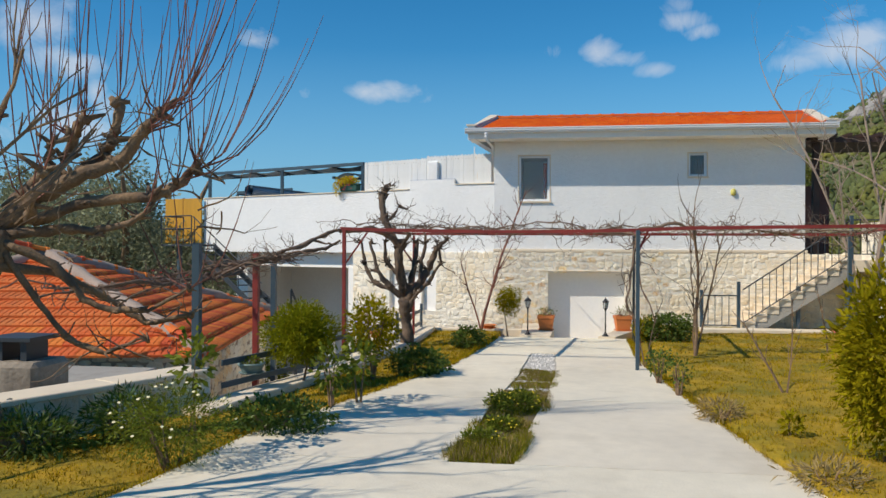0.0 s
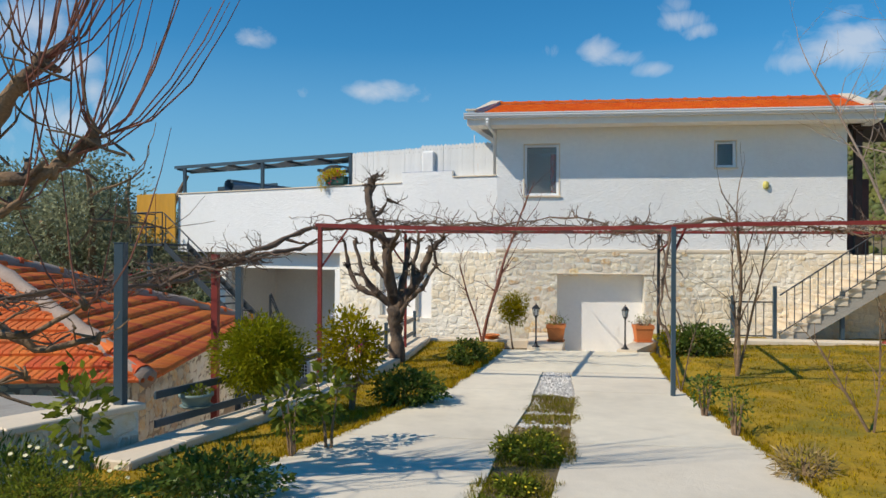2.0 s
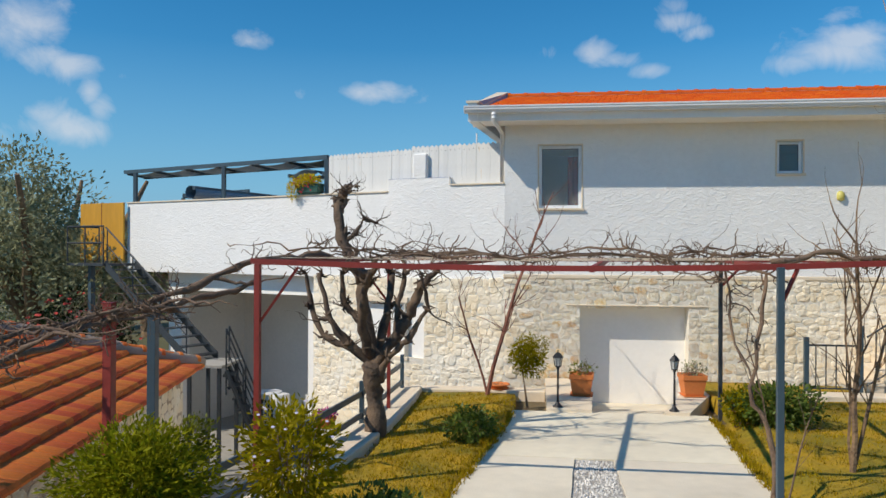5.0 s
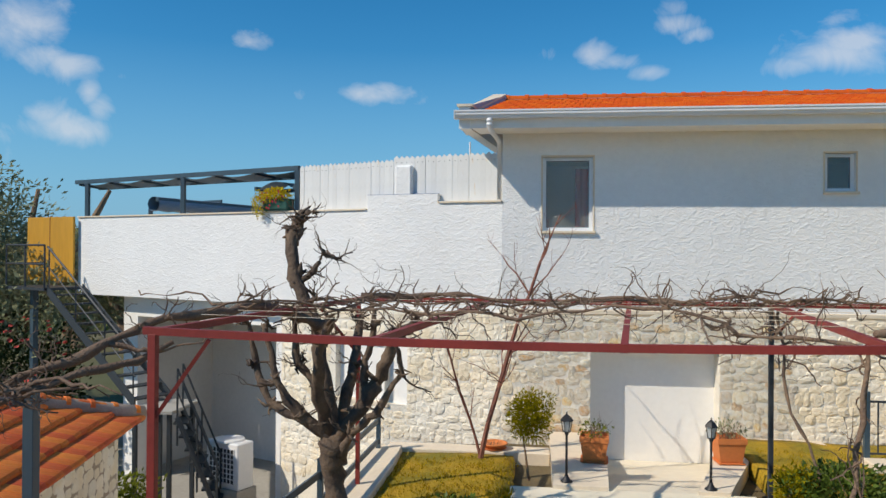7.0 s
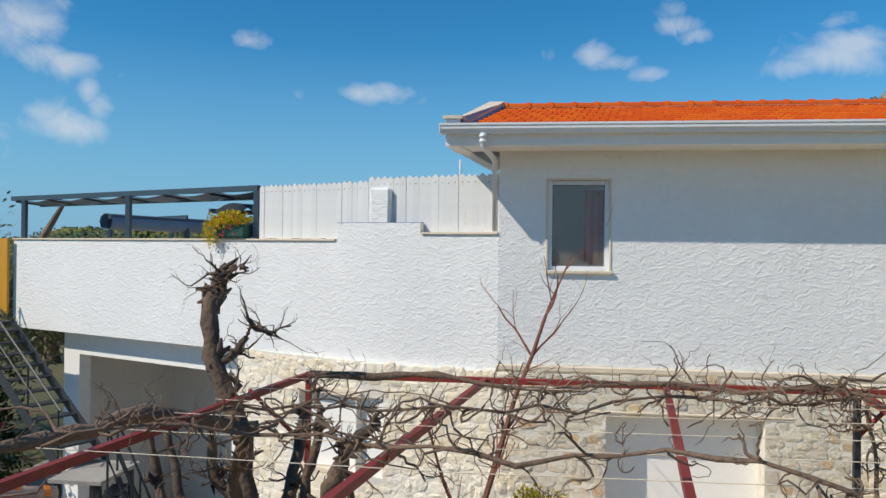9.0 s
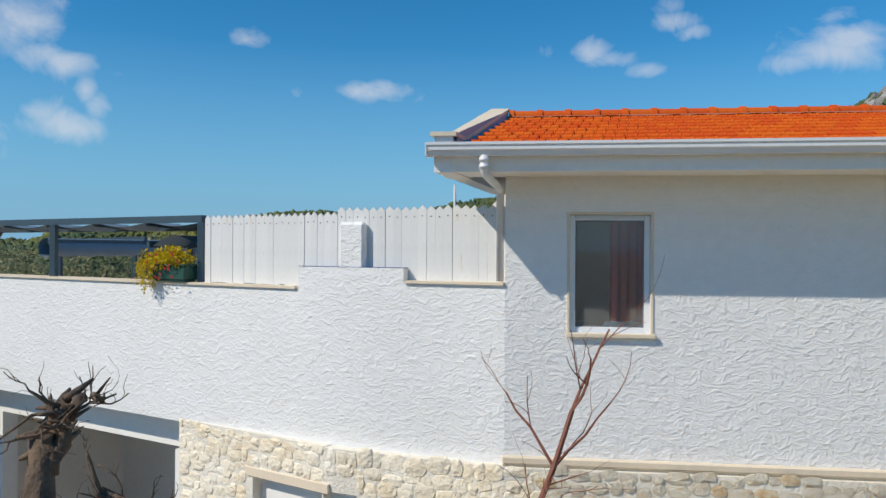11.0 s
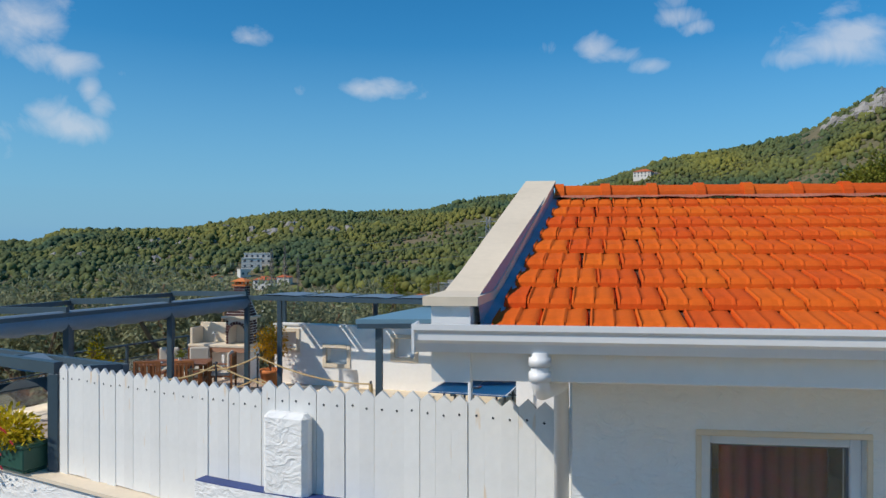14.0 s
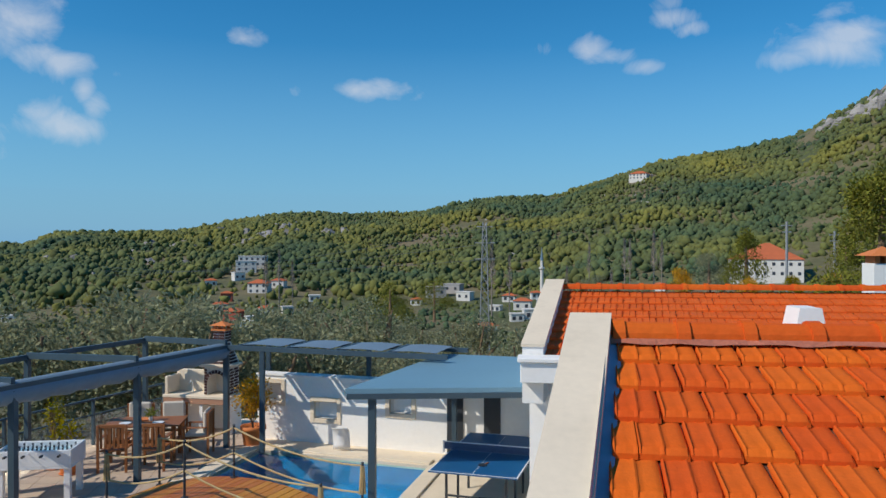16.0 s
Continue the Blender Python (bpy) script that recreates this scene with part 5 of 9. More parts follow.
# ---------- bare trees ----------
def grow(bm, p, d, length_, r, depth, rng, twist=0.5, split=2, up=0.2, steps=4, thin=0.62):
    """Recursive bare branch; adds tubes to bm."""
    pts, rs = [Vector(p)], [r]
    d = Vector(d).normalized()
    for i in range(steps):
        d = (d + Vector((rng.uniform(-1, 1), rng.uniform(-1, 1), rng.uniform(-1, 1) + up)) * twist * 0.35).normalized()
        pts.append(pts[-1] + d * length_ / steps)
        rs.append(r * (1 - 0.45 * (i + 1) / steps))
    tube(bm, pts, rs, 6 if r > 0.02 else 4)
    if depth > 0:
        for _ in range(split):
            i = rng.randint(1, steps)
            nd = (d + Vector((rng.uniform(-1, 1), rng.uniform(-1, 1), rng.uniform(-0.7, 1))) * 0.9).normalized()
            grow(bm, pts[i], nd, length_ * rng.uniform(0.5, 0.8), rs[i] * thin, depth - 1, rng, twist, split, up, steps, thin)
    return pts


def limb(bm, pts, rs, rng, knots=True):
    """A gnarled limb through points, subdivided and roughened."""
    out, rr = [], []
    for i, (a, b) in enumerate(zip(pts, pts[1:])):
        a, b = Vector(a), Vector(b)
        for k in range(4):
            f = k / 4
            out.append(a.lerp(b, f) + Vector((rng.uniform(-1, 1), rng.uniform(-1, 1), rng.uniform(-1, 1))) * 0.018)
            r = rs[i] * (1 - f) + rs[i + 1] * f
            rr.append(r * (1 + (rng.uniform(-0.12, 0.3) if knots else 0)))
    out.append(Vector(pts[-1]))
    rr.append(rs[-1])
    tube(bm, out, rr, 8)


# pollarded mulberry beside the boundary wall
rng = random.Random(3)
mul = thing("mulberry_tree", (-5.45, 10.55, 0.0), "pollarded bare mulberry tree with long red shoots", "tree")
O = Vector((-5.45, 10.55, 0.0))
V = lambda x, y, z: Vector((x, y, z)) - O
bm = bmesh.new()
limb(bm, [V(-5.45, 10.55, -0.1), V(-5.62, 10.5, 0.8), V(-5.7, 10.6, 1.6), V(-5.6, 10.8, 2.2)], [0.17, 0.15, 0.14, 0.15], rng)
part("trunk", bm, M_BARK, mul, smooth=True)
BOUGHS = [([(-5.6, 10.8, 2.2), (-5.28, 10.87, 2.55), (-4.85, 10.9, 2.72), (-4.48, 10.98, 2.9), (-4.18, 11.0, 3.2), (-4.0, 11.04, 3.42)], [0.12, 0.11, 0.10, 0.085, 0.07, 0.06]),
         ([(-5.28, 10.87, 2.55), (-5.1, 11.1, 2.95), (-4.85, 10.95, 3.2), (-4.76, 10.94, 3.36)], [0.09, 0.07, 0.06, 0.05]),
         ([(-5.3, 10.85, 2.3), (-4.7, 10.95, 2.5), (-4.1, 11.04, 2.56), (-3.85, 11.1, 2.72), (-3.61, 11.09, 2.85)], [0.08, 0.07, 0.06, 0.055, 0.05]),
         ([(-4.85, 10.9, 2.75), (-4.72, 11.2, 3.08), (-4.45, 11.0, 3.15), (-4.42, 10.98, 3.53)], [0.08, 0.065, 0.06, 0.055]),
         ([(-5.6, 10.8, 2.2), (-5.72, 10.6, 2.7), (-5.55, 10.5, 3.1), (-5.5, 10.6, 3.35)], [0.10, 0.08, 0.06, 0.05]),
         ([(-5.65, 10.7, 2.0), (-6.2, 10.3, 2.5), (-6.5, 10.2, 3.2)], [0.10, 0.08, 0.06]),
         ([(-5.6, 10.6, 1.9), (-5.2, 11.3, 1.7), (-4.9, 11.6, 1.45), (-4.5, 11.7, 1.2), (-4.0, 11.75, 1.3)], [0.07, 0.055, 0.045, 0.035, 0.025]),
         ([(-5.3, 10.9, 2.35), (-5.0, 10.4, 2.45), (-4.7, 10.2, 2.75)], [0.07, 0.055, 0.045]),
         ([(-5.5, 10.7, 2.1), (-5.1, 10.95, 1.85), (-4.85, 11.05, 1.5), (-4.55, 11.1, 1.38), (-4.2, 11.15, 1.42), (-3.75, 11.2, 1.62)], [0.06, 0.05, 0.042, 0.035, 0.028, 0.018]),
         ([(-5.5, 10.7, 2.0), (-5.25, 10.9, 1.5), (-5.0, 11.0, 1.1), (-4.6, 11.05, 0.95), (-4.15, 11.1, 1.1)], [0.055, 0.045, 0.036, 0.028, 0.016]),
         ([(-5.55, 10.8, 2.15), (-5.0, 10.9, 2.25), (-4.6, 11.0, 2.2), (-4.2, 11.05, 2.35), (-3.95, 11.1, 2.6)], [0.07, 0.06, 0.05, 0.04, 0.03]),
         ([(-5.5, 10.8, 2.4), (-5.15, 10.9, 2.8), (-5.1, 10.9, 3.1), (-4.95, 10.95, 3.2)], [0.08, 0.06, 0.05, 0.04])]
tips = []
for pts, rs in BOUGHS:
    bm = bmesh.new()
    limb(bm, [Vector(p) - O + Vector((rng.uniform(-1, 1), rng.uniform(-1, 1), rng.uniform(-1, 1))) * 0.035 for p in pts], [r * rng.uniform(0.62, 0.95) for r in rs], rng)
    for c in pts[1:]:
        for _ in range(3):
            q = Vector(c) - O
            tube(bm, [q, q + Vector((rng.uniform(-1, 1), rng.uniform(-1, 1), rng.uniform(-0.4, 1))) * rng.uniform(0.08, 0.2)], [rs[-1] * 0.8, rs[-1] * 0.35], 6)
    p = Vector(pts[-1]) - O
    for _ in range(5):
        q = p + Vector((rng.uniform(-1, 1), rng.uniform(-1, 1), rng.uniform(-0.4, 1))) * 0.07
        tube(bm, [p - Vector((0, 0, 0.03)), q], [rs[-1] * 1.1, rs[-1] * 0.5], 6)
    part("limb", bm, M_BARK, mul, smooth=True)
    tips.append(p)
    tips.append(Vector(pts[-2]) - O)
bm = bmesh.new()
for i, p in enumerate(tips):
    if p.z < 1.6:
        continue
    for _ in range(4 if i not in (4, 5, 0, 1) else 9):
        a = rng.random() * math.tau
        out = Vector((math.cos(a), math.sin(a) * 0.7, 0)) * rng.uniform(0.15, 0.9)
        if i in (4, 5, 0, 1):
            out = Vector((rng.uniform(-0.2, 1.5), rng.uniform(-0.5, 0.5), 0))
        h = rng.uniform(0.7, 2.4)
        pts = [p + out * (f ** 0.6) + Vector((0, 0, h)) * (f ** 1.25) + Vector((rng.uniform(-1, 1), rng.uniform(-1, 1), 0)) * 0.012 for f in (0, 0.15, 0.35, 0.6, 0.8, 1.0)]
        tube(bm, pts, [0.009, 0.008, 0.007, 0.0055, 0.004, 0.0025], 4)
part("shoot_growth", bm, M_TWIG, mul, "long thin red-brown shoots")
for i in range(40):
    bm = bmesh.new()
    p = rng.choice(tips) + Vector((rng.uniform(-0.5, 0.5), rng.uniform(-0.3, 0.3), rng.uniform(-0.5, 0.1)))
    grow(bm, p, (rng.uniform(-1, 1), rng.uniform(-1, 1), rng.uniform(-0.5, 0.6)), rng.uniform(0.3, 0.7), 0.012, 1, rng, 0.9, 2)
    part("twig", bm, M_BARK, mul)

# gnarled old tree through the pergola
rng = random.Random(12)
old_tree = thing("gnarled_tree", (-2.93, 19.25, 0.0), "gnarled bare old tree growing through the pergola", "tree")
bm = bmesh.new()
limb(bm, [(0, 0, -0.1), (0.03, 0, 0.35), (-0.03, 0.02, 0.7), (0.0, 0, 1.0)], [0.15, 0.115, 0.12, 0.14], rng)
part("trunk", bm, M_BARK_D, old_tree, smooth=True)
for pts, rs in [([(0, 0, 1.0), (-0.12, 0.05, 1.5), (-0.25, 0.15, 2.1), (-0.52, 0.3, 2.7), (-0.62, 0.4, 3.2), (-0.55, 0.45, 3.38)], [0.11, 0.09, 0.09, 0.085, 0.085, 0.06]),
                ([(0, 0, 0.95), (-0.35, -0.1, 1.25), (-0.62, -0.1, 1.6), (-0.75, 0, 2.2)], [0.09, 0.07, 0.055, 0.04]),
                ([(0, 0, 0.95), (0.22, 0, 1.3), (0.45, 0.1, 1.65), (0.62, 0.1, 2.05), (0.85, 0.1, 2.25)], [0.10, 0.085, 0.08, 0.07, 0.05]),
                ([(0.02, 0, 1.05), (0.12, 0.3, 1.6), (0.1, 0.6, 2.2)], [0.08, 0.065, 0.05]),
                ([(-0.05, 0, 1.05), (-0.1, -0.3, 1.6), (0.05, -0.6, 2.1), (0.2, -0.9, 2.35)], [0.085, 0.07, 0.055, 0.04]),
                ([(-0.3, -0.1, 1.2), (-0.7, 0, 1.35), (-0.95, 0.1, 1.75), (-1.0, 0.1, 2.2)], [0.06, 0.05, 0.04, 0.025]),
                ([(0.05, 0, 0.8), (0.2, -0.2, 1.1), (0.5, -0.3, 1.35), (0.75, -0.3, 1.75), (0.7, -0.4, 2.2)], [0.06, 0.05, 0.045, 0.035, 0.025]),
                ([(-0.2, 0.1, 1.5), (-0.45, 0.15, 1.75), (-0.5, 0.2, 2.2), (-0.3, 0.2, 2.5)], [0.05, 0.045, 0.04, 0.025]),
                ([(0.3, 0.05, 1.4), (0.25, 0.1, 1.8), (0.4, 0.2, 2.2), (0.3, 0.3, 2.45)], [0.055, 0.05, 0.04, 0.025]),
                ([(-0.6, 0.35, 2.6), (-0.35, 0.3, 2.75), (-0.2, 0.3, 2.95), (-0.05, 0.3, 2.9)], [0.035, 0.03, 0.022, 0.012]),
                ([(-0.6, 0.4, 3.05), (-0.5, 0.4, 3.3), (-0.38, 0.45, 3.42)], [0.05, 0.04, 0.03])]:
    bm = bmesh.new()
    limb(bm, [Vector(p) + Vector((rng.uniform(-1, 1), rng.uniform(-1, 1), 0)) * 0.04 for p in pts], [r * 0.80 * rng.uniform(0.85, 1.15) for r in rs], rng)
    for c, r in zip(pts[1:], rs[1:]):
        for _ in range(5):
            q = Vector(c) + Vector((rng.uniform(-1, 1), rng.uniform(-1, 1), rng.uniform(-1, 1))) * 0.06
            tube(bm, [Vector(c), q, q + Vector((rng.uniform(-1, 1), rng.uniform(-1, 1), rng.uniform(-0.4, 1))) * 0.12], [r * 0.6, r * 0.4, r * 0.12], 6)
    for _ in range(6):
        i = rng.randint(1, len(pts) - 1)
        grow(bm, Vector(pts[i]) + Vector((rng.uniform(-1, 1), rng.uniform(-1, 1), rng.uniform(-1, 1))) * 0.03, (rng.uniform(-1, 1), rng.uniform(-1, 1), rng.uniform(-0.6, 0.5)), rng.uniform(0.15, 0.38), 0.012, 2, rng, 1.7, 2)
    part("limb", bm, M_BARK_D, old_tree, smooth=True)


def sapling(name, at, stems, label, seed, material=M_TWIG, depth=2, group=""):
    rng = random.Random(seed)
    t = thing(name, at, label, "tree", group)
    for d, L, r in stems:
        bm = bmesh.new()
        pts = grow(bm, (0, 0, -0.03), d, L, r, 0, rng, 0.35, 0, 0.15, 6)
        part("stem", bm, material, t)
        for i in range(2, 7):
            for _ in range(2):
                bm = bmesh.new()
                grow(bm, pts[i], (Vector(d).normalized() + Vector((rng.uniform(-1, 1), rng.uniform(-1, 1), rng.uniform(-0.1, 0.7))) * 0.9), L * rng.uniform(0.12, 0.3), r * 0.35, depth - 1, rng, 0.6, 2)
                part("branch", bm, material, t)
    return t


for k, (x, y, r, h) in enumerate(((-0.72, 11.5, 0.24, 0.16), (-0.38, 13.1, 0.26, 0.26), (-0.36, 13.6, 0.2, 0.2), (-0.62, 13.3, 0.22, 0.22), (-0.55, 12.2, 0.2, 0.14))):
    shrub("weed_clump", (x, y, 0.03), (r, r * 1.1, h * 0.6), h, 1100, 0.05, M_LEAF, "leafy green weeds in the strip between the concrete tracks", 300 + k, stems=2, aspect=2.6, flowers=((0.8, 0.6, 0.02), 14, 0.012))
# bare trees beyond the boundary wall, whose twigs shade the drive
sapling("mulberry_tree", (-5.9, 7.6, 0.0), [((0.1, 0.05, 1), 4.6, 0.07), ((0.5, 0.2, 1), 4.0, 0.045), ((-0.4, 0.2, 1), 4.0, 0.04), ((0.3, -0.5, 1), 4.2, 0.045), ((0.7, 0.5, 1), 3.6, 0.05), ((0.9, 0.1, 1), 3.4, 0.05), ((0.6, -0.6, 1), 3.6, 0.05), ((0.2, -0.9, 1), 3.4, 0.05)], "bare mulberry tree with many thin shoots by the wall", 301, M_BARK, 3)
sapling("mulberry_tree", (-5.2, 5.2, 0.0), [((0.1, 0.05, 1), 4.6, 0.07), ((0.5, 0.4, 1), 4.0, 0.045), ((-0.4, 0.2, 1), 4.0, 0.04), ((0.3, -0.5, 1), 4.2, 0.05), ((0.8, -0.1, 1), 3.6, 0.05), ((-0.2, 0.8, 1), 3.6, 0.05)], "bare mulberry tree with many thin shoots by the wall", 302, M_BARK, 3)
sapling("mulberry_tree", (-4.7, 3.0, 0.0), [((0.1, 0.05, 1), 4.4, 0.07), ((0.6, 0.4, 1), 4.0, 0.05), ((-0.4, 0.2, 1), 4.0, 0.045), ((0.3, -0.5, 1), 4.0, 0.05), ((0.8, 0.0, 1), 3.6, 0.05)], "bare mulberry tree with many thin shoots by the wall", 303, M_BARK, 3)
sapling("peach_tree", (-1.62, 22.3, 0.05), [((0.22, 0.1, 1), 2.95, 0.042), ((-0.28, 0.05, 1), 1.8, 0.022)], "bare peach tree with red stems trained by the house wall", 41, depth=3)
sapling("fruit_sapling", (2.67, 18.1, 0.08), [((0.0, 0.05, 1), 2.6, 0.036), ((-0.2, 0.1, 1), 2.3, 0.02), ((0.22, 0.1, 1), 2.4, 0.022)], "bare young fruit tree on the lawn", 42, M_BARK)
sapling("fruit_sapling", (3.15, 14.45, 0.08), [((-0.35, 0.1, 1), 1.1, 0.018), ((0.05, 0.1, 1), 1.3, 0.016)], "thin forked bare sapling on the lawn", 43, M_BARK, 1)
sapling("fruit_sapling", (5.25, 18.9, 0.08), [((0.02, 0.1, 1), 1.2, 0.018)], "thin bare sapling near the stairs", 44, M_BARK, 1)
sapling("rose_cane", (1.62, 16.95, 0.06), [((-0.1, 0.05, 1), 1.7, 0.012), ((0.12, 0, 1), 1.2, 0.01)], "thin climbing cane at the foot of the pergola post", 45, M_VINE, 1)
sapling("poplar_tree", (7.1, 21.6, 0.1), [((-0.05, 0.02, 1), 6.6, 0.07), ((-0.22, 0.05, 1), 6.0, 0.035), ((0.12, 0.05, 1), 6.0, 0.035), ((-0.3, 0, 1), 4.0, 0.025)], "slender bare tree with pale bark and fine red twigs", 46, mat("pale_bark", (0.36, 0.27, 0.21), 0.9, 0.25, 8, 0.5, 30), 3)

# ---------- pergola with vines ----------
perg = thing("pergola", (0, 0, 0), "oxide-red steel vine pergola on slim posts", "pergola")
FZ = 2.42
FBY = 16.65
sag = lambda x: FZ + 0.01 - 0.055 * max(0.0, 1 - ((x + 0.75) / 3.0) ** 2) + 0.012 * max(0.0, x - 1.5)
bm = bmesh.new()
rows = []
for k in range(41):
    x = -3.64 + 9.2 * k / 40
    rows.append([bm.verts.new((x, FBY + dy, sag(x) + dz)) for dy, dz in ((-0.025, -0.055), (0.025, -0.055), (0.025, 0), (-0.025, 0))])
for u, v in zip(rows, rows[1:]):
    for q in range(4):
        bm.faces.new((u[q], v[q], v[(q + 1) % 4], u[(q + 1) % 4]))
bm.faces.new(rows[0])
bm.faces.new(rows[-1][::-1])
part("front_beam", bm, M_RED, perg, "sagging red front beam")
part("rear_beam", boxes(((-3.05, 20.62, FZ - 0.06), (6.4, 20.67, FZ - 0.005)), bevel=0.004), M_RED, perg)
for p, q in (((-3.56, 16.68), (-3.03, 20.61)), ((-1.98, 16.68), (-1.36, 20.61)), ((-0.25, 16.68), (0.25, 20.61)), ((1.47, 16.68), (1.86, 20.61)), ((5.5, 16.68), (6.3, 20.61))):
    m = frame_of(p, q)
    beam_a, beam_b = sag(p[0]) - 0.065, FZ - 0.065
    bm = boxes(((0, -0.025, 0), (length(p, q), 0.025, 0.055)))
    for v in bm.verts:
        v.co.z += beam_a + (beam_b - beam_a) * v.co.x / length(p, q)
        v.co = m @ v.co
    part("cross_beam", bm, M_RED, perg)
for x, y, mt, s in ((-3.57, 16.65, M_RED, 0.03), (1.45, 16.58, M_STEEL, 0.03), (-3.02, 20.645, M_RED, 0.025), (1.86, 20.645, M_DARK, 0.026), (5.5, 16.65, M_STEEL, 0.035), (6.3, 20.64, M_STEEL, 0.035)):
    part("post", boxes(((x - s, y - s, -2.0 if x < -3.5 else -0.1), (x + s, y + s, FZ - (0.046 if y < 17.1 else 0.07))), bevel=0.003), mt, perg)
bm = bmesh.new()
for a, b in (((-3.57, 16.65, 1.75), (-3.15, 16.65, 2.34)), ((1.45, 16.6, 2.0), (1.62, 16.65, 2.36)), ((-3.02, 20.64, 1.7), (-3.35, 20.0, 2.35)), ((1.86, 20.64, 2.0), (2.2, 20.64, 2.36))):
    part("brace", tube(bmesh.new(), [a, b], 0.02, 4), M_RED, perg)
bm.free()
for i in range(6):
    y = 17.7 + i * 0.5
    part("wire", tube(bmesh.new(), [(-3.7 + i * 0.13, y, FZ + 0.005), (-1.3, y, FZ - 0.02), (1.5, y, FZ + 0.005), (5.6, y, FZ)], 0.0028, 4), M_CREAM, perg, "pale tensioned vine wire")


def vine(label, start, pts, r0, seed, twigs=60, tl=0.45):
    rng = random.Random(seed)
    v = thing("grape_vine", start, label, "vine")
    o = Vector(start)
    path = []
    for a, b in zip(pts, pts[1:]):
        path += wobble(a, b, 7, 0.065, rng)[:-1]
    path.append(Vector(pts[-1]))
    path = [p - o for p in path]
    bm = bmesh.new()
    n = len(path)
    tube(bm, path, [max(0.01, r0 * (1 - 0.7 * i / n) * rng.uniform(0.65, 1.45)) for i in range(n)], 7)
    part("cane", bm, M_VINE, v, smooth=True)
    for _ in range(5):
        i = rng.randint(n // 3, n - 2)
        a = path[i]
        b = a + Vector((rng.choice((-1, 1)) * rng.uniform(0.5, 1.3), rng.uniform(-0.7, 0.7), rng.uniform(-0.1, 0.12)))
        if a.z + o.z < 1.2:
            continue
        bm = bmesh.new()
        w_p = wobble(a, b, 9, 0.085, rng)
        tube(bm, w_p, [max(0.005, r0 * 0.45 * (1 - 0.8 * k / 9)) * rng.uniform(0.7, 1.4) for k in range(10)], 6)
        part("cane", bm, M_VINE, v, smooth=True)
    for _ in range(int(twigs * 0.95)):
        bm = bmesh.new()
        i = rng.randint(n // 4, n - 1)
        grow(bm, path[i], (rng.uniform(-1, 1), rng.uniform(-0.7, 0.7), rng.uniform(-0.4, 0.16)), rng.uniform(0.25, 1.0) * tl * 1.4, rng.uniform(0.005, 0.013), 1, rng, 2.1, 2, 0.05, 7)
        part("twig", bm, M_VINE, v)
    return v


vine("old grape vine along the front pergola beam", (1.6, 17.05, 0.0), [(1.6, 17.05, 0), (1.35, 17.1, 1.0), (1.5, 17.2, 2.3), (0.6, 17.5, 2.45), (-1.0, 17.8, 2.42), (-2.6, 18.1, 2.45), (-3.6, 17.6, 2.46)], 0.022, 51, 70, 0.35)
vine("old grape vine spreading over the pergola wires", (2.3, 20.2, 0.0), [(2.3, 20.2, 0), (2.0, 20.4, 1.2), (1.9, 20.5, 2.4), (0.9, 19.9, 2.46), (-0.6, 19.2, 2.42), (-2.2, 18.8, 2.5), (-3.2, 18.2, 2.5)], 0.018, 52, 80, 0.4)
vine("grape vine tangle above the lawn", (3.0, 17.3, 0.0), [(1.55, 17.2, 2.42), (2.4, 17.5, 2.45), (3.4, 17.8, 2.42), (4.5, 18.2, 2.44), (5.6, 17.6, 2.44)], 0.03, 53, 90, 0.4)
vine("grape vine tangle at the rear pergola beam", (-3.0, 20.6, 2.4), [(-2.9, 20.3, 2.45), (-1.6, 20.2, 2.48), (-0.2, 20.3, 2.45), (1.2, 20.2, 2.48), (2.4, 20.0, 2.48), (4.2, 19.8, 2.46)], 0.03, 54, 90, 0.4)
vine("thick grape vine reaching over to the lower yard", (-2.95, 19.4, 2.2), [(-3.0, 19.3, 2.2), (-3.6, 18.4, 2.45), (-4.2, 17.6, 2.3), (-4.9, 17.0, 1.95), (-5.2, 16.5, 1.75), (-5.3, 15.2, 1.55), (-5.6, 13.8, 1.55), (-6.6, 12.8, 1.4)], 0.05, 55, 80, 0.3)
vine("grape vine tangle on the yard posts", (-5.2, 17.4, 1.7), [(-4.8, 17.3, 1.85), (-5.3, 17.0, 1.75), (-5.9, 16.2, 1.6), (-6.3, 15.0, 1.5), (-7.4, 14.0, 1.45)], 0.045, 56, 90, 0.25)
vine("knotted grape vine tangle beside the tiled roof", (-4.6, 16.9, 1.8), [(-3.9, 17.6, 2.2), (-4.6, 16.9, 1.9), (-5.2, 16.5, 1.85), (-5.5, 15.4, 1.7), (-5.9, 14.3, 1.6)], 0.032, 57, 90, 0.32)
for x, y, z0, z1, mt, nm in ((-4.57, 13.07, -2.2, 2.1, M_STEEL, "blue-grey steel"), (-5.2, 16.7, -2.2, 1.95, M_RED, "brown-red steel"), (-5.2, 17.6, -2.2, 1.75, M_STEEL, "blue-grey steel")):
    ps = thing("vine_post", (x, y, z0), f"{nm} square post carrying vines beside the old house", "post", "posts of the lower yard")
    part("shaft", boxes(((-0.05, -0.05, 0), (0.05, 0.05, z1 - z0)), bevel=0.004), mt, ps)
    part("cap_plate", boxes(((-0.055, -0.055, z1 - z0), (0.055, 0.055, z1 - z0 + 0.008))), mt, ps)

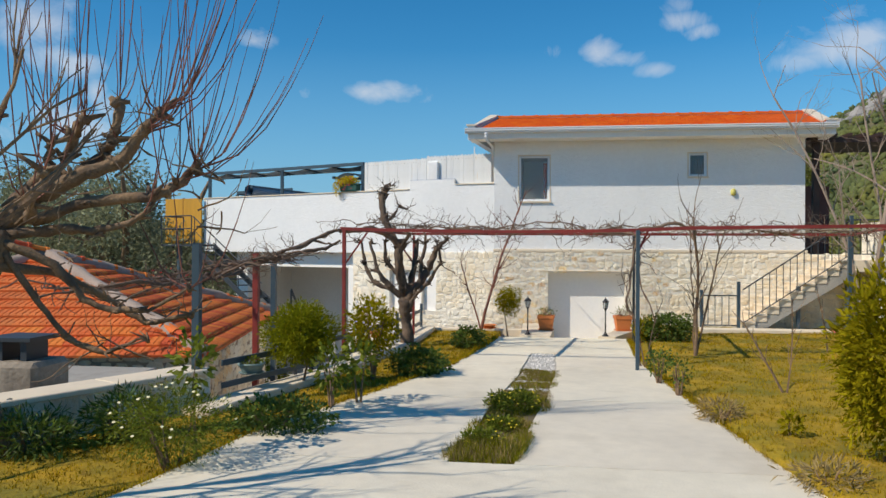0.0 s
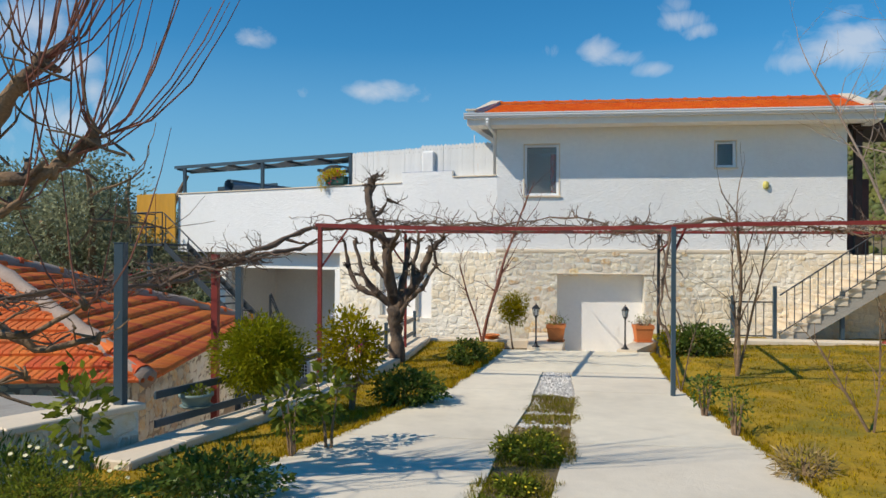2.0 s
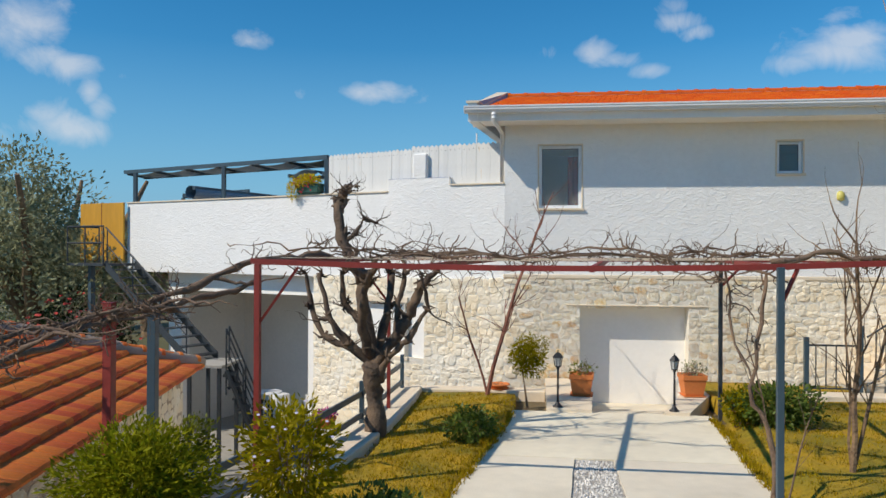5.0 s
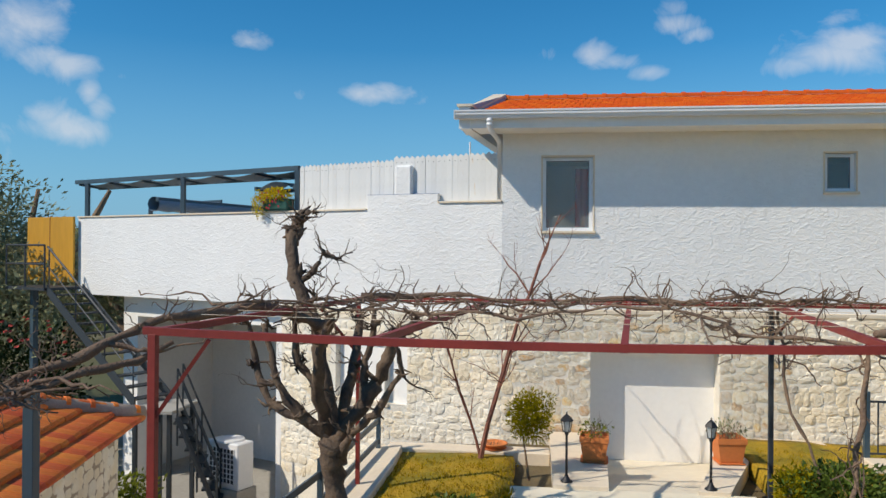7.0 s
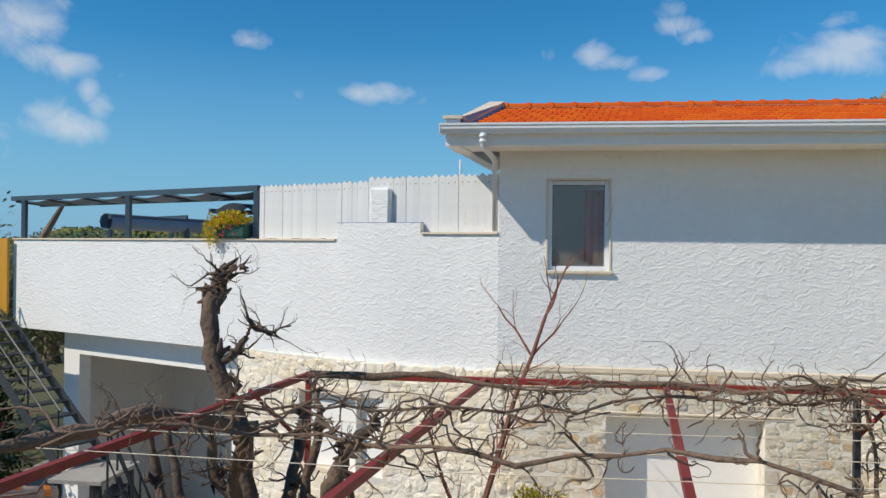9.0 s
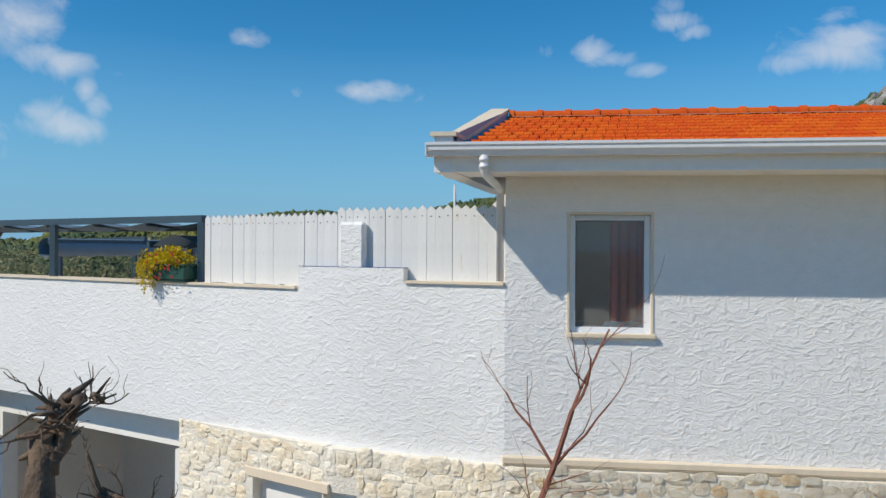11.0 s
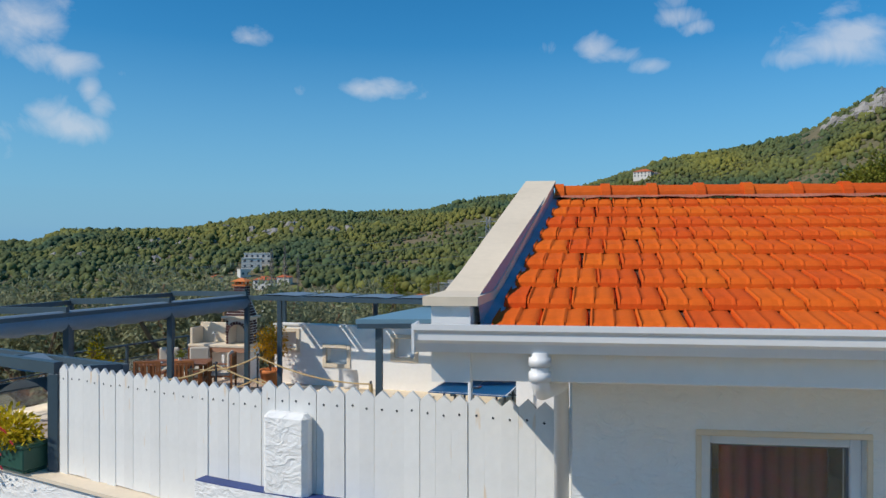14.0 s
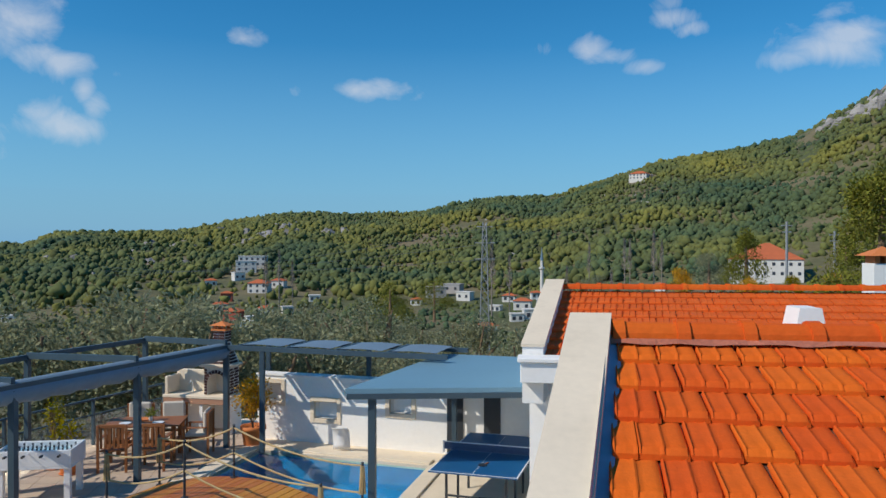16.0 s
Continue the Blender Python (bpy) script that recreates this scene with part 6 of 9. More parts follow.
# ---------- garden lamps and pots ----------
def garden_lamp(at):
    t = thing("garden_lamp", at, "black garden lantern on a slim post", "lamp", "lanterns by the garage")
    part("base", lathe(bmesh.new(), [(0.075, 0), (0.075, 0.012), (0.05, 0.03), (0.03, 0.06), (0.022, 0.09)], 16), M_BLACK, t, smooth=True)
    part("post", lathe(bmesh.new(), [(0.017, 0.09), (0.015, 0.4), (0.015, 0.58), (0.028, 0.6), (0.02, 0.625)], 12), M_BLACK, t, smooth=True)
    lan = part("lantern", lathe(bmesh.new(), [(0.03, 0.615), (0.05, 0.625), (0.05, 0.632), (0.03, 0.634)], 6), M_BLACK, t)
    for k in range(6):
        a = k * math.tau / 6
        part("lantern_bar", tube(bmesh.new(), [(0.045 * math.cos(a), 0.045 * math.sin(a), 0.625), (0.068 * math.cos(a), 0.068 * math.sin(a), 0.765)], 0.006, 4), M_BLACK, lan)
    part("glass", lathe(bmesh.new(), [(0.038, 0.635), (0.06, 0.762)], 6), mat("frosted_lamp_glass", (0.6, 0.62, 0.62), 0.4, 0.05, trans=0.3), lan)
    part("roof", lathe(bmesh.new(), [(0.085, 0.765), (0.08, 0.775), (0.045, 0.82), (0.02, 0.84), (0.008, 0.85), (0.012, 0.865), (0.003, 0.88)], 6), M_BLACK, lan)
    return t


g1_lamp = garden_lamp((-0.45, 21.12, 0.1))
copy_thing(g1_lamp, pose(1.29, 21.06, 0.1, 0, 0, 20))


def flower_pot(at, r, h, label, seed, leaf=M_LEAF, material=M_TERRA, plant_h=0.2, name="flower_pot", n=220):
    rng = random.Random(seed)
    t = thing(name, at, label, "pot")
    part("pot", lathe(bmesh.new(), [(r * 0.72, 0.02), (r * 0.76, 0.05), (r * 0.93, h * 0.78), (r, h * 0.8), (r, h), (r * 0.88, h), (r * 0.84, h * 0.86), (0.01, h * 0.84)], 4 if "square" in label else 20), material, t, smooth="square" not in label)
    part("saucer", lathe(bmesh.new(), [(r * 0.8, 0), (r * 0.95, 0.02), (r * 0.88, 0.021)], 4 if "square" in label else 20), material, t)
    bm = bmesh.new()
    for _ in range(26):
        a, q = rng.random() * math.tau, rng.random() * r * 0.7
        grow(bm, (q * math.cos(a), q * math.sin(a), h * 0.82), (rng.uniform(-0.5, 0.5), rng.uniform(-0.5, 0.5), 1), plant_h * rng.uniform(0.6, 1.2), 0.004, 1, rng, 0.6, 2)
    pl = part("plant", bm, M_VINE, t, "small leafy plant")
    bm = bmesh.new()
    leaf_cloud(bm, (0, 0, h + plant_h * 0.35), (r * 0.95, r * 0.95, plant_h * 0.7), n, 0.05, rng, 0.2, 0.3, seed)
    part("foliage", bm, leaf, pl)
    return t


flower_pot((-0.03, 22.15, 0.101), 0.28, 0.36, "square terracotta pot with a small plant beside the garage", 61).rotation_euler.z = radians(40)
flower_pot((1.80, 22.35, 0.101), 0.28, 0.36, "square terracotta pot with a grey-green plant beside the garage", 62, M_OLIVE).rotation_euler.z = radians(50)
flower_pot((-1.45, 22.72, 0.062), 0.2, 0.09, "low broken terracotta bowl on the white kerb", 63, n=0, plant_h=0.02, name="clay_bowl")
flower_pot((-4.13, 13.84, 0.30), 0.19, 0.15, "grey-green basket planter hung on the railing", 64, M_LEAF, mat("green_grey_plastic", (0.22, 0.30, 0.28), 0.6, 0.1), 0.08, "rail_planter")
fp = flower_pot((-3.42, 18.6, 0.27), 0.14, 0.13, "hanging terracotta bowl with magenta flowers on the railing", 65, mat("magenta_petal", (0.45, 0.04, 0.22), 0.7, 0.2), M_TERRA, 0.09, "rail_planter")

# yellow wall lamp
yl = thing("wall_lamp", (4.72, 23.9, 3.47), "pale yellow bulkhead lamp on the white wall", "lamp")
part("shade", lathe(bmesh.new(), [(0.03, -0.02), (0.06, 0.0), (0.07, 0.06), (0.06, 0.13), (0.03, 0.16)], 14), mat("yellow_plastic", (0.62, 0.55, 0.14), 0.4, 0.08), yl, smooth=True)

# ---------- outside stairs ----------
st = tagged(new("stairs"), "stone outside stairs with iron balustrade up to the house", "stairs", kind="structure")
SX0, SZ0 = 4.62, 0.16
for i in range(9):
    x0, x1 = SX0 + i * 0.27, SX0 + (i + 1) * 0.27
    z = SZ0 + (i + 1) * 0.185
    part("step", boxes(((x0, 22.55, z - 0.045), (x1 + 0.03, 23.72, z)), ((x0 + 0.02, 22.58, z - 0.185), (x1 + 0.03, 23.72, z - 0.046)), bevel=0.005), M_CREAM, st)
bm = bmesh.new()
n = 9
lo_z = lambda x: SZ0 - 0.1 + (x - SX0) * 0.685 - 0.28
prism_pts = [(SX0 - 0.05, SZ0 - 0.1), (SX0 + 0.35, SZ0 - 0.1), (SX0 + 2.5, SZ0 + 1.28), (SX0 + 2.5, SZ0 + 1.62), (SX0 + 0.2, SZ0 + 0.1)]
va = [bm.verts.new((x, 22.60, z)) for x, z in prism_pts]
vb = [bm.verts.new((x, 23.70, z)) for x, z in prism_pts]
bm.faces.new(va)
bm.faces.new(vb[::-1])
for i in range(5):
    j = (i + 1) % 5
    bm.faces.new((va[j], va[i], vb[i], vb[j]))
part("stair_slab", bm, M_CONC_D, st, "rough concrete stair slab")
part("landing", boxes(((SX0 + 9 * 0.27, 22.5, 1.55), (10.0, 26.5, 1.83)), bevel=0.01), M_CREAM, st)
part("plinth", boxes(((3.6, 22.1, -0.1), (9.5, 22.5, 0.2)), bevel=0.015), M_CREAM, st, "white plinth kerb")
part("support", boxes(((5.9, 22.7, 0.0), (5.98, 22.78, 1.2)), ((7.0, 22.7, 0.0), (7.08, 22.78, 1.6))), M_STEEL, st)
bal = thing("balustrade", (0, 0, 0), "dark iron bar balustrade of the outside stairs", "railing")
sl = 0.185 / 0.27
def hz(x):
    return SZ0 + 0.95 + max(0, min(x - SX0, 2.43)) * sl
bm = bmesh.new()
tube(bm, [(SX0, 22.52, hz(SX0)), (SX0 + 2.43, 22.52, hz(9)), (9.0, 22.52, hz(9))], 0.018, 6)
part("handrail", bm, M_DARK, bal)
bm = bmesh.new()
tube(bm, [(SX0, 22.52, hz(SX0) - 0.8), (SX0 + 2.43, 22.52, hz(9) - 0.8), (9.0, 22.52, hz(9) - 0.8)], 0.014, 6)
part("bottom_rail", bm, M_DARK, bal)
for i in range(28):
    x = SX0 + 0.14 + i * 0.155
    part("bar", boxes(((x - 0.008, 22.512, hz(x) - 0.8), (x + 0.008, 22.528, hz(x)))), M_DARK, bal)
for x, z0, z1 in ((SX0 - 0.1, 0.2, 1.3), (SX0 - 0.95, 0.0, 1.1), (SX0 + 2.43, 1.2, hz(9) + 0.1)):
    part("newel", boxes(((x - 0.035, 22.485, z0), (x + 0.035, 22.555, z1))), M_STEEL, bal)
part("side_rail", boxes(((SX0 - 0.91, 22.505, 0.95), (SX0 - 0.14, 22.53, 0.98)), ((SX0 - 0.91, 22.505, 0.24), (SX0 - 0.14, 22.53, 0.265))), M_DARK, bal)
for i in range(4):
    x = SX0 - 0.8 + i * 0.16
    part("bar", boxes(((x - 0.008, 22.51, 0.25), (x + 0.008, 22.526, 0.96))), M_DARK, bal)
# entrance side: dark timber porch beside the house corner
porch = thing("porch", (0, 0, 1.83), "dark timber porch frame beside the house corner", "porch")
part("post", boxes(((6.80, 24.3, 0), (6.95, 24.45, 3.0))), mat("dark_brown_wood", (0.06, 0.03, 0.02), 0.6, 0.3, 6), porch)
part("door_leaf", boxes(((6.98, 26.3, 0), (7.9, 26.36, 2.05))), mat("dark_red_wood", (0.13, 0.035, 0.02), 0.5, 0.3, 6), porch)
part("lintel", boxes(((6.7, 24.2, 3.0), (9.4, 26.4, 3.12))), bpy.data.materials["dark_brown_wood"], porch)
for i in range(7):
    part("slat", boxes(((6.85 + i * 0.36, 24.1, 3.125), (6.95 + i * 0.36, 26.5, 3.22))), bpy.data.materials["dark_brown_wood"], porch)
# stone terrace pier at the far end with a potted plant
pier = tagged(new("wall_pier"), "limestone pier with white cap at the upper terrace", "wall", kind="structure")
part("mortar", boxes(((7.7, 21.6, -0.2), (10.5, 23.6, 2.62))), M_MORTAR, pier)
part("cap", boxes(((7.6, 21.5, 2.622), (10.6, 23.7, 2.72)), bevel=0.015), M_CREAM, pier)
lay_stones((7.7, 21.595), (10.0, 21.595), 0.2, 2.6, [], random.Random(91), 1.2)
place_stones(pier)
flower_pot((7.98, 21.75, 2.721), 0.22, 0.26, "round terracotta pot with a leafy plant on the pier", 66, M_LEAF_Y, plant_h=0.35)


# ---------- roof terrace ----------
FL, FR, NR, NL = (-7.8, 37.2), (-4.0, 36.42), (-4.85, 30.0), (-8.72, 30.7)
bm = bmesh.new()
prism(bm, [NL, NR, FR, FL], 0.9, 0.95)
wall_bm(bm, FL, FR, 0.95, TERR - 0.05, 0.04)
wall_bm(bm, FR, NR, 0.95, TERR - 0.05, 0.04)
wall_bm(bm, NL, FL, 0.95, TERR - 0.05, 0.04)
wall_bm(bm, NR, NL, 0.95, TERR - 0.05, 0.04)
pool = tagged(part("pool", bm, M_POOL), "blue mosaic swimming pool", "pool", kind="structure")
bm = bmesh.new()
vs = [bm.verts.new((x, y, TERR - 0.09)) for x, y in (NL, NR, FR, FL)]
bm.faces.new(vs)
w = tagged(part("water", bm, M_WATER), "clear blue pool water", "water", kind="structure")
w.visible_shadow = False
for p, q in ((FL, FR), (FR, NR), (NR, NL), (NL, FL)):
    m = frame_of(p, q)
    part("coping", boxes(((0.0 if (p, q) != (FL, FR) else -0.3, 0.045, TERR - 0.045), (length(p, q), 0.34, TERR + 0.012), m), bevel=0.01), M_CREAM, pool, "cream stone pool edge")
# terrace paving on the dining side
pav = tagged(new("terrace_paving"), "pinkish beige terrace pavers", "floor", kind="structure")
bm = bmesh.new()
box(bm, (-0.196, -0.196, 0), (0.196, 0.196, 0.026))
me = bpy.data.meshes.new("paver")
bm.to_mesh(me)
bm.free()
me.materials.append(M_PAVER)
ang = math.degrees(math.atan2(-0.66, 2.5))
pm = pose(-9.6, 34.5, TERR - 0.026, 0, 0, 14.5)
for i in range(-4, 6):
    for j in range(-10, 12):
        q = pm @ Vector((i * 0.4, j * 0.4, 0))
        if q.x < -8.72 + (q.y - 33) * 0.14 and q.x > -12.0 and (q.y - 40.0) < 0.1 * (q.x + 8):
            piece("paver", me, pm @ pose(i * 0.4, j * 0.4, 0), pav)
# arched timber footbridge over the pool
BR0, BR1 = (-8.8, 33.75), (-4.6, 32.4)
mBR, LBR = frame_of(BR0, BR1), length(BR0, BR1)
M_TEAK = mat("orange_teak", (0.56, 0.21, 0.035), 0.45, 0.2, 6, 0.2, 40, rnd=0.16, stretch=(1, 1, 1))
rise = lambda s: 0.40 * math.sin(math.pi * max(0.0, min(1.0, s / LBR))) ** 0.9
dk = thing("timber_bridge", (0, 0, 0), "arched orange timber footbridge across the pool", "bridge")
plank_bm = bmesh.new()
box(plank_bm, (-0.068, -0.62, -0.016), (0.068, 0.62, 0.016), None, 0.004)
plank_me = bpy.data.meshes.new("plank")
plank_bm.to_mesh(plank_me)
plank_bm.free()
plank_me.materials.append(M_TEAK)
n = int(LBR / 0.142)
for i in range(n):
    s = (i + 0.5) * LBR / n
    sl = math.degrees(math.atan2(rise(s + 0.05) - rise(s - 0.05), 0.1))
    piece("plank", plank_me, mBR @ pose(s, 0, TERR + 0.045 + rise(s), 0, -sl, 0), dk)
for y in (-0.52, 0.52):
    bm = bmesh.new()
    ra = []
    for k in range(25):
        s = LBR * k / 24
        ra.append([bm.verts.new(mBR @ Vector((s, y + dy, TERR + rise(s) + dz))) for dy, dz in ((-0.04, -0.1), (0.04, -0.1), (0.04, 0.026), (-0.04, 0.026))])
    for u, v in zip(ra, ra[1:]):
        for q in range(4):
            bm.faces.new((u[q], u[(q + 1) % 4], v[(q + 1) % 4], v[q]))
    part("stringer", bm, M_TEAK, dk, "curved timber stringer")

# white screen wall with framed niches
BW0, BW1 = (-8.2, 38.15), (-1.7, 36.93)
m = frame_of(BW0, BW1)
wl_ = tagged(new("wall_screen"), "white terrace screen wall with framed niches", "wall", kind="structure")
bm = bmesh.new()
NI = [(0.15, 0.62, 2.95, 3.35), (1.45, 2.0, 2.62, 3.0), (3.25, 3.75, 2.85, 3.3)]
wall_bm(bm, BW0, BW1, 1.9, 3.52, 0.22, NI)
part("plaster", bm, M_SMOOTH, wl_)
part("backing", boxes(((0, 0.221, 1.9), (length(BW0, BW1), 0.28, 3.5), m)), M_SMOOTH, wl_)
for a, b, c, d in NI:
    part("niche_frame", boxes(((a - 0.1, -0.03, c - 0.1), (a, 0.06, d + 0.1), m), ((b, -0.03, c - 0.1), (b + 0.1, 0.06, d + 0.1), m), ((a, -0.03, d), (b, 0.06, d + 0.1), m), ((a, -0.03, c - 0.1), (b, 0.06, c), m), bevel=0.008), M_CREAM, wl_, "cream stone niche frame")
for s in (4.55, 5.35):
    part("panel", boxes(((s, -0.03, 2.1), (s + 0.35, -0.004, 3.5), m)), M_DARK, wl_, "dark door panel")
part("coping", boxes(((-0.02, -0.03, 3.522), (length(BW0, BW1), 0.3, 3.56), m)), M_SMOOTH, wl_)

# steel pergolas
def beam(a, b, w, h, mt, parent, name="beam"):
    a, b = Vector(a), Vector(b)
    fr = frame_of(a.to_2d(), b.to_2d())
    L = (b - a).to_2d().length
    bm = bmesh.new()
    vs = []
    for s, z in ((0, a.z), (L, b.z)):
        for y in (-w / 2, w / 2):
            for dz in (0, h):
                vs.append(bm.verts.new(fr @ Vector((s, y, z + dz))))
    for q in ((0, 1, 3, 2), (4, 6, 7, 5), (0, 4, 5, 1), (2, 3, 7, 6), (0, 2, 6, 4), (1, 5, 7, 3)):
        bm.faces.new([vs[i] for i in q])
    return part(name, bm, mt, parent)


def post(x, y, z0, z1, s, mt, parent):
    return part("post", boxes(((x - s, y - s, z0), (x + s, y + s, z1)), bevel=0.004), mt, parent)


M_AWN = mat("blue_grey_awning", (0.17, 0.24, 0.31), 0.6, 0.1, 5.0, 0.1, 20)
pg = thing("terrace_pergola", (0, 0, 0), "blue-grey steel terrace pergola with rolled awnings", "pergola")
LINE = [(-8.52, 37.15), (-9.2, 34.7), (-9.9, 32.3), (-10.6, 29.9)]
for p in LINE[:3]:
    post(p[0], p[1], TERR - 0.03, 4.22, 0.055, M_STEEL, pg)
for p, q in zip(LINE, LINE[1:]):
    beam((*p, 4.22), (*q, 4.22), 0.10, 0.10, M_STEEL, pg)
    fr = frame_of(p, q)
    L = length(p, q)
    bm = bmesh.new()
    n = 14
    rows = []
    for i in range(n + 1):
        s = L * i / n
        sag = 0.02 * math.sin(i * 2.1)
        rows.append([bm.verts.new(fr @ Vector((s, -0.12 - 0.20 * math.cos(a), 4.16 + 0.19 * math.sin(a) + sag * (math.sin(a) < 0)))) for a in [k * math.tau / 10 for k in range(10)]])
    for u, v in zip(rows, rows[1:]):
        for k in range(10):
            bm.faces.new((u[k], u[(k + 1) % 10], v[(k + 1) % 10], v[k]))
    part("awning_roll", bm, M_AWN, pg, "rolled blue-grey awning fabric", smooth=True)
OUT = [(-11.0, 38.3), (-11.9, 35.4), (-12.4, 32.9)]
for p in OUT:
    post(p[0], p[1], TERR - 0.03, 4.2, 0.05, M_STEEL, pg)
for p, q in ((LINE[0], OUT[0]), (LINE[1], OUT[1]), (LINE[2], OUT[2])):
    beam((*p, 4.3), (*q, 4.22), 0.07, 0.12, M_STEEL, pg)
for p, q in zip(OUT, OUT[1:]):
    beam((*p, 4.2), (*q, 4.2), 0.08, 0.10, M_STEEL, pg)
# poolside arm with frosted panels
AR = [(-8.52, 37.15), (-7.62, 36.95), (-5.3, 36.5), (-3.6, 36.2)]
for p, q in zip(AR, AR[1:]):
    beam((*p, 4.22), (*q, 4.22), 0.07, 0.10, M_STEEL, pg)
post(-7.65, 36.98, TERR - 0.03, 4.22, 0.05, M_STEEL, pg)
AB = [(-8.2, 38.35), (-5.6, 37.9), (-3.3, 37.45)]
for p, q in zip(AB, AB[1:]):
    beam((*p, 4.2), (*q, 4.2), 0.07, 0.09, M_STEEL, pg)
for x, y in ((-8.1, 38.6), (-5.6, 38.15)):
    post(x, y, 1.0, 4.2, 0.05, M_STEEL, pg)
frm = frame_of(AR[0], AR[3])
for i in range(4):
    s = 0.35 + i * 1.15
    bm = bmesh.new()
    n = 6
    ra = [bm.verts.new(frm @ Vector((s + 0.95 * k / n, 0.06, 4.33 + 0.02 * math.sin(math.pi * k / n)))) for k in range(n + 1)]
    rb = [bm.verts.new(frm @ Vector((s + 0.95 * k / n, 1.2, 4.33 + 0.02 * math.sin(math.pi * k / n)))) for k in range(n + 1)]
    for k in range(n):
        bm.faces.new((ra[k], ra[k + 1], rb[k + 1], rb[k]))
    part("roof_panel", bm, M_AWN, pg, "pale blue-grey roof panel")
    beam(frm @ Vector((s - 0.06, 0.0, 4.25)), frm @ Vector((s - 0.06, 1.25, 4.25)), 0.06, 0.08, M_STEEL, pg)

# flat canopy over the table tennis table
cn = thing("flat_canopy", (0, 0, 0), "flat blue-grey metal canopy on steel posts", "canopy")
bm = bmesh.new()
prism(bm, [(-4.92, 33.35), (-1.75, 33.9), (-2.2, 37.2), (-3.85, 37.5)], 4.08, 4.16)
part("canopy_sheet", bm, mat("canopy_sheet", (0.17, 0.31, 0.40), 0.45, 0.06, 4), cn)
beam((-4.9, 33.38, 3.99), (-1.75, 33.92, 3.99), 0.07, 0.088, M_STEEL, cn)
beam((-3.9, 37.35, 3.99), (-2.25, 37.1, 3.99), 0.07, 0.088, M_STEEL, cn)
post(-4.52, 33.55, TERR - 0.03, 3.99, 0.06, M_STEEL, cn)
post(-3.55, 37.0, TERR - 0.03, 3.99, 0.05, M_STEEL, cn)

# pergola over the terrace edge behind the board fence
ep = thing("edge_pergola", (0, 0, 0), "blue-grey steel frame with bowed awning panels along the terrace edge", "pergola")
for x in (-11.33, -8.34, -5.43):
    q = mCB @ Vector((sx(x), 0.14, 0))
    post(q.x, q.y, 3.732, 4.50, 0.045, M_STEEL, ep)
beam(mCB @ Vector((-0.3, 0.14, 4.50)), mCB @ Vector((sx(-5.4), 0.14, 4.50)), 0.08, 0.09, M_STEEL, ep)
EL = sx(-5.43) + 0.25
for k in range(7):
    s = -0.25 + k * EL / 6
    beam(mCB @ Vector((s, 0.185, 4.47)), mCB @ Vector((s, 0.72, 4.43)), 0.05, 0.07, M_STEEL, ep, "rafter")
    if k == 6:
        break
    bm = bmesh.new()
    n = 8
    ra = [[bm.verts.new(mCB @ Vector((s + 0.04 + (EL / 6 - 0.08) * q / n, y, 4.51 - 0.10 * math.sin(math.pi * q / n) * (1 if y > 0.4 else 0.5)))) for q in range(n + 1)] for y in (0.2, 0.45, 0.70)]
    for u, v in zip(ra, ra[1:]):
        for q in range(n):
            bm.faces.new((u[q], u[q + 1], v[q + 1], v[q]))
    part("awning_panel", bm, M_AWN, ep, "sagging blue-grey awning panel", smooth=True)
beam(mCB @ Vector((-0.3, 0.75, 4.41)), mCB @ Vector((sx(-5.4), 0.75, 4.41)), 0.06, 0.08, M_STEEL, ep)
beam(mCB @ Vector((sx(-5.4), 0.32, 4.17)), mCB @ Vector((LBC - 0.1, 0.32, 4.17)), 0.06, 0.08, M_STEEL, ep)
beam(mCB @ Vector((sx(-6.6), 0.98, 4.17)), mCB @ Vector((LBC - 0.1, 0.98, 4.17)), 0.06, 0.08, M_STEEL, ep)
for x in (-6.5, -4.2):
    q = mCB @ Vector((sx(x), 0.98, 0))
    post(q.x, q.y, TERR - 0.03, 4.17, 0.045, M_STEEL, ep)
for i in range(5):
    s = sx(-6.6) + i * 1.02
    beam(mCB @ Vector((s, 0.32, 4.17)), mCB @ Vector((s, 0.98, 4.17)), 0.05, 0.08, M_STEEL, ep, "rafter")
    if i == 4:
        break
    bm = bmesh.new()
    n = 8
    ra = [bm.verts.new(mCB @ Vector((s + 0.05 + 0.92 * k / n, 0.36, 4.19 + 0.15 * math.sin(math.pi * k / n)))) for k in range(n + 1)]
    rb = [bm.verts.new(mCB @ Vector((s + 0.05 + 0.92 * k / n, 0.94, 4.19 + 0.15 * math.sin(math.pi * k / n)))) for k in range(n + 1)]
    for k in range(n):
        bm.faces.new((ra[k], ra[k + 1], rb[k + 1], rb[k]))
    part("awning_panel", bm, M_AWN, ep, "bowed blue-grey awning panel", smooth=True)
sp = thing("steel_pole", (-2.03, 24.8, 2.07), "thin white steel pole beside the house corner", "pole")
part("shaft", lathe(bmesh.new(), [(0.016, 0), (0.016, 2.85)], 10), M_PVC, sp)

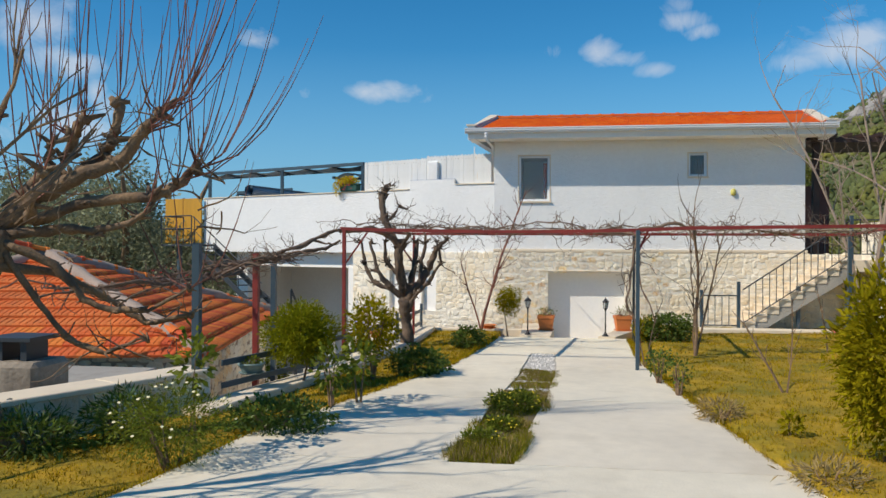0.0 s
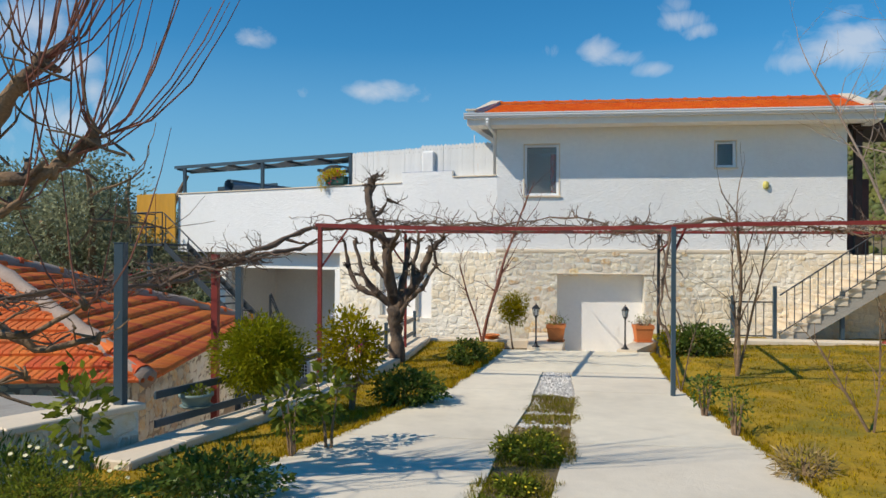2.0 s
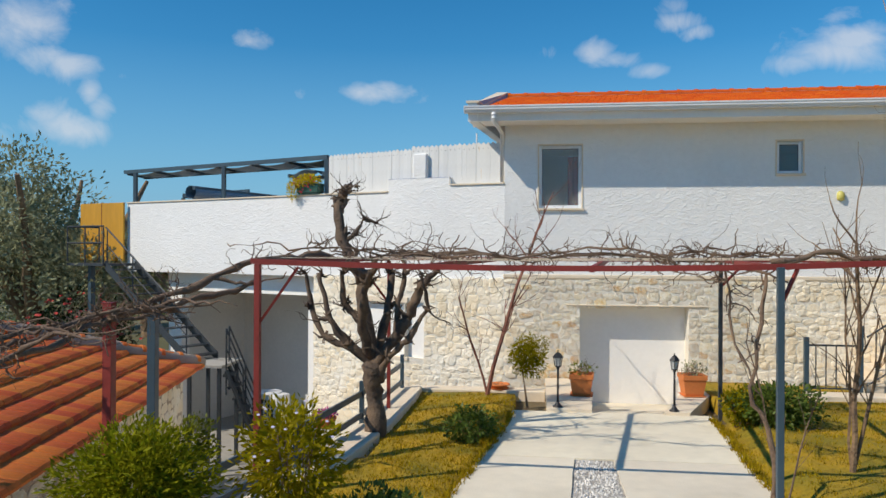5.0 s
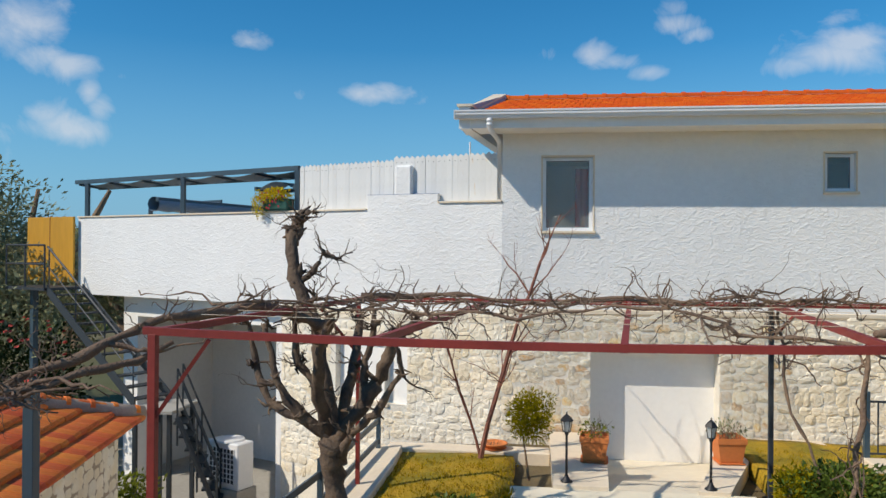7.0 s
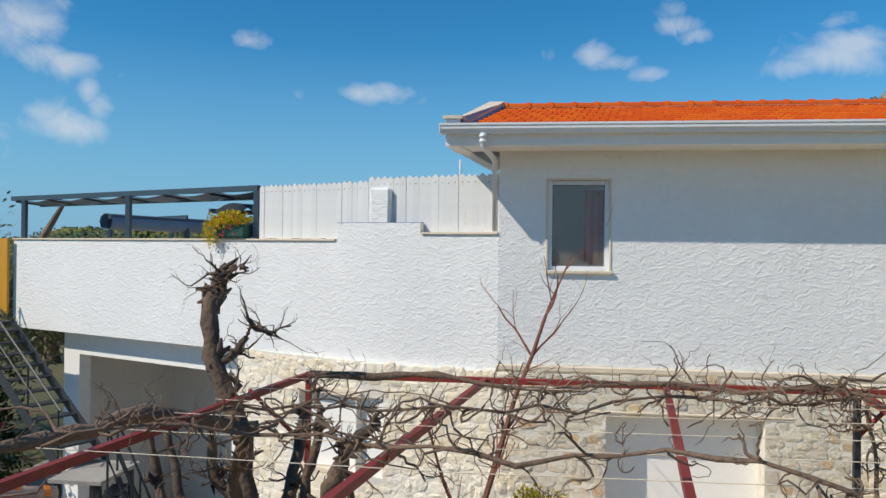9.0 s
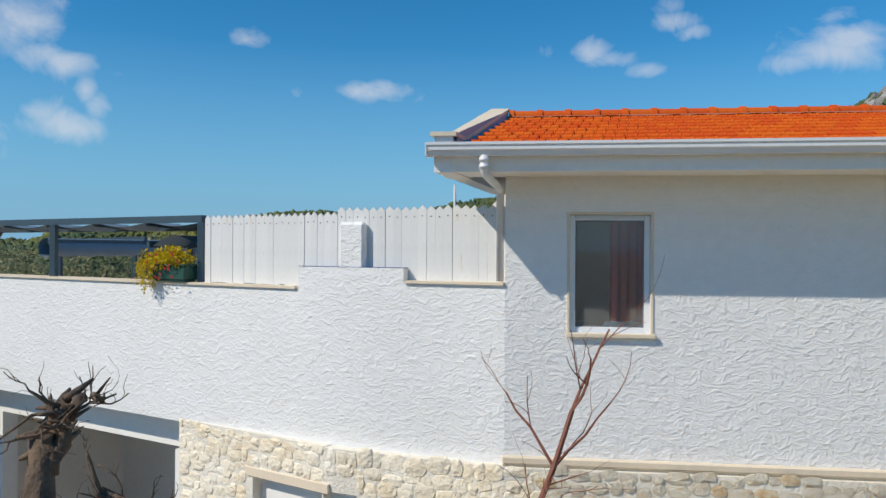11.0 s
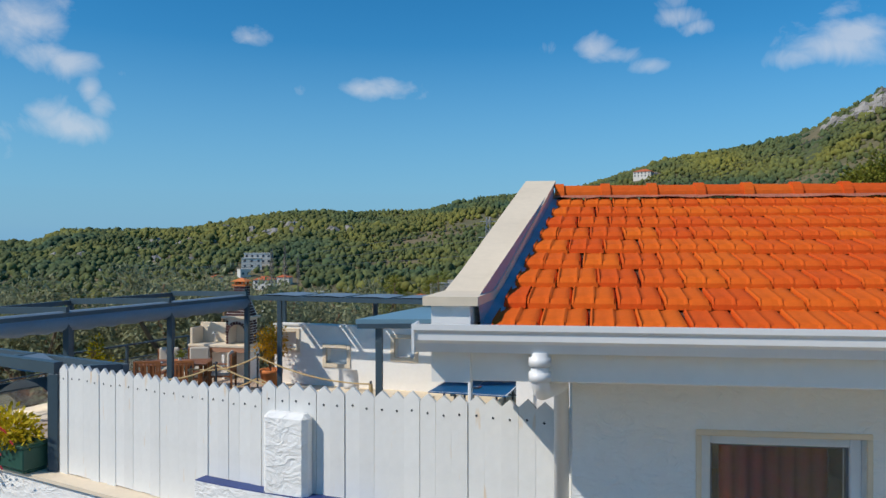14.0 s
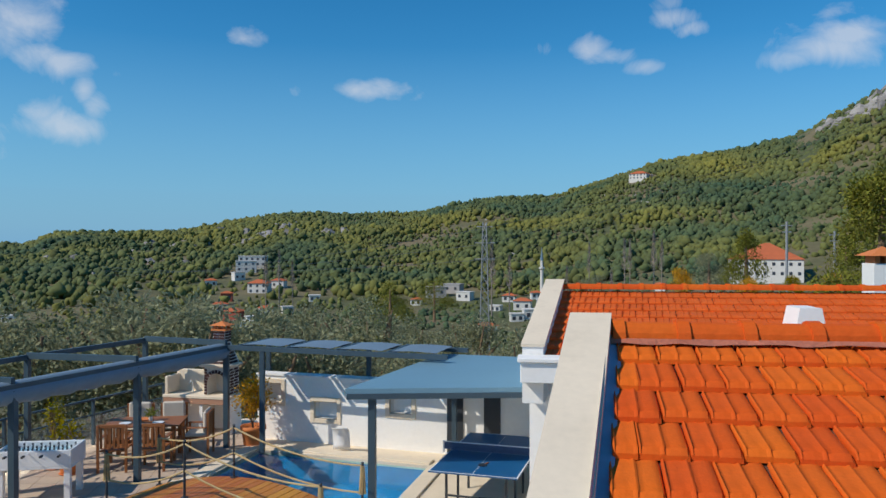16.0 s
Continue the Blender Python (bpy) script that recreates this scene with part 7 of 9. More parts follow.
# green window box on the wall
wb = thing("flower_box", mCB @ pose(sx(-5.78), 0.06, 3.732), "dark green planter box with trailing yellow-green flowers", "planter")
part("box", boxes(((-0.30, -0.14, 0.03), (0.30, 0.09, 0.2)), ((-0.32, -0.16, 0.2), (0.32, 0.11, 0.225)), ((-0.28, -0.12, 0), (0.28, 0.07, 0.03)), bevel=0.008), mat("dark_green_plastic", (0.02, 0.09, 0.065), 0.5, 0.15), wb)
rng = random.Random(6)
bm = bmesh.new()
leaf_cloud(bm, (-0.05, -0.06, 0.30), (0.42, 0.22, 0.15), 1500, 0.055, rng, 0.2, 0.3, 2)
leaf_cloud(bm, (-0.36, -0.18, 0.14), (0.16, 0.12, 0.26), 700, 0.045, rng, 0.2, 0.3, 3)
lv = part("foliage", bm, mat("yellow_foliage", (0.66, 0.50, 0.012), 0.7, 0.2, 6, island=0.3, leaf=0.35), wb)
bm = bmesh.new()
for i in range(16):
    p = Vector((rng.uniform(-0.38, 0.25), -0.24 + rng.uniform(-0.02, 0.05), rng.uniform(0.02, 0.4)))
    bm.faces.new([bm.verts.new(p + Vector((0.022 * math.cos(a), -0.01 * math.sin(a), 0.022 * math.sin(a)))) for a in [k * math.tau / 6 for k in range(6)]])
part("blossom", bm, mat("red_petal", (0.6, 0.03, 0.06), 0.6, 0.1), lv)


# table tennis table
tt = thing("table_tennis_table", pose(-2.66, 34.72, TERR - 0.03, 0, 0, -10.0), "blue table tennis table with white lines on folding legs", "table")
M_TT = mat("blue_table_top", (0.008, 0.085, 0.23), 0.35, 0.06, 4)
top = part("tabletop", boxes(((-0.73, -1.31, 0.74), (0.73, 1.31, 0.765)), bevel=0.003), M_TT, tt)
part("lines", boxes(((-0.73, -1.31, 0.7655), (-0.71, 1.31, 0.7675)), ((0.71, -1.31, 0.7655), (0.73, 1.31, 0.7675)), ((-0.71, -1.31, 0.7655), (0.71, -1.29, 0.7675)), ((-0.71, 1.29, 0.7655), (0.71, 1.31, 0.7675)), ((-0.003, -1.29, 0.7655), (0.003, 1.29, 0.767))), M_PVC, top, "white painted lines")
part("net", boxes(((-0.85, -0.004, 0.775), (0.85, 0.004, 0.90))), mat("net_mesh", (0.08, 0.12, 0.22), 0.8, 0.2), tt)
part("net_tape", boxes(((-0.87, -0.008, 0.90), (0.87, 0.008, 0.918))), M_PVC, tt)
for x in (-0.86, 0.86):
    part("net_post", boxes(((x - 0.012, -0.012, 0.72), (x + 0.012, 0.012, 0.92))), M_PVC, tt)
for x in (-0.5, 0.5):
    for y in (-1.05, -0.35, 0.35, 1.05):
        part("leg", boxes(((x - 0.018, y - 0.018, 0), (x + 0.018, y + 0.018, 0.74))), M_DARK, tt)
for y in (-1.05, 1.05):
    part("cross_bar", boxes(((-0.48, y - 0.012, 0.3), (0.48, y + 0.012, 0.33))), M_DARK, tt)
bt = thing("table_tennis_bat", pose(-2.75, 33.95, TERR + 0.738, 0, 0, 60), "small red and black table tennis bat on the table", "bat")
part("blade", lathe(bmesh.new(), [(0.01, 0), (0.075, 0.002), (0.075, 0.012), (0.01, 0.014)], 18), M_BLACK, bt)
part("handle", boxes(((0.07, -0.013, 0.0), (0.17, 0.013, 0.018)), bevel=0.004), M_WOOD, bt)

# table football
fo = thing("football_table", pose(-10.45, 33.75, TERR, 0, 0, 14), "white table football game with pale blue field", "game table")
part("cabinet", boxes(((-0.62, -0.36, 0.55), (0.62, 0.36, 0.585)), ((-0.62, -0.36, 0.585), (-0.58, 0.36, 0.87)), ((0.58, -0.36, 0.585), (0.62, 0.36, 0.87)), ((-0.58, -0.36, 0.585), (0.58, -0.32, 0.87)), ((-0.58, 0.32, 0.585), (0.58, 0.36, 0.87)), bevel=0.006), M_PVC, fo)
part("field", boxes(((-0.578, -0.318, 0.74), (0.578, 0.318, 0.76))), mat("pale_blue_field", (0.40, 0.66, 0.76), 0.4, 0.06), fo)
for i in range(8):
    x = -0.5 + i * 0.143
    bm = bmesh.new()
    tube(bm, [(x, -0.55 if i % 2 else -0.40, 0.83), (x, 0.40 if i % 2 else 0.55, 0.83)], 0.008, 6)
    rd_ = part("rod", bm, M_PVC, fo)
    part("grip", boxes(((x - 0.016, -0.62 if i % 2 else 0.55, 0.815), (x + 0.016, -0.52 if i % 2 else 0.65, 0.845))), M_BLACK, rd_)
    part("player", boxes(*[((x - 0.012, y - 0.015, 0.77), (x + 0.012, y + 0.015, 0.87)) for y in (-0.2, 0.0, 0.2)]), M_DARK, rd_)
for x in (-0.54, 0.54):
    for y in (-0.28, 0.28):
        part("leg", boxes(((x - 0.05, y - 0.05, 0), (x + 0.05, y + 0.05, 0.55)), bevel=0.006), M_PVC, fo)

# dining set
TA = 14.0
tb = thing("dining_table", pose(-9.85, 36.2, TERR, 0, 0, TA), "reddish hardwood garden table laid for a meal", "table")
for i in range(6):
    part("tabletop_slat", boxes(((-0.75, -0.43 + i * 0.145, 0.72), (0.75, -0.43 + i * 0.145 + 0.138, 0.75)), bevel=0.004), M_WOOD, tb)
for x in (-0.62, 0.62):
    bm = boxes(((x - 0.04, -0.33, 0), (x + 0.04, -0.25, 0.719)), ((x - 0.04, 0.25, 0), (x + 0.04, 0.33, 0.719)), ((x - 0.035, -0.25, 0.3), (x + 0.035, 0.25, 0.38)))
    part("trestle", bm, M_WOOD, tb)
part("stretcher", boxes(((-0.58, -0.04, 0.31), (0.58, 0.04, 0.37))), M_WOOD, tb)


def chair(m, cushioned):
    c = thing("dining_chair", m, "cushioned hardwood garden armchair with pale cushions" if cushioned else "slatted reddish hardwood garden armchair", "chair", "chairs round the table")
    for x in (-0.26, 0.26):
        for y, h in ((-0.24, 0.62), (0.24, 0.92)):
            part("leg", boxes(((x - 0.022, y - 0.022, 0), (x + 0.022, y + 0.022, h))), M_WOOD, c)
        part("armrest", boxes(((x - 0.035, -0.28, 0.621), (x + 0.035, 0.215, 0.645)), bevel=0.004), M_WOOD, c)
    part("seat", boxes(((-0.235, -0.26, 0.40), (0.235, 0.22, 0.43)), bevel=0.004), M_WOOD, c)
    for i in range(6):
        x = -0.2 + i * 0.08
        part("back_slat", boxes(((x - 0.022, 0.225, 0.47), (x + 0.022, 0.245, 0.86))), M_WOOD, c)
    part("back_rail", boxes(((-0.235, 0.218, 0.861), (0.235, 0.252, 0.93)), bevel=0.006), M_WOOD, c)
    if cushioned:
        part("cushion", boxes(((-0.23, -0.25, 0.431), (0.23, 0.2, 0.5)), ((-0.23, 0.13, 0.5), (0.23, 0.215, 0.96)), bevel=0.03), mat("beige_cushion", (0.62, 0.56, 0.47), 0.9, 0.06), c, "pale beige cushion")
    return c


tm = pose(-9.85, 36.2, TERR, 0, 0, TA)
ch = chair(tm @ pose(-0.36, -0.78, 0, 0, 0, 180), False)
copy_thing(ch, tm @ pose(0.36, -0.78, 0, 0, 0, 176))
ch = chair(tm @ pose(-0.36, 0.78, 0, 0, 0, 0), True)
copy_thing(ch, tm @ pose(0.36, 0.78, 0, 0, 0, 4))
ch2 = chair(tm @ pose(1.05, 0.05, 0, 0, 0, -92), True)
for i, (x, y, r, nm, mt, lb) in enumerate(((-0.35, -0.2, 0.12, "plate", M_PVC, "white plate on the table"), (0.3, -0.2, 0.12, "plate", M_PVC, "white plate on the table"), (-0.05, 0.15, 0.15, "serving_dish", M_TERRA, "round dish of food on the table"))):
    t_ = thing(nm, tm @ pose(x, y, 0.751), lb, "tableware")
    part("dish", lathe(bmesh.new(), [(r * 0.5, 0), (r * 0.9, 0.012), (r, 0.02), (r * 0.9, 0.017), (0.01, 0.01)], 18), mt, t_, smooth=True)
t_ = thing("flower_vase", tm @ pose(0.1, 0.0, 0.751), "small vase with green and white flowers on the table", "vase")
part("vase", lathe(bmesh.new(), [(0.03, 0), (0.045, 0.05), (0.03, 0.11), (0.035, 0.12)], 12), M_PVC, t_, smooth=True)
bm = bmesh.new()
leaf_cloud(bm, (0, 0, 0.18), (0.12, 0.12, 0.09), 200, 0.05, random.Random(5), 0.2, 0.3, 4)
part("blossom", bm, M_LEAF, t_)

# brick barbecue
bb = thing("brick_barbecue", pose(-9.5, 38.55, TERR + 0.09, 0, 0, -6), "brick garden barbecue with arched hearth and worktop", "barbecue")
part("base", boxes(((-1.0, -0.3, -0.12), (-0.92, 0.3, 0.72)), ((-0.12, -0.3, -0.12), (-0.04, 0.3, 0.72)), ((0.55, -0.3, -0.12), (0.63, 0.3, 0.72)), ((-0.92, 0.24, -0.12), (0.55, 0.3, 0.72))), M_SMOOTH, bb, "white rendered base")
part("worktop", boxes(((-1.05, -0.36, 0.721), (0.68, 0.32, 0.79)), bevel=0.01), M_CREAM, bb)
part("apron", boxes(((-1.03, -0.345, 0.60), (0.66, -0.305, 0.719))), mat("salmon_render", (0.45, 0.24, 0.15), 0.85, 0.1), bb)
part("splashback", boxes(((-1.02, 0.2, 0.791), (-0.12, 0.3, 1.3)), ((-1.02, -0.3, 0.791), (-0.94, 0.2, 1.2)), bevel=0.01), M_CREAM, bb)
bm = bmesh.new()
tube(bm, [(-0.55, 0.12, 0.79), (-0.55, 0.12, 1.0), (-0.55, 0.05, 1.06), (-0.55, -0.02, 1.02)], 0.012, 8)
part("tap", bm, M_PVC, bb)
M_BRICK = mat("dark_brick", (0.085, 0.035, 0.03), 0.85, 0.2, 14, 0.3, 50, rnd=0.3)
M_BJ = mat("white_joint", (0.74, 0.70, 0.64), 0.9, 0.1, 12)
bm = boxes(((-0.05, -0.2, 0.791), (0.02, 0.28, 1.45)), ((0.5, -0.2, 0.791), (0.57, 0.28, 1.45)), ((0.02, 0.22, 0.791), (0.5, 0.28, 1.45)), ((0.021, -0.2, 1.30), (0.499, 0.22, 1.45)))
n = 10
for k in range(n):
    a0, a1 = math.pi * k / n, math.pi * (k + 1) / n
    x0, x1 = 0.26 + 0.24 * math.cos(a0), 0.26 + 0.24 * math.cos(a1)
    z0 = 1.06 + 0.24 * math.sin((a0 + a1) / 2)
    box(bm, (min(x0, x1), -0.2, z0), (max(x0, x1), 0.0, 1.299))
body = part("hearth", bm, M_BJ, bb, "pale jointed brick hearth with arch")
part("shelf", boxes(((-0.14, -0.3, 1.451), (0.66, 0.33, 1.51)), bevel=0.01), M_CREAM, bb)
bm = bmesh.new()
prism(bm, [(-0.06, -0.2), (0.58, -0.2), (0.58, 0.28), (-0.06, 0.28)], 1.511, 1.52)
lo = [bm.verts.new(p) for p in ((-0.06, -0.2, 1.521), (0.58, -0.2, 1.521), (0.58, 0.28, 1.521), (-0.06, 0.28, 1.521))]
hi = [bm.verts.new(p) for p in ((0.11, -0.08, 2.0), (0.41, -0.08, 2.0), (0.41, 0.2, 2.0), (0.11, 0.2, 2.0))]
for i in range(4):
    j = (i + 1) % 4
    bm.faces.new((lo[i], lo[j], hi[j], hi[i]))
box(bm, (0.11, -0.08, 2.0), (0.41, 0.2, 2.28))
stack = part("chimney_stack", bm, M_BJ, bb, "jointed brick chimney stack")
brick = bpy.data.meshes.new("brick")
bm = bmesh.new()
box(bm, (-0.5, -0.5, -0.5), (0.5, 0.5, 0.5))
bm.to_mesh(brick)
bm.free()
brick.materials.append(M_BRICK)
def brick_at(x, y, z, sx_, sy_, sz_, par):
    piece("brick", brick, Matrix.LocRotScale((x, y, z), None, (sx_, sy_, sz_)), par)
for k in range(9):
    z = 0.83 + k * 0.068
    for x in (-0.015, 0.535):
        brick_at(x, -0.205, z, 0.064, 0.02, 0.05, body)
    for j in range(2):
        brick_at(0.572, -0.08 + j * 0.22 + (k % 2) * 0.05, z, 0.012, 0.18, 0.05, body)
for k in range(11):
    a = math.pi * (k + 0.5) / 11
    piece("brick", brick, Matrix.LocRotScale((0.26 + 0.28 * math.cos(a), -0.205, 1.06 + 0.28 * math.sin(a)), Euler((0, -a, 0)), (0.08, 0.02, 0.058)), body)
for k in range(7):
    z = 1.55 + k * 0.068
    f = (z - 1.521) / 0.479
    x0, x1, y0 = -0.06 + 0.17 * f, 0.58 - 0.17 * f, -0.2 + 0.12 * f
    n = 3
    for j in range(n):
        w_ = (x1 - x0) / n
        brick_at(x0 + w_ * (j + 0.5) + (k % 2) * 0.02 - 0.01, y0, z, w_ - 0.014, 0.03, 0.052, stack)
    brick_at(x1, 0.04, z, 0.03, 0.36 - 0.2 * f, 0.052, stack)
for k in range(4):
    z = 2.04 + k * 0.066
    for j in range(2):
        brick_at(0.185 + j * 0.15, -0.082, z, 0.135, 0.02, 0.05, stack)
        brick_at(0.412, -0.01 + j * 0.14, z, 0.02, 0.125, 0.05, stack)
part("chimney_cap", boxes(((0.07, -0.12, 2.281), (0.45, 0.24, 2.32)), ((0.12, -0.07, 2.321), (0.17, -0.02, 2.40)), ((0.35, -0.07, 2.321), (0.40, -0.02, 2.40)), ((0.12, 0.14, 2.321), (0.17, 0.19, 2.40)), ((0.35, 0.14, 2.321), (0.40, 0.19, 2.40))), M_TERRA, stack, "terracotta chimney cap")
bm = bmesh.new()
lo = [bm.verts.new(p) for p in ((0.04, -0.15, 2.401), (0.48, -0.15, 2.401), (0.48, 0.27, 2.401), (0.04, 0.27, 2.401))]
apex = bm.verts.new((0.26, 0.06, 2.50))
bm.faces.new(lo[::-1])
for i in range(4):
    bm.faces.new((lo[i], lo[(i + 1) % 4], apex))
part("cap_roof", bm, M_TERRA, stack)

# rope barrier round the pool
rb_ = thing("rope_barrier", (0, 0, 0), "slim dark posts with natural rope along the footbridge", "barrier")
M_ROPE = mat("natural_rope", (0.58, 0.42, 0.20), 0.9, 0.2, 30, 0.6, 90)
for side in (-0.57, 0.57):
    PP = []
    for f in (0.02, 0.40, 0.97):
        q = mBR @ Vector((f * LBR, side, TERR + 0.062 + rise(f * LBR)))
        PP.append(q)
        bm = lathe(bmesh.new(), [(0.06, 0), (0.06, 0.012), (0.02, 0.02), (0.02, 0.86), (0.026, 0.88), (0.01, 0.9)], 10, q)
        part("post", bm, M_DARK, rb_)
    for a, b in zip(PP, PP[1:]):
        for h in (0.84, 0.42):
            bm = bmesh.new()
            tube(bm, [a.lerp(b, f) + Vector((0, 0, h - 0.5 * f * (1 - f))) for f in [k / 12 for k in range(13)]], 0.016, 6)
            part("rope", bm, M_ROPE, rb_, "natural fibre rope")
    for q in (PP[0], PP[2]):
        bm = bmesh.new()
        for k in range(9):
            a = k * math.tau / 9
            tube(bm, [(q.x + 0.025 * math.cos(a), q.y + 0.025 * math.sin(a), q.z + 0.84), (q.x + 0.05 * math.cos(a), q.y + 0.05 * math.sin(a), q.z + 0.40)], 0.010, 4)
        part("rope_tassel", bm, M_ROPE, rb_)

# terrace edge railing with glass
tr = thing("glass_railing", (0, 0, 0), "blue-grey steel terrace railing with clear panes", "railing")
RL = [(-10.9, 39.0), (-11.5, 37.0), (-12.1, 35.0), (-12.7, 33.0), (-13.2, 31.0)]
for p in RL:
    post(p[0], p[1], 1.9, 3.1, 0.03, M_STEEL, tr)
for p, q in zip(RL, RL[1:]):
    beam((*p, 3.08), (*q, 3.08), 0.05, 0.04, M_STEEL, tr, "handrail")
    beam((*p, 2.75), (*q, 2.75), 0.03, 0.025, M_STEEL, tr, "mid_rail")
    g_ = part("pane", boxes(((0.06, -0.004, 2.15), (length(p, q) - 0.06, 0.004, 2.72), frame_of(p, q))), M_GLASS, tr)
    g_.visible_shadow = False

# terrace plants
def potted(at, r, h, ph, pr, n, leaf, label, seed, size=0.07):
    t = flower_pot(at, r, h, label, seed, leaf, M_TERRA, 0.1, "potted_plant", 0)
    rng = random.Random(seed)
    for _ in range(5):
        part("stem", tube(bmesh.new(), wobble((0, 0, h * 0.8), (rng.uniform(-1, 1) * pr * 0.5, rng.uniform(-1, 1) * pr * 0.5, h + ph * 0.7), 5, 0.03, rng), 0.01, 5), M_BARK, t)
    bm = bmesh.new()
    leaf_cloud(bm, (0, 0, h + ph * 0.58), (pr, pr, ph * 0.48), n, size, rng, 0.15, 0.45, seed)
    part("crown", bm, leaf, t)
    return t


M_GOLD = mat("orange_gold_leaf", (0.70, 0.38, 0.012), 0.65, 0.2, 6, island=0.3, leaf=0.35)
potted((-8.05, 37.5, TERR - 0.03), 0.28, 0.44, 1.1, 0.42, 1900, M_GOLD, "round terracotta pot with a golden-leaved shrub", 71)
potted((-11.25, 35.3, TERR), 0.2, 0.3, 1.15, 0.2, 420, M_LEAF_Y, "terracotta pot with a slim yellow-green shrub by the railing", 72)
potted((-10.75, 35.0, TERR), 0.2, 0.3, 0.75, 0.28, 420, M_LEAF_Y, "terracotta pot with a spreading yellow-green plant", 73)
potted((-11.0, 28.9, TERR - 0.03), 0.2, 0.3, 1.1, 0.25, 300, M_LEAF_Y, "terracotta pot with long-leaved plant on the terrace", 74, 0.16)
# white pool spout and blue round chair
sp_ = thing("pool_spout", (-6.0, 37.15, TERR + 0.012), "curved white pool waterfall spout", "spout")
bm = bmesh.new()
ra, rb = [], []
for k in range(9):
    a = math.pi * 0.62 * k / 8
    p = (0.02, -0.28 * math.sin(a) * 0.9 + 0.1, 0.42 * (1 - math.cos(a)) * 0.75)
    p = (0.0, 0.12 - 0.26 * (k / 8) ** 2, 0.5 * math.sin(math.pi * 0.5 * k / 8))
    ra.append((bm.verts.new((-0.18, p[1], p[2])), bm.verts.new((0.18, p[1], p[2])), bm.verts.new((0.18, p[1] + 0.05, p[2] - 0.002)), bm.verts.new((-0.18, p[1] + 0.05, p[2] - 0.002))))
for u, v in zip(ra, ra[1:]):
    for i in range(4):
        j = (i + 1) % 4
        bm.faces.new((u[i], u[j], v[j], v[i]))
bm.faces.new(ra[0][::-1])
bm.faces.new(ra[-1])
part("spout", bm, M_PVC, sp_, smooth=True)
pc = thing("round_chair", pose(-1.75, 27.2, TERR - 0.03, 0, 0, 20), "round wicker chair with a turquoise cushion", "chair")
part("shell", lathe(bmesh.new(), [(0.28, 0), (0.3, 0.04), (0.34, 0.2), (0.48, 0.42), (0.52, 0.46), (0.48, 0.45), (0.3, 0.24), (0.02, 0.2)], 24), M_VINE, pc, smooth=True)
part("cushion", lathe(bmesh.new(), [(0.02, 0.21), (0.3, 0.25), (0.46, 0.44), (0.44, 0.5), (0.25, 0.36), (0.02, 0.33)], 24), mat("turquoise_cloth", (0.02, 0.38, 0.52), 0.85, 0.15, 8), pc, "turquoise cushion", smooth=True)

# ---------- carport and yard ----------
ss = thing("steel_stairs", (0, 0, 0), "dark blue-grey steel stairs up to the terrace", "stairs")
T0, T1 = Vector((-10.75, 26.35, 2.12)), Vector((-7.95, 24.85, 0.14))
sd = (T1 - T0)
fl = Vector((sd.x, sd.y, 0)).normalized()
sn = Vector((-fl.y, fl.x, 0))
for o in (-0.38, 0.38):
    bm = bmesh.new()
    q = [T0 + sn * o, T1 + sn * o]
    for dz in (0.0,):
        v = [bm.verts.new(p + Vector((0, 0, z)) + sn * t) for p in q for z in (-0.1, 0.1) for t in (-0.015, 0.015)]
        for f in ((0, 1, 3, 2), (4, 6, 7, 5), (0, 4, 5, 1), (2, 3, 7, 6), (0, 2, 6, 4), (1, 5, 7, 3)):
            bm.faces.new([v[i] for i in f])
    part("stringer", bm, M_DARK, ss)
    if o > 0:
        continue
    bm = bmesh.new()
    tube(bm, [T0 + sn * o + Vector((0, 0, 0.9)), T1 + sn * o + Vector((0, 0, 0.9))], 0.02, 6)
    tube(bm, [T0 + sn * o + Vector((0, 0, 0.5)), T1 + sn * o + Vector((0, 0, 0.5))], 0.012, 6)
    for f in (0.02, 0.35, 0.68, 0.98):
        p = T0 + sd * f + sn * o
        tube(bm, [p, p + Vector((0, 0, 0.9))], 0.015, 5)
    part("handrail", bm, M_DARK, ss)
for i in range(11):
    p = T0 + sd * ((i + 0.6) / 11)
    m = Matrix.Translation(p) @ pose(0, 0, 0, 0, 0, math.degrees(math.atan2(fl.y, fl.x)))
    part("tread", boxes(((-0.11, -0.36, -0.015), (0.11, 0.36, 0.015), m)), M_DARK, ss)
part("landing", boxes(((-8.05, 24.1, 0.06), (-7.2, 25.2, 0.12)), bevel=0.004), M_CONC_D, ss, "grey landing slab")
for x, y in ((-7.95, 24.2), (-7.3, 24.2), (-7.95, 25.1), (-7.3, 25.1)):
    part("landing_post", boxes(((x - 0.035, y - 0.035, LOW), (x + 0.035, y + 0.035, 0.06))), M_DARK, ss)
m = frame_of((-11.9, 26.85), (-10.75, 26.35))
part("platform", boxes(((-0.2, -0.45, 2.1), (1.2, 0.45, 2.16), m)), M_DARK, ss)
bm = bmesh.new()
for a, b in (((-0.2, -0.43), (1.2, -0.43)), ((-0.2, -0.43), (-0.2, 0.43))):
    for z in (2.65, 3.05):
        part("platform_rail", tube(bmesh.new(), [m @ Vector((*a, z)), m @ Vector((*b, z))], 0.02, 6), M_DARK, ss)
for a in ((-0.2, -0.43), (0.5, -0.43), (1.2, -0.43), (-0.2, 0.43)):
    part("platform_post", tube(bmesh.new(), [m @ Vector((*a, 2.1)), m @ Vector((*a, 3.05))], 0.02, 6), M_DARK, ss)
bm.free()
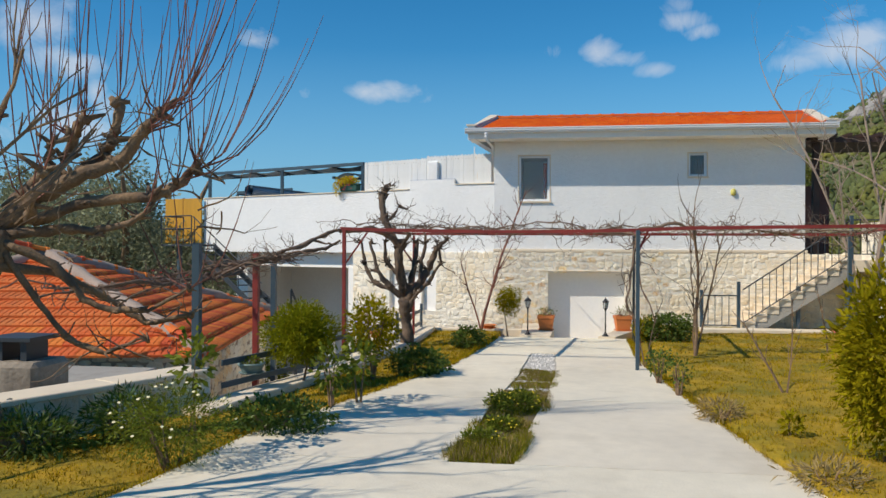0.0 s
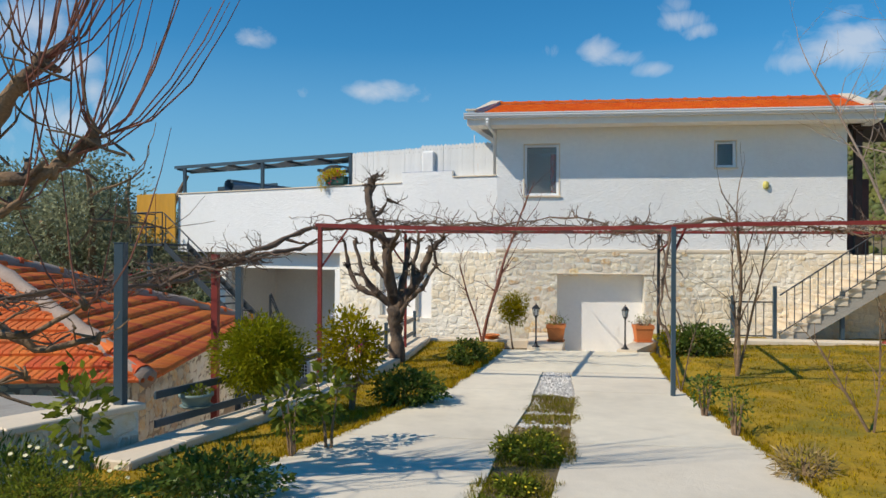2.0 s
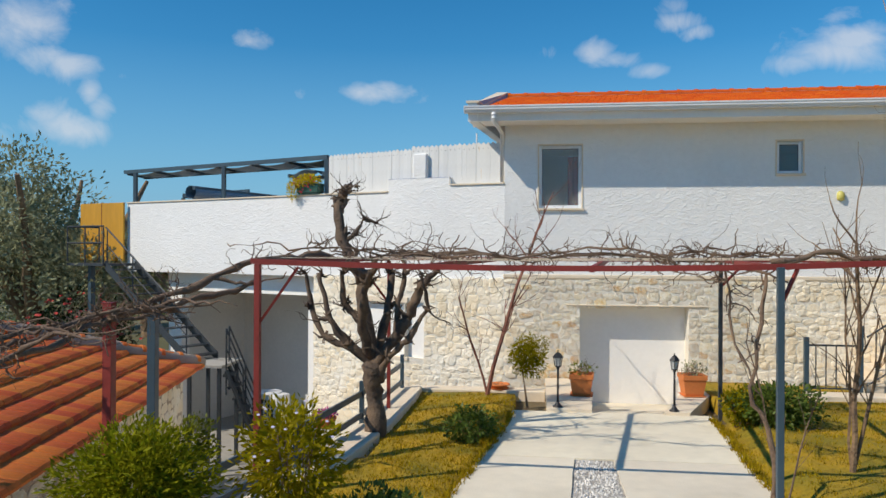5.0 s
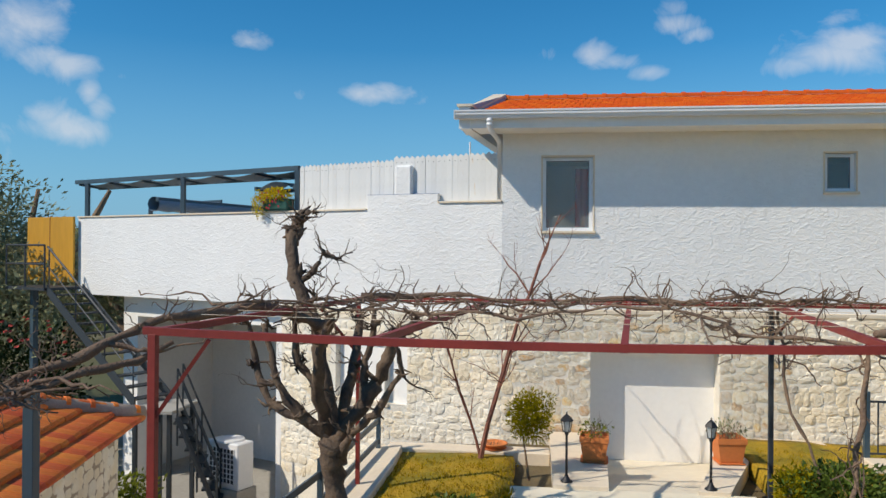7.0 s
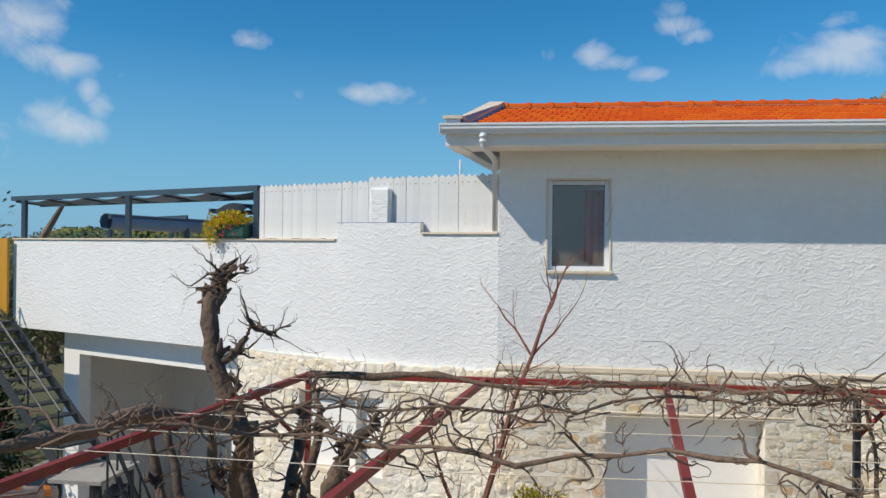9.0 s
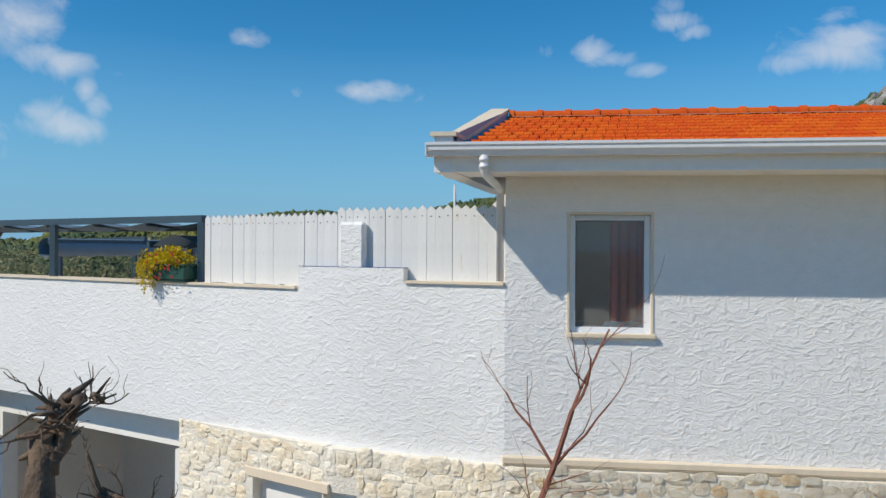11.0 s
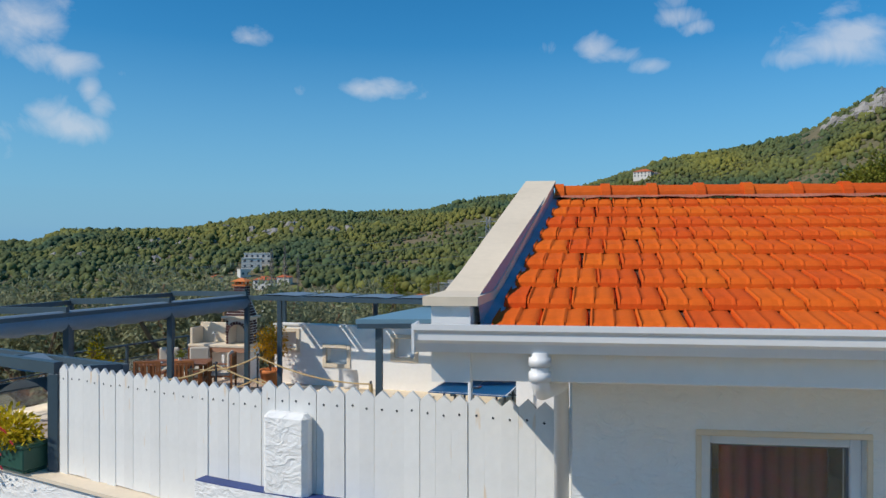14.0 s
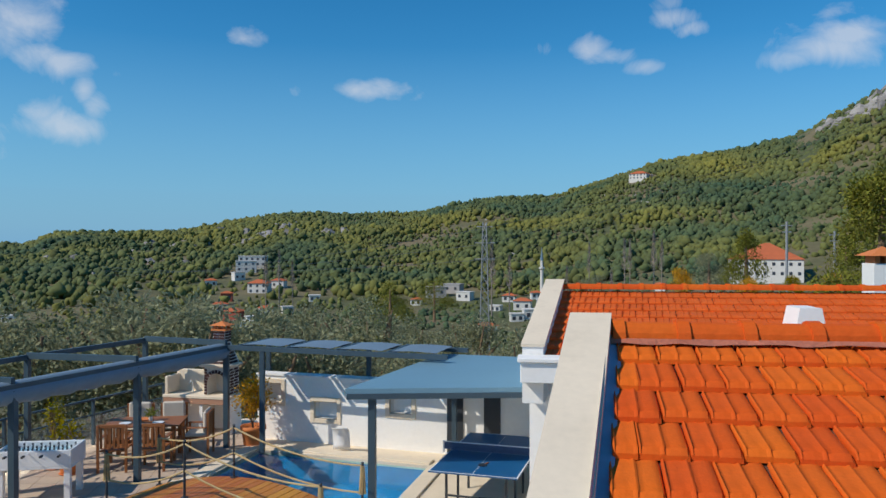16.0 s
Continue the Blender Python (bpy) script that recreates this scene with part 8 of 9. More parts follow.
part("column", boxes(((0.1, -0.08, LOW), (0.22, 0.04, 2.1), m)), M_STEEL, ss)
yp = thing("timber_screen", (0, 0, 0), "ochre-stained timber screen panels at the terrace end", "screen")
m = frame_of((-13.1, 28.35), (-11.47, 27.72))
for i in range(2):
    part("panel", boxes(((i * 0.87 + 0.01, 0.0, 2.2), (i * 0.87 + 0.86, 0.05, 3.72), m), bevel=0.006), M_YPANEL, yp)
part("frame", boxes(((0.865, -0.006, 2.2), (0.885, 0.056, 3.74), m)), M_WOOD, yp)

ac = thing("heat_pump", pose(-6.55, 25.1, LOW, 0, 0, -24), "white heat pump unit with a square grille on a block", "heat pump")
part("plinth", boxes(((-0.45, -0.25, 0), (0.45, 0.25, 0.75)), bevel=0.01), M_CONC_D, ac)
part("casing", boxes(((-0.42, -0.2, 0.751), (0.42, 0.2, 1.6)), bevel=0.02), M_PVC, ac)
part("grille_back", boxes(((-0.32, -0.206, 0.86), (0.32, -0.201, 1.5))), M_BLACK, ac)
for i in range(8):
    part("grille_bar", boxes(((-0.33 + i * 0.092, -0.216, 0.85), (-0.31 + i * 0.092, -0.207, 1.51))), M_PVC, ac)
for i in range(8):
    part("grille_bar", boxes(((-0.33, -0.222, 0.85 + i * 0.092), (0.33, -0.2165, 0.868 + i * 0.092))), M_PVC, ac)
part("fan_top", lathe(bmesh.new(), [(0.28, 1.601), (0.27, 1.63), (0.05, 1.635)], 20), M_PVC, ac)
# dark opening at the carport's back and a wheeled bin shape of stored boxes
m = frame_of(C, S)
sto = thing("storage_box", m @ pose(LCS - 1.2, 2.2, LOW), "dark storage crate in the shade of the carport", "crate")
part("crate", boxes(((-0.5, -0.3, 0), (0.5, 0.3, 1.1)), bevel=0.01), M_DARK, sto)
part("lid", boxes(((-0.52, -0.32, 1.101), (0.52, 0.32, 1.16)), bevel=0.01), M_DARK, sto)


shrub("oleander_bush", (-12.6, 27.6, LOW), (1.7, 1.1, 1.7), 3.5, 9000, 0.12, mat("deep_green_leaf", (0.035, 0.055, 0.014), 0.6, 0.25, 6.0, island=0.45, leaf=0.2, spec=0.15), "tall dark shrub with red flowers behind the steel stairs", 401, stems=9, flowers=((0.55, 0.03, 0.02), 60, 0.06))
shrub("yard_bush", (-7.6, 23.2, LOW), (0.8, 0.5, 0.6), 1.5, 2600, 0.09, M_LEAF, "leafy green bush in the lower yard", 402, stems=5)
ys_ = thing("yard_stairs", (0, 0, 0), "short dark steel stairs in the lower yard", "stairs")
U0, U1_ = Vector((-7.2, 24.4, 0.02)), Vector((-6.55, 24.6, -1.65))
for o in (-0.3, 0.3):
    w3 = Vector((-0.3, 0.95, 0)) * o
    for nm, dz, r in (("stringer", 0.0, 0.05), ("handrail", 0.85, 0.02), ("mid_rail", 0.45, 0.014)):
        part(nm, tube(bmesh.new(), [U0 + w3 + Vector((0, 0, dz)), U1_ + w3 + Vector((0, 0, dz))], r, 6), M_DARK, ys_)
    for f in (0.0, 0.5, 1.0):
        q = U0.lerp(U1_, f) + w3
        part("post", tube(bmesh.new(), [q - Vector((0, 0, 0.5)), q + Vector((0, 0, 0.86))], 0.02, 6), M_DARK, ys_)
for i in range(7):
    q = U0.lerp(U1_, (i + 0.5) / 7)
    part("tread", boxes(((-0.12, -0.29, -0.015), (0.12, 0.29, 0.015), Matrix.Translation(q) @ pose(0, 0, 0, 0, 0, 17))), M_DARK, ys_)


# ---------- olive trees ----------
def olive(at, scale, seed, n=5200, rz=0.0, label="grey-green olive tree with a broad crown", leaf=0.15):
    rng = random.Random(seed)
    t = thing("olive_tree", Matrix.Translation(at) @ Matrix.Rotation(rz, 4, "Z") @ Matrix.Scale(scale, 4), label, "tree")
    bm = bmesh.new()
    limb(bm, [(0, 0, -0.6), (0.1, 0, 0.5), (-0.05, 0.1, 1.2)], [0.28, 0.2, 0.18], rng)
    for k in range(7):
        a = k * math.tau / 7 + rng.uniform(-0.3, 0.3)
        r = rng.uniform(1.0, 1.9)
        limb(bm, [(-0.05, 0.1, 1.1), (0.5 * r * math.cos(a), 0.5 * r * math.sin(a), 2.0), (r * math.cos(a), r * math.sin(a), rng.uniform(2.5, 3.8))], [0.12, 0.07, 0.03], rng)
    part("trunk", bm, M_BARK, t)
    bm = bmesh.new()
    for k in range(16):
        a = rng.random() * math.tau
        r = rng.uniform(0.2, 1.75)
        c = (r * math.cos(a), r * math.sin(a), rng.uniform(1.9, 4.0) - 0.35 * r)
        leaf_cloud(bm, c, (rng.uniform(0.6, 1.05), rng.uniform(0.6, 1.05), rng.uniform(0.5, 0.85)), n // 16, leaf, rng, 0.25, 0.4, seed + k * 1.7, aspect=2.6)
    part("crown", bm, M_OLIVE, t)
    return t


olive((-14.9, 29.2, LOW), 1.95, 101, 30000, label="large silver-green olive tree beside the terrace stairs", leaf=0.085)
olive((-20.5, 31.5, LOW), 1.8, 102, 14000, leaf=0.11)
base_o = olive((-21.0, 56.0, LOW - 1.0), 1.75, 103, 8000)
base_p = olive((-8.5, 58.0, LOW - 1.6), 1.35, 104, 6000)
OL = [(-15.3, 49.0, 1.85, 0), (-18.6, 50.0, 1.8, 1), (-21.5, 47.5, 1.75, 0), (-12.6, 50.5, 1.65, 1), (-10.2, 51.5, 1.4, 0), (-7.2, 51.0, 1.3, 1), (-4.3, 51.5, 1.15, 0), (-25.0, 49.0, 1.7, 1),
      (-27.5, 52.0, 1.7, 0), (-15.2, 57.0, 1.5, 1), (-33.0, 60.0, 1.6, 1), (-24.0, 68.0, 1.8, 0), (-5.6, 56.0, 1.25, 0), (-2.6, 57.0, 1.3, 1), (0.5, 60.0, 1.2, 0), (-11.5, 64.0, 1.5, 1), (-17.0, 70.0, 1.6, 0),
      (-38.0, 70.0, 1.7, 0), (4.5, 66.0, 1.3, 1), (-6.0, 72.0, 1.4, 0), (-30.0, 80.0, 1.7, 1), (-12.0, 82.0, 1.5, 0), (-2.0, 86.0, 1.4, 1), (-46.0, 82.0, 1.8, 1)]
for i, (x, y, s, k) in enumerate(OL):
    src = (base_o, base_p)[k]
    o = copy_thing(src, Matrix.Translation((x, y, min(LOW, terrain(x, y)) - 0.5)) @ Matrix.Rotation(i * 1.3, 4, "Z"))
    o.scale = (s, s, s * 0.95)


# ---------- far hills: forest, houses, pylon ----------
def on_hill(az, up, r0=70.0):
    """Where the line of sight from over the terrace at that bearing and rise meets the terrain."""
    r = r0
    while r < 740:
        x, y = EYE0[0] + r * math.sin(radians(az)), EYE0[1] + r * math.cos(radians(az))
        if terrain(x, y) >= EYE0[2] + up * r:
            break
        r += 4.0
    return Vector((x, y, terrain(x, y))), r


def bearing(x, y):
    """Bearing and rise of a direction given as fractions of the picture's width from its middle."""
    u = x * 2 * math.tan(radians(30.5))
    return math.degrees(math.atan(u)) - 6.94, y * 2 * math.tan(radians(30.5)) / math.sqrt(1 + u * u)


M_PINE = mat("pine_canopy", (0.050, 0.098, 0.050), 0.9, 0.16, 0.055, 0.0, 1.0, color2=(0.21, 0.20, 0.036), island=0.24, leaf=0.15)
rng = random.Random(1234)
vs, fs = [], []
count = 0
clear = []
HOUSES = [(-0.222, -0.028, 9, 5, 2), (-0.214, -0.022, 12, 5, 3), (-0.207, -0.053, 9, 5, 0), (-0.252, -0.075, 6, 4, 0), (-0.236, -0.086, 8, 5, 1), (-0.226, -0.10, 9, 6, 2), (-0.208, -0.105, 7, 4, 2), (-0.185, -0.048, 6, 4, 0), (-0.145, -0.062, 5, 3, 2),
          (-0.008, -0.058, 9, 5, 4), (0.025, -0.060, 7, 4, 2), (0.090, -0.073, 8, 5, 0), (0.100, -0.082, 8, 5, 2), (0.113, -0.070, 6, 4, 2), (0.050, -0.097, 8, 3, 0), (0.222, 0.076, 8, 2.6, 0), (0.245, -0.05, 5, 3, 0), (-0.49, -0.086, 5, 3, 2), (-0.262, -0.046, 5, 3, 0), (-0.231, -0.040, 5, 4, 2), (-0.20, -0.078, 6, 4, 0), (-0.215, -0.092, 6, 5, 2), (-0.244, -0.062, 5, 4, 1), (-0.176, -0.075, 5, 3, 2), (0.012, -0.052, 8, 4, 4), (0.075, -0.062, 6, 3, 0), (0.083, -0.085, 6, 4, 2), (0.105, -0.06, 5, 3, 0), (0.12, -0.083, 6, 4, 0), (0.06, -0.075, 5, 3, 2), (-0.03, -0.066, 5, 3, 0)]
for hx, hy, *_ in HOUSES:
    az, up = bearing(hx, hy)
    p, r = on_hill(az, up)
    clear.append((p.x, p.y, 6 + r * 0.009))
az, up = bearing(0.365, -0.035)
BIG, BIG_R = on_hill(az, up)
clear.append((BIG.x, BIG.y, 14))
while count < 62000:
    az = rng.uniform(-44, 40)
    r = math.sqrt(rng.uniform(120 ** 2, 720 ** 2))
    x, y = EYE0[0] + r * math.sin(radians(az)), EYE0[1] + r * math.cos(radians(az))
    count += 1
    dens = 0.62 + 0.9 * noise.noise(Vector((x * 0.011, y * 0.011, 7)))
    if r < 330:
        dens *= 0.6
    if r > 560 and az > 22.6:
        dens *= 0.25
    if rng.random() > dens or any((x - a) ** 2 + (y - b) ** 2 < c * c for a, b, c in clear):
        continue
    z = terrain(x, y) - 0.5
    h = rng.uniform(1.8, 4.6) * (1 + 0.5 * noise.noise(Vector((x * 0.02, y * 0.02, 3)))) * (0.62 if r < 300 else 1.0) * (1.35 if rng.random() < 0.12 else 1.0)
    w_ = h * rng.uniform(0.36, 0.62)
    k = len(vs)
    n = 6
    lean = rng.uniform(-0.12, 0.12) * h
    shape = ((0.10, 0.55), (0.34, 1.0), (0.66, 0.62)) if rng.random() < 0.55 else ((0.22, 0.6), (0.55, 1.0), (0.86, 0.7))
    for f, g in shape:
        for j in range(n):
            a = j * math.tau / n + f * 2
            q = g * w_ * rng.uniform(0.55, 1.3)
            vs.append((x + lean * f + q * math.cos(a), y + q * math.sin(a), z + h * (f + rng.uniform(-0.09, 0.09))))
    vs.append((x + lean, y, z + h))
    for s in range(2):
        for j in range(n):
            fs.append((k + s * n + j, k + s * n + (j + 1) % n, k + (s + 1) * n + (j + 1) % n, k + (s + 1) * n + j))
    for j in range(n):
        fs.append((k + 2 * n + j, k + 2 * n + (j + 1) % n, k + 3 * n))
me = bpy.data.meshes.new("forest")
me.from_pydata(vs, [], fs)
me.shade_smooth()
me.materials.append(M_PINE)
tagged(new("forest", me), "pine woods covering the hills", "forest", kind="stuff")
# grey rock on the slopes
rng = random.Random(55)
vs, fs = [], []
def rock(x, y, z, s):
    k = len(vs)
    for f, g in ((0, 1.0), (0.5, 0.9), (1.0, 0.45)):
        for j in range(6):
            a = j * math.tau / 6
            q = s * g * rng.uniform(0.6, 1.2)
            vs.append((x + q * math.cos(a), y + q * math.sin(a), z - s * 0.3 + f * s * rng.uniform(0.7, 1.1)))
    for t in range(2):
        for j in range(6):
            fs.append((k + t * 6 + j, k + t * 6 + (j + 1) % 6, k + t * 6 + 6 + (j + 1) % 6, k + t * 6 + 6 + j))
    fs.append(tuple(k + 12 + j for j in range(6)))
for bx, by, spread, n_, s in ((-0.205, 0.012, 22, 26, 4.0), (-0.235, 0.008, 40, 30, 2.4), (0.50, 0.165, 20, 70, 4.5), (-0.47, -0.03, 40, 26, 3.0), (-0.3, 0.012, 20, 6, 2.5), (0.22, 0.058, 30, 24, 1.8), (0.08, 0.05, 120, 30, 1.8)):
    az, up = bearing(bx, by)
    p, r = on_hill(az, up)
    for _ in range(n_):
        x, y = p.x + rng.gauss(0, spread), p.y + rng.gauss(0, spread)
        rock(x, y, terrain(x, y), s * rng.uniform(0.5, 1.6))
me = bpy.data.meshes.new("rocks")
me.from_pydata(vs, [], fs)
me.materials.append(mat("grey_rock", (0.30, 0.28, 0.26), 0.95, 0.25, 0.6, island=0.25))
tagged(new("rocks", me), "pale grey crags on the hillside", "rocks", kind="stuff")

M_FWALL = [mat("far_white_wall", (0.70, 0.67, 0.62), 0.9, 0.06, 1), mat("far_red_wall", (0.42, 0.10, 0.06), 0.9, 0.1, 1), mat("far_grey_block", (0.45, 0.42, 0.40), 0.9, 0.15, 1)]
M_FROOF = mat("far_tile_roof", (0.52, 0.13, 0.045), 0.8, 0.12, 2)
M_FWIN = mat("far_window", (0.05, 0.06, 0.08), 0.3, 0.1)


def far_house(p, w, h, style, rot, d=None, label=None):
    d = d or w * 0.7
    t = thing("village_house", Matrix.Translation(p) @ Matrix.Rotation(rot, 4, "Z"), label or ("small far white village house with orange tile roof" if style == 0 else "far flat-roofed village building on the slope"), "house", "village houses")
    wall = M_FWALL[1] if style == 1 else M_FWALL[2] if style == 4 else M_FWALL[0]
    part("house_wall", boxes(((-w / 2, -d / 2, -3), (w / 2, d / 2, h))), wall, t)
    bm = bmesh.new()
    if style in (0, 1):
        lo = [bm.verts.new(q) for q in ((-w / 2 - 0.4, -d / 2 - 0.4, h), (w / 2 + 0.4, -d / 2 - 0.4, h), (w / 2 + 0.4, d / 2 + 0.4, h), (-w / 2 - 0.4, d / 2 + 0.4, h))]
        e = max(0.0, (w - d) / 2)
        hi = [bm.verts.new((-e - 0.01, 0, h + d * 0.26)), bm.verts.new((e + 0.01, 0, h + d * 0.26))]
        bm.faces.new(lo[::-1])
        bm.faces.new((lo[0], lo[1], hi[1], hi[0]))
        bm.faces.new((lo[2], lo[3], hi[0], hi[1]))
        bm.faces.new((lo[1], lo[2], hi[1]))
        bm.faces.new((lo[3], lo[0], hi[0]))
        part("roof", bm, M_FROOF, t)
    else:
        box(bm, (-w / 2 - 0.2, -d / 2 - 0.2, h), (w / 2 + 0.2, d / 2 + 0.2, h + 0.3))
        part("roof", bm, M_FWALL[2 if style == 4 else 0], t)
    n = max(2, int(w / 2.6))
    for i in range(n):
        for f in range(1 if h < 4 else 2):
            x = -w / 2 + (i + 0.5) * w / n
            z = h * (0.5 if h < 4 else 0.25 + 0.5 * f)
            part("window", boxes(((x - 0.5, -d / 2 - 0.06, z - 0.5), (x + 0.5, -d / 2 - 0.01, z + 0.6))), M_FWIN, t)
    return t


rng = random.Random(9)
for hx, hy, w_, h_, stl in HOUSES:
    az, up = bearing(hx, hy)
    p, r = on_hill(az, up)
    k = max(0.5, r / 420.0)
    far_house(p, w_ * k * 1.2, h_ * k * 1.1, stl, radians(-az) + rng.uniform(-0.5, 0.5))
far_house(BIG, BIG_R * 0.082, BIG_R * 0.022, 0, radians(-18), BIG_R * 0.075, "large white hillside house with orange hip roof")
# minaret
az, up = bearing(0.1115, -0.058)
p, r = on_hill(az, up)
k = r / 400
mn = thing("minaret", p, "slim white minaret with a blue-grey spire", "minaret")
part("shaft", lathe(bmesh.new(), [(1.3 * k, -2), (1.3 * k, 3 * k), (0.9 * k, 4 * k), (0.85 * k, 15 * k), (1.5 * k, 15.6 * k), (1.5 * k, 16.4 * k), (0.8 * k, 16.6 * k), (0.75 * k, 20 * k)], 12), M_FWALL[0], mn, smooth=False)
part("spire", lathe(bmesh.new(), [(0.9 * k, 20 * k), (0.05, 27 * k)], 12), mat("spire_lead", (0.16, 0.24, 0.30), 0.5, 0.1), mn)


# lattice pylon, street poles and wires
M_GALV = mat("galvanised_steel", (0.30, 0.31, 0.32), 0.5, 0.15, 6)
az, up = bearing(0.047, -0.055)
PB = Vector((EYE0[0] + 150 * math.sin(radians(az)), EYE0[1] + 150 * math.cos(radians(az)), 0))
PB.z = terrain(PB.x, PB.y)
PT = EYE0[2] + bearing(0.047, 0.028)[1] * 150 - PB.z
py = thing("lattice_pylon", PB, "grey lattice steel power pylon", "pylon")
W0 = 1.1
for cx, cy in ((-1, -1), (1, -1), (1, 1), (-1, 1)):
    part("leg", tube(bmesh.new(), [(cx * W0, cy * W0, 0), (cx * 0.35, cy * 0.35, PT)], 0.09, 4), M_GALV, py)
bm = bmesh.new()
n = 14
for i in range(n):
    z0, z1 = PT * i / n, PT * (i + 1) / n
    a, b = W0 - (W0 - 0.35) * i / n, W0 - (W0 - 0.35) * (i + 1) / n
    for (ax, ay), (bx, by) in (((-1, -1), (1, -1)), ((1, -1), (1, 1)), ((1, 1), (-1, 1)), ((-1, 1), (-1, -1))):
        tube(bm, [(ax * a, ay * a, z0), (bx * b, by * b, z1)], 0.055, 3)
        tube(bm, [(bx * a, by * a, z0), (ax * b, ay * b, z1)], 0.055, 3)
part("lattice", bm, M_GALV, py)
ARMS = []
for f, L in ((0.97, 1.6), (0.86, 2.0), (0.75, 2.0)):
    part("cross_arm", boxes(((-L, -0.1, PT * f - 0.1), (L, 0.1, PT * f + 0.1))), M_GALV, py)
    ARMS += [PB + Vector((-L, 0, PT * f)), PB + Vector((L, 0, PT * f))]
lines = thing("power_lines", (0, 0, 0), "thin overhead power lines across the valley", "cable")
for i, a in enumerate(ARMS[1::2]):
    for b in (Vector((150, 330, 62 + 3 * i)), Vector((-190, 330, -6 + 2 * i))):
        bm = bmesh.new()
        tube(bm, [a.lerp(b, f) - Vector((0, 0, 10 * f * (1 - f))) for f in [k / 16 for k in range(17)]], 0.045, 3)
        part("cable", bm, M_DARK, lines)
for hx, hy0, hy1, dist in ((0.388, -0.05, 0.029, 90), (0.442, -0.05, 0.018, 100)):
    az, up = bearing(hx, hy1)
    p = Vector((EYE0[0] + dist * math.sin(radians(az)), EYE0[1] + dist * math.cos(radians(az)), 0))
    p.z = min(LOW, terrain(p.x, p.y))
    topz = EYE0[2] + up * dist - p.z
    up_ = thing("utility_pole", p, "pale concrete utility pole with cross arms", "pole", "utility poles")
    part("shaft", lathe(bmesh.new(), [(0.22, 0), (0.13, topz)], 8), M_GALV, up_)
    part("cross_arm", boxes(((-0.6, -0.05, topz - 0.5), (0.6, 0.05, topz - 0.38)), ((-0.5, -0.05, topz - 1.2), (0.5, 0.05, topz - 1.08))), M_GALV, up_)

# yellow and dark trees of the middle distance to the right, and the neighbour's chimney
def blob_tree(at, h, w_, material, label, seed, n=9000):
    rng = random.Random(seed)
    t = thing("garden_tree", at, label, "tree")
    bm = bmesh.new()
    limb(bm, [(0, 0, -1), (0.05, 0, h * 0.3), (0, 0.05, h * 0.8)], [h * 0.035, h * 0.028, h * 0.01], rng)
    part("trunk", bm, M_BARK, t)
    bm = bmesh.new()
    for k in range(26):
        f = rng.random()
        a = rng.random() * math.tau
        rr = w_ * 0.5 * (1 - f * 0.7)
        leaf_cloud(bm, (rr * math.cos(a) * 0.8, rr * math.sin(a) * 0.8, h * (0.25 + 0.65 * f)), (w_ * 0.26 * (1.1 - f * 0.6), w_ * 0.26 * (1.1 - f * 0.6), h * 0.10), n // 26, h * 0.024, rng, 0.2, 0.4, seed + k)
    part("crown", bm, material, t)
    return t


M_PINEY = mat("sunlit_pine_leaf", (0.21, 0.21, 0.02), 0.8, 0.25, 1, island=0.45, leaf=0.3)
for hx, hy, dist, h, w_, mt, lb in ((0.495, 0.10, 70, 15, 9, M_PINEY, "tall sunlit pine tree at the village edge"), (0.455, 0.02, 95, 9, 6, M_PINEY, "bushy pine beside the road"), (0.268, -0.021, 75, 4.5, 3.2, M_GOLD, "bright yellow mimosa tree in the valley"), (0.345, -0.03, 70, 4.2, 2.6, M_GOLD, "yellow mimosa tree by the white house"),
                                    (0.395, -0.03, 72, 3.4, 2.4, M_LEAF_Y, "yellow-green garden tree by the white house"), (0.342, 0.026, 95, 9, 5, M_PINEY, "tall feathery pine by the white house"), (0.44, -0.028, 75, 2.8, 2.6, M_GOLD, "low yellow bush by the road"), (0.30, -0.0, 110, 7, 6, M_OLIVE, "grey bare-branched garden tree"), (0.17, -0.03, 110, 7, 8, M_OLIVE, "broad grey-green tree in the valley"),
                                    (0.22, -0.035, 90, 5, 6, M_OLIVE, "broad grey-green tree in the valley"), (-0.06, -0.035, 130, 10, 9, M_PINEY, "tall pine in the valley"), (-0.01, -0.03, 140, 8, 8, M_PINEY, "broad pine in the valley")):
    az, up = bearing(hx, hy)
    x, y = EYE0[0] + dist * math.sin(radians(az)), EYE0[1] + dist * math.cos(radians(az))
    blob_tree((x, y, EYE0[2] + up * dist - h), h, w_, mt, lb, int(hx * 1000) + 500)
M_GREYTWIG = mat("bare_grey_twigs", (0.30, 0.25, 0.21), 0.95, 0.25, 1)
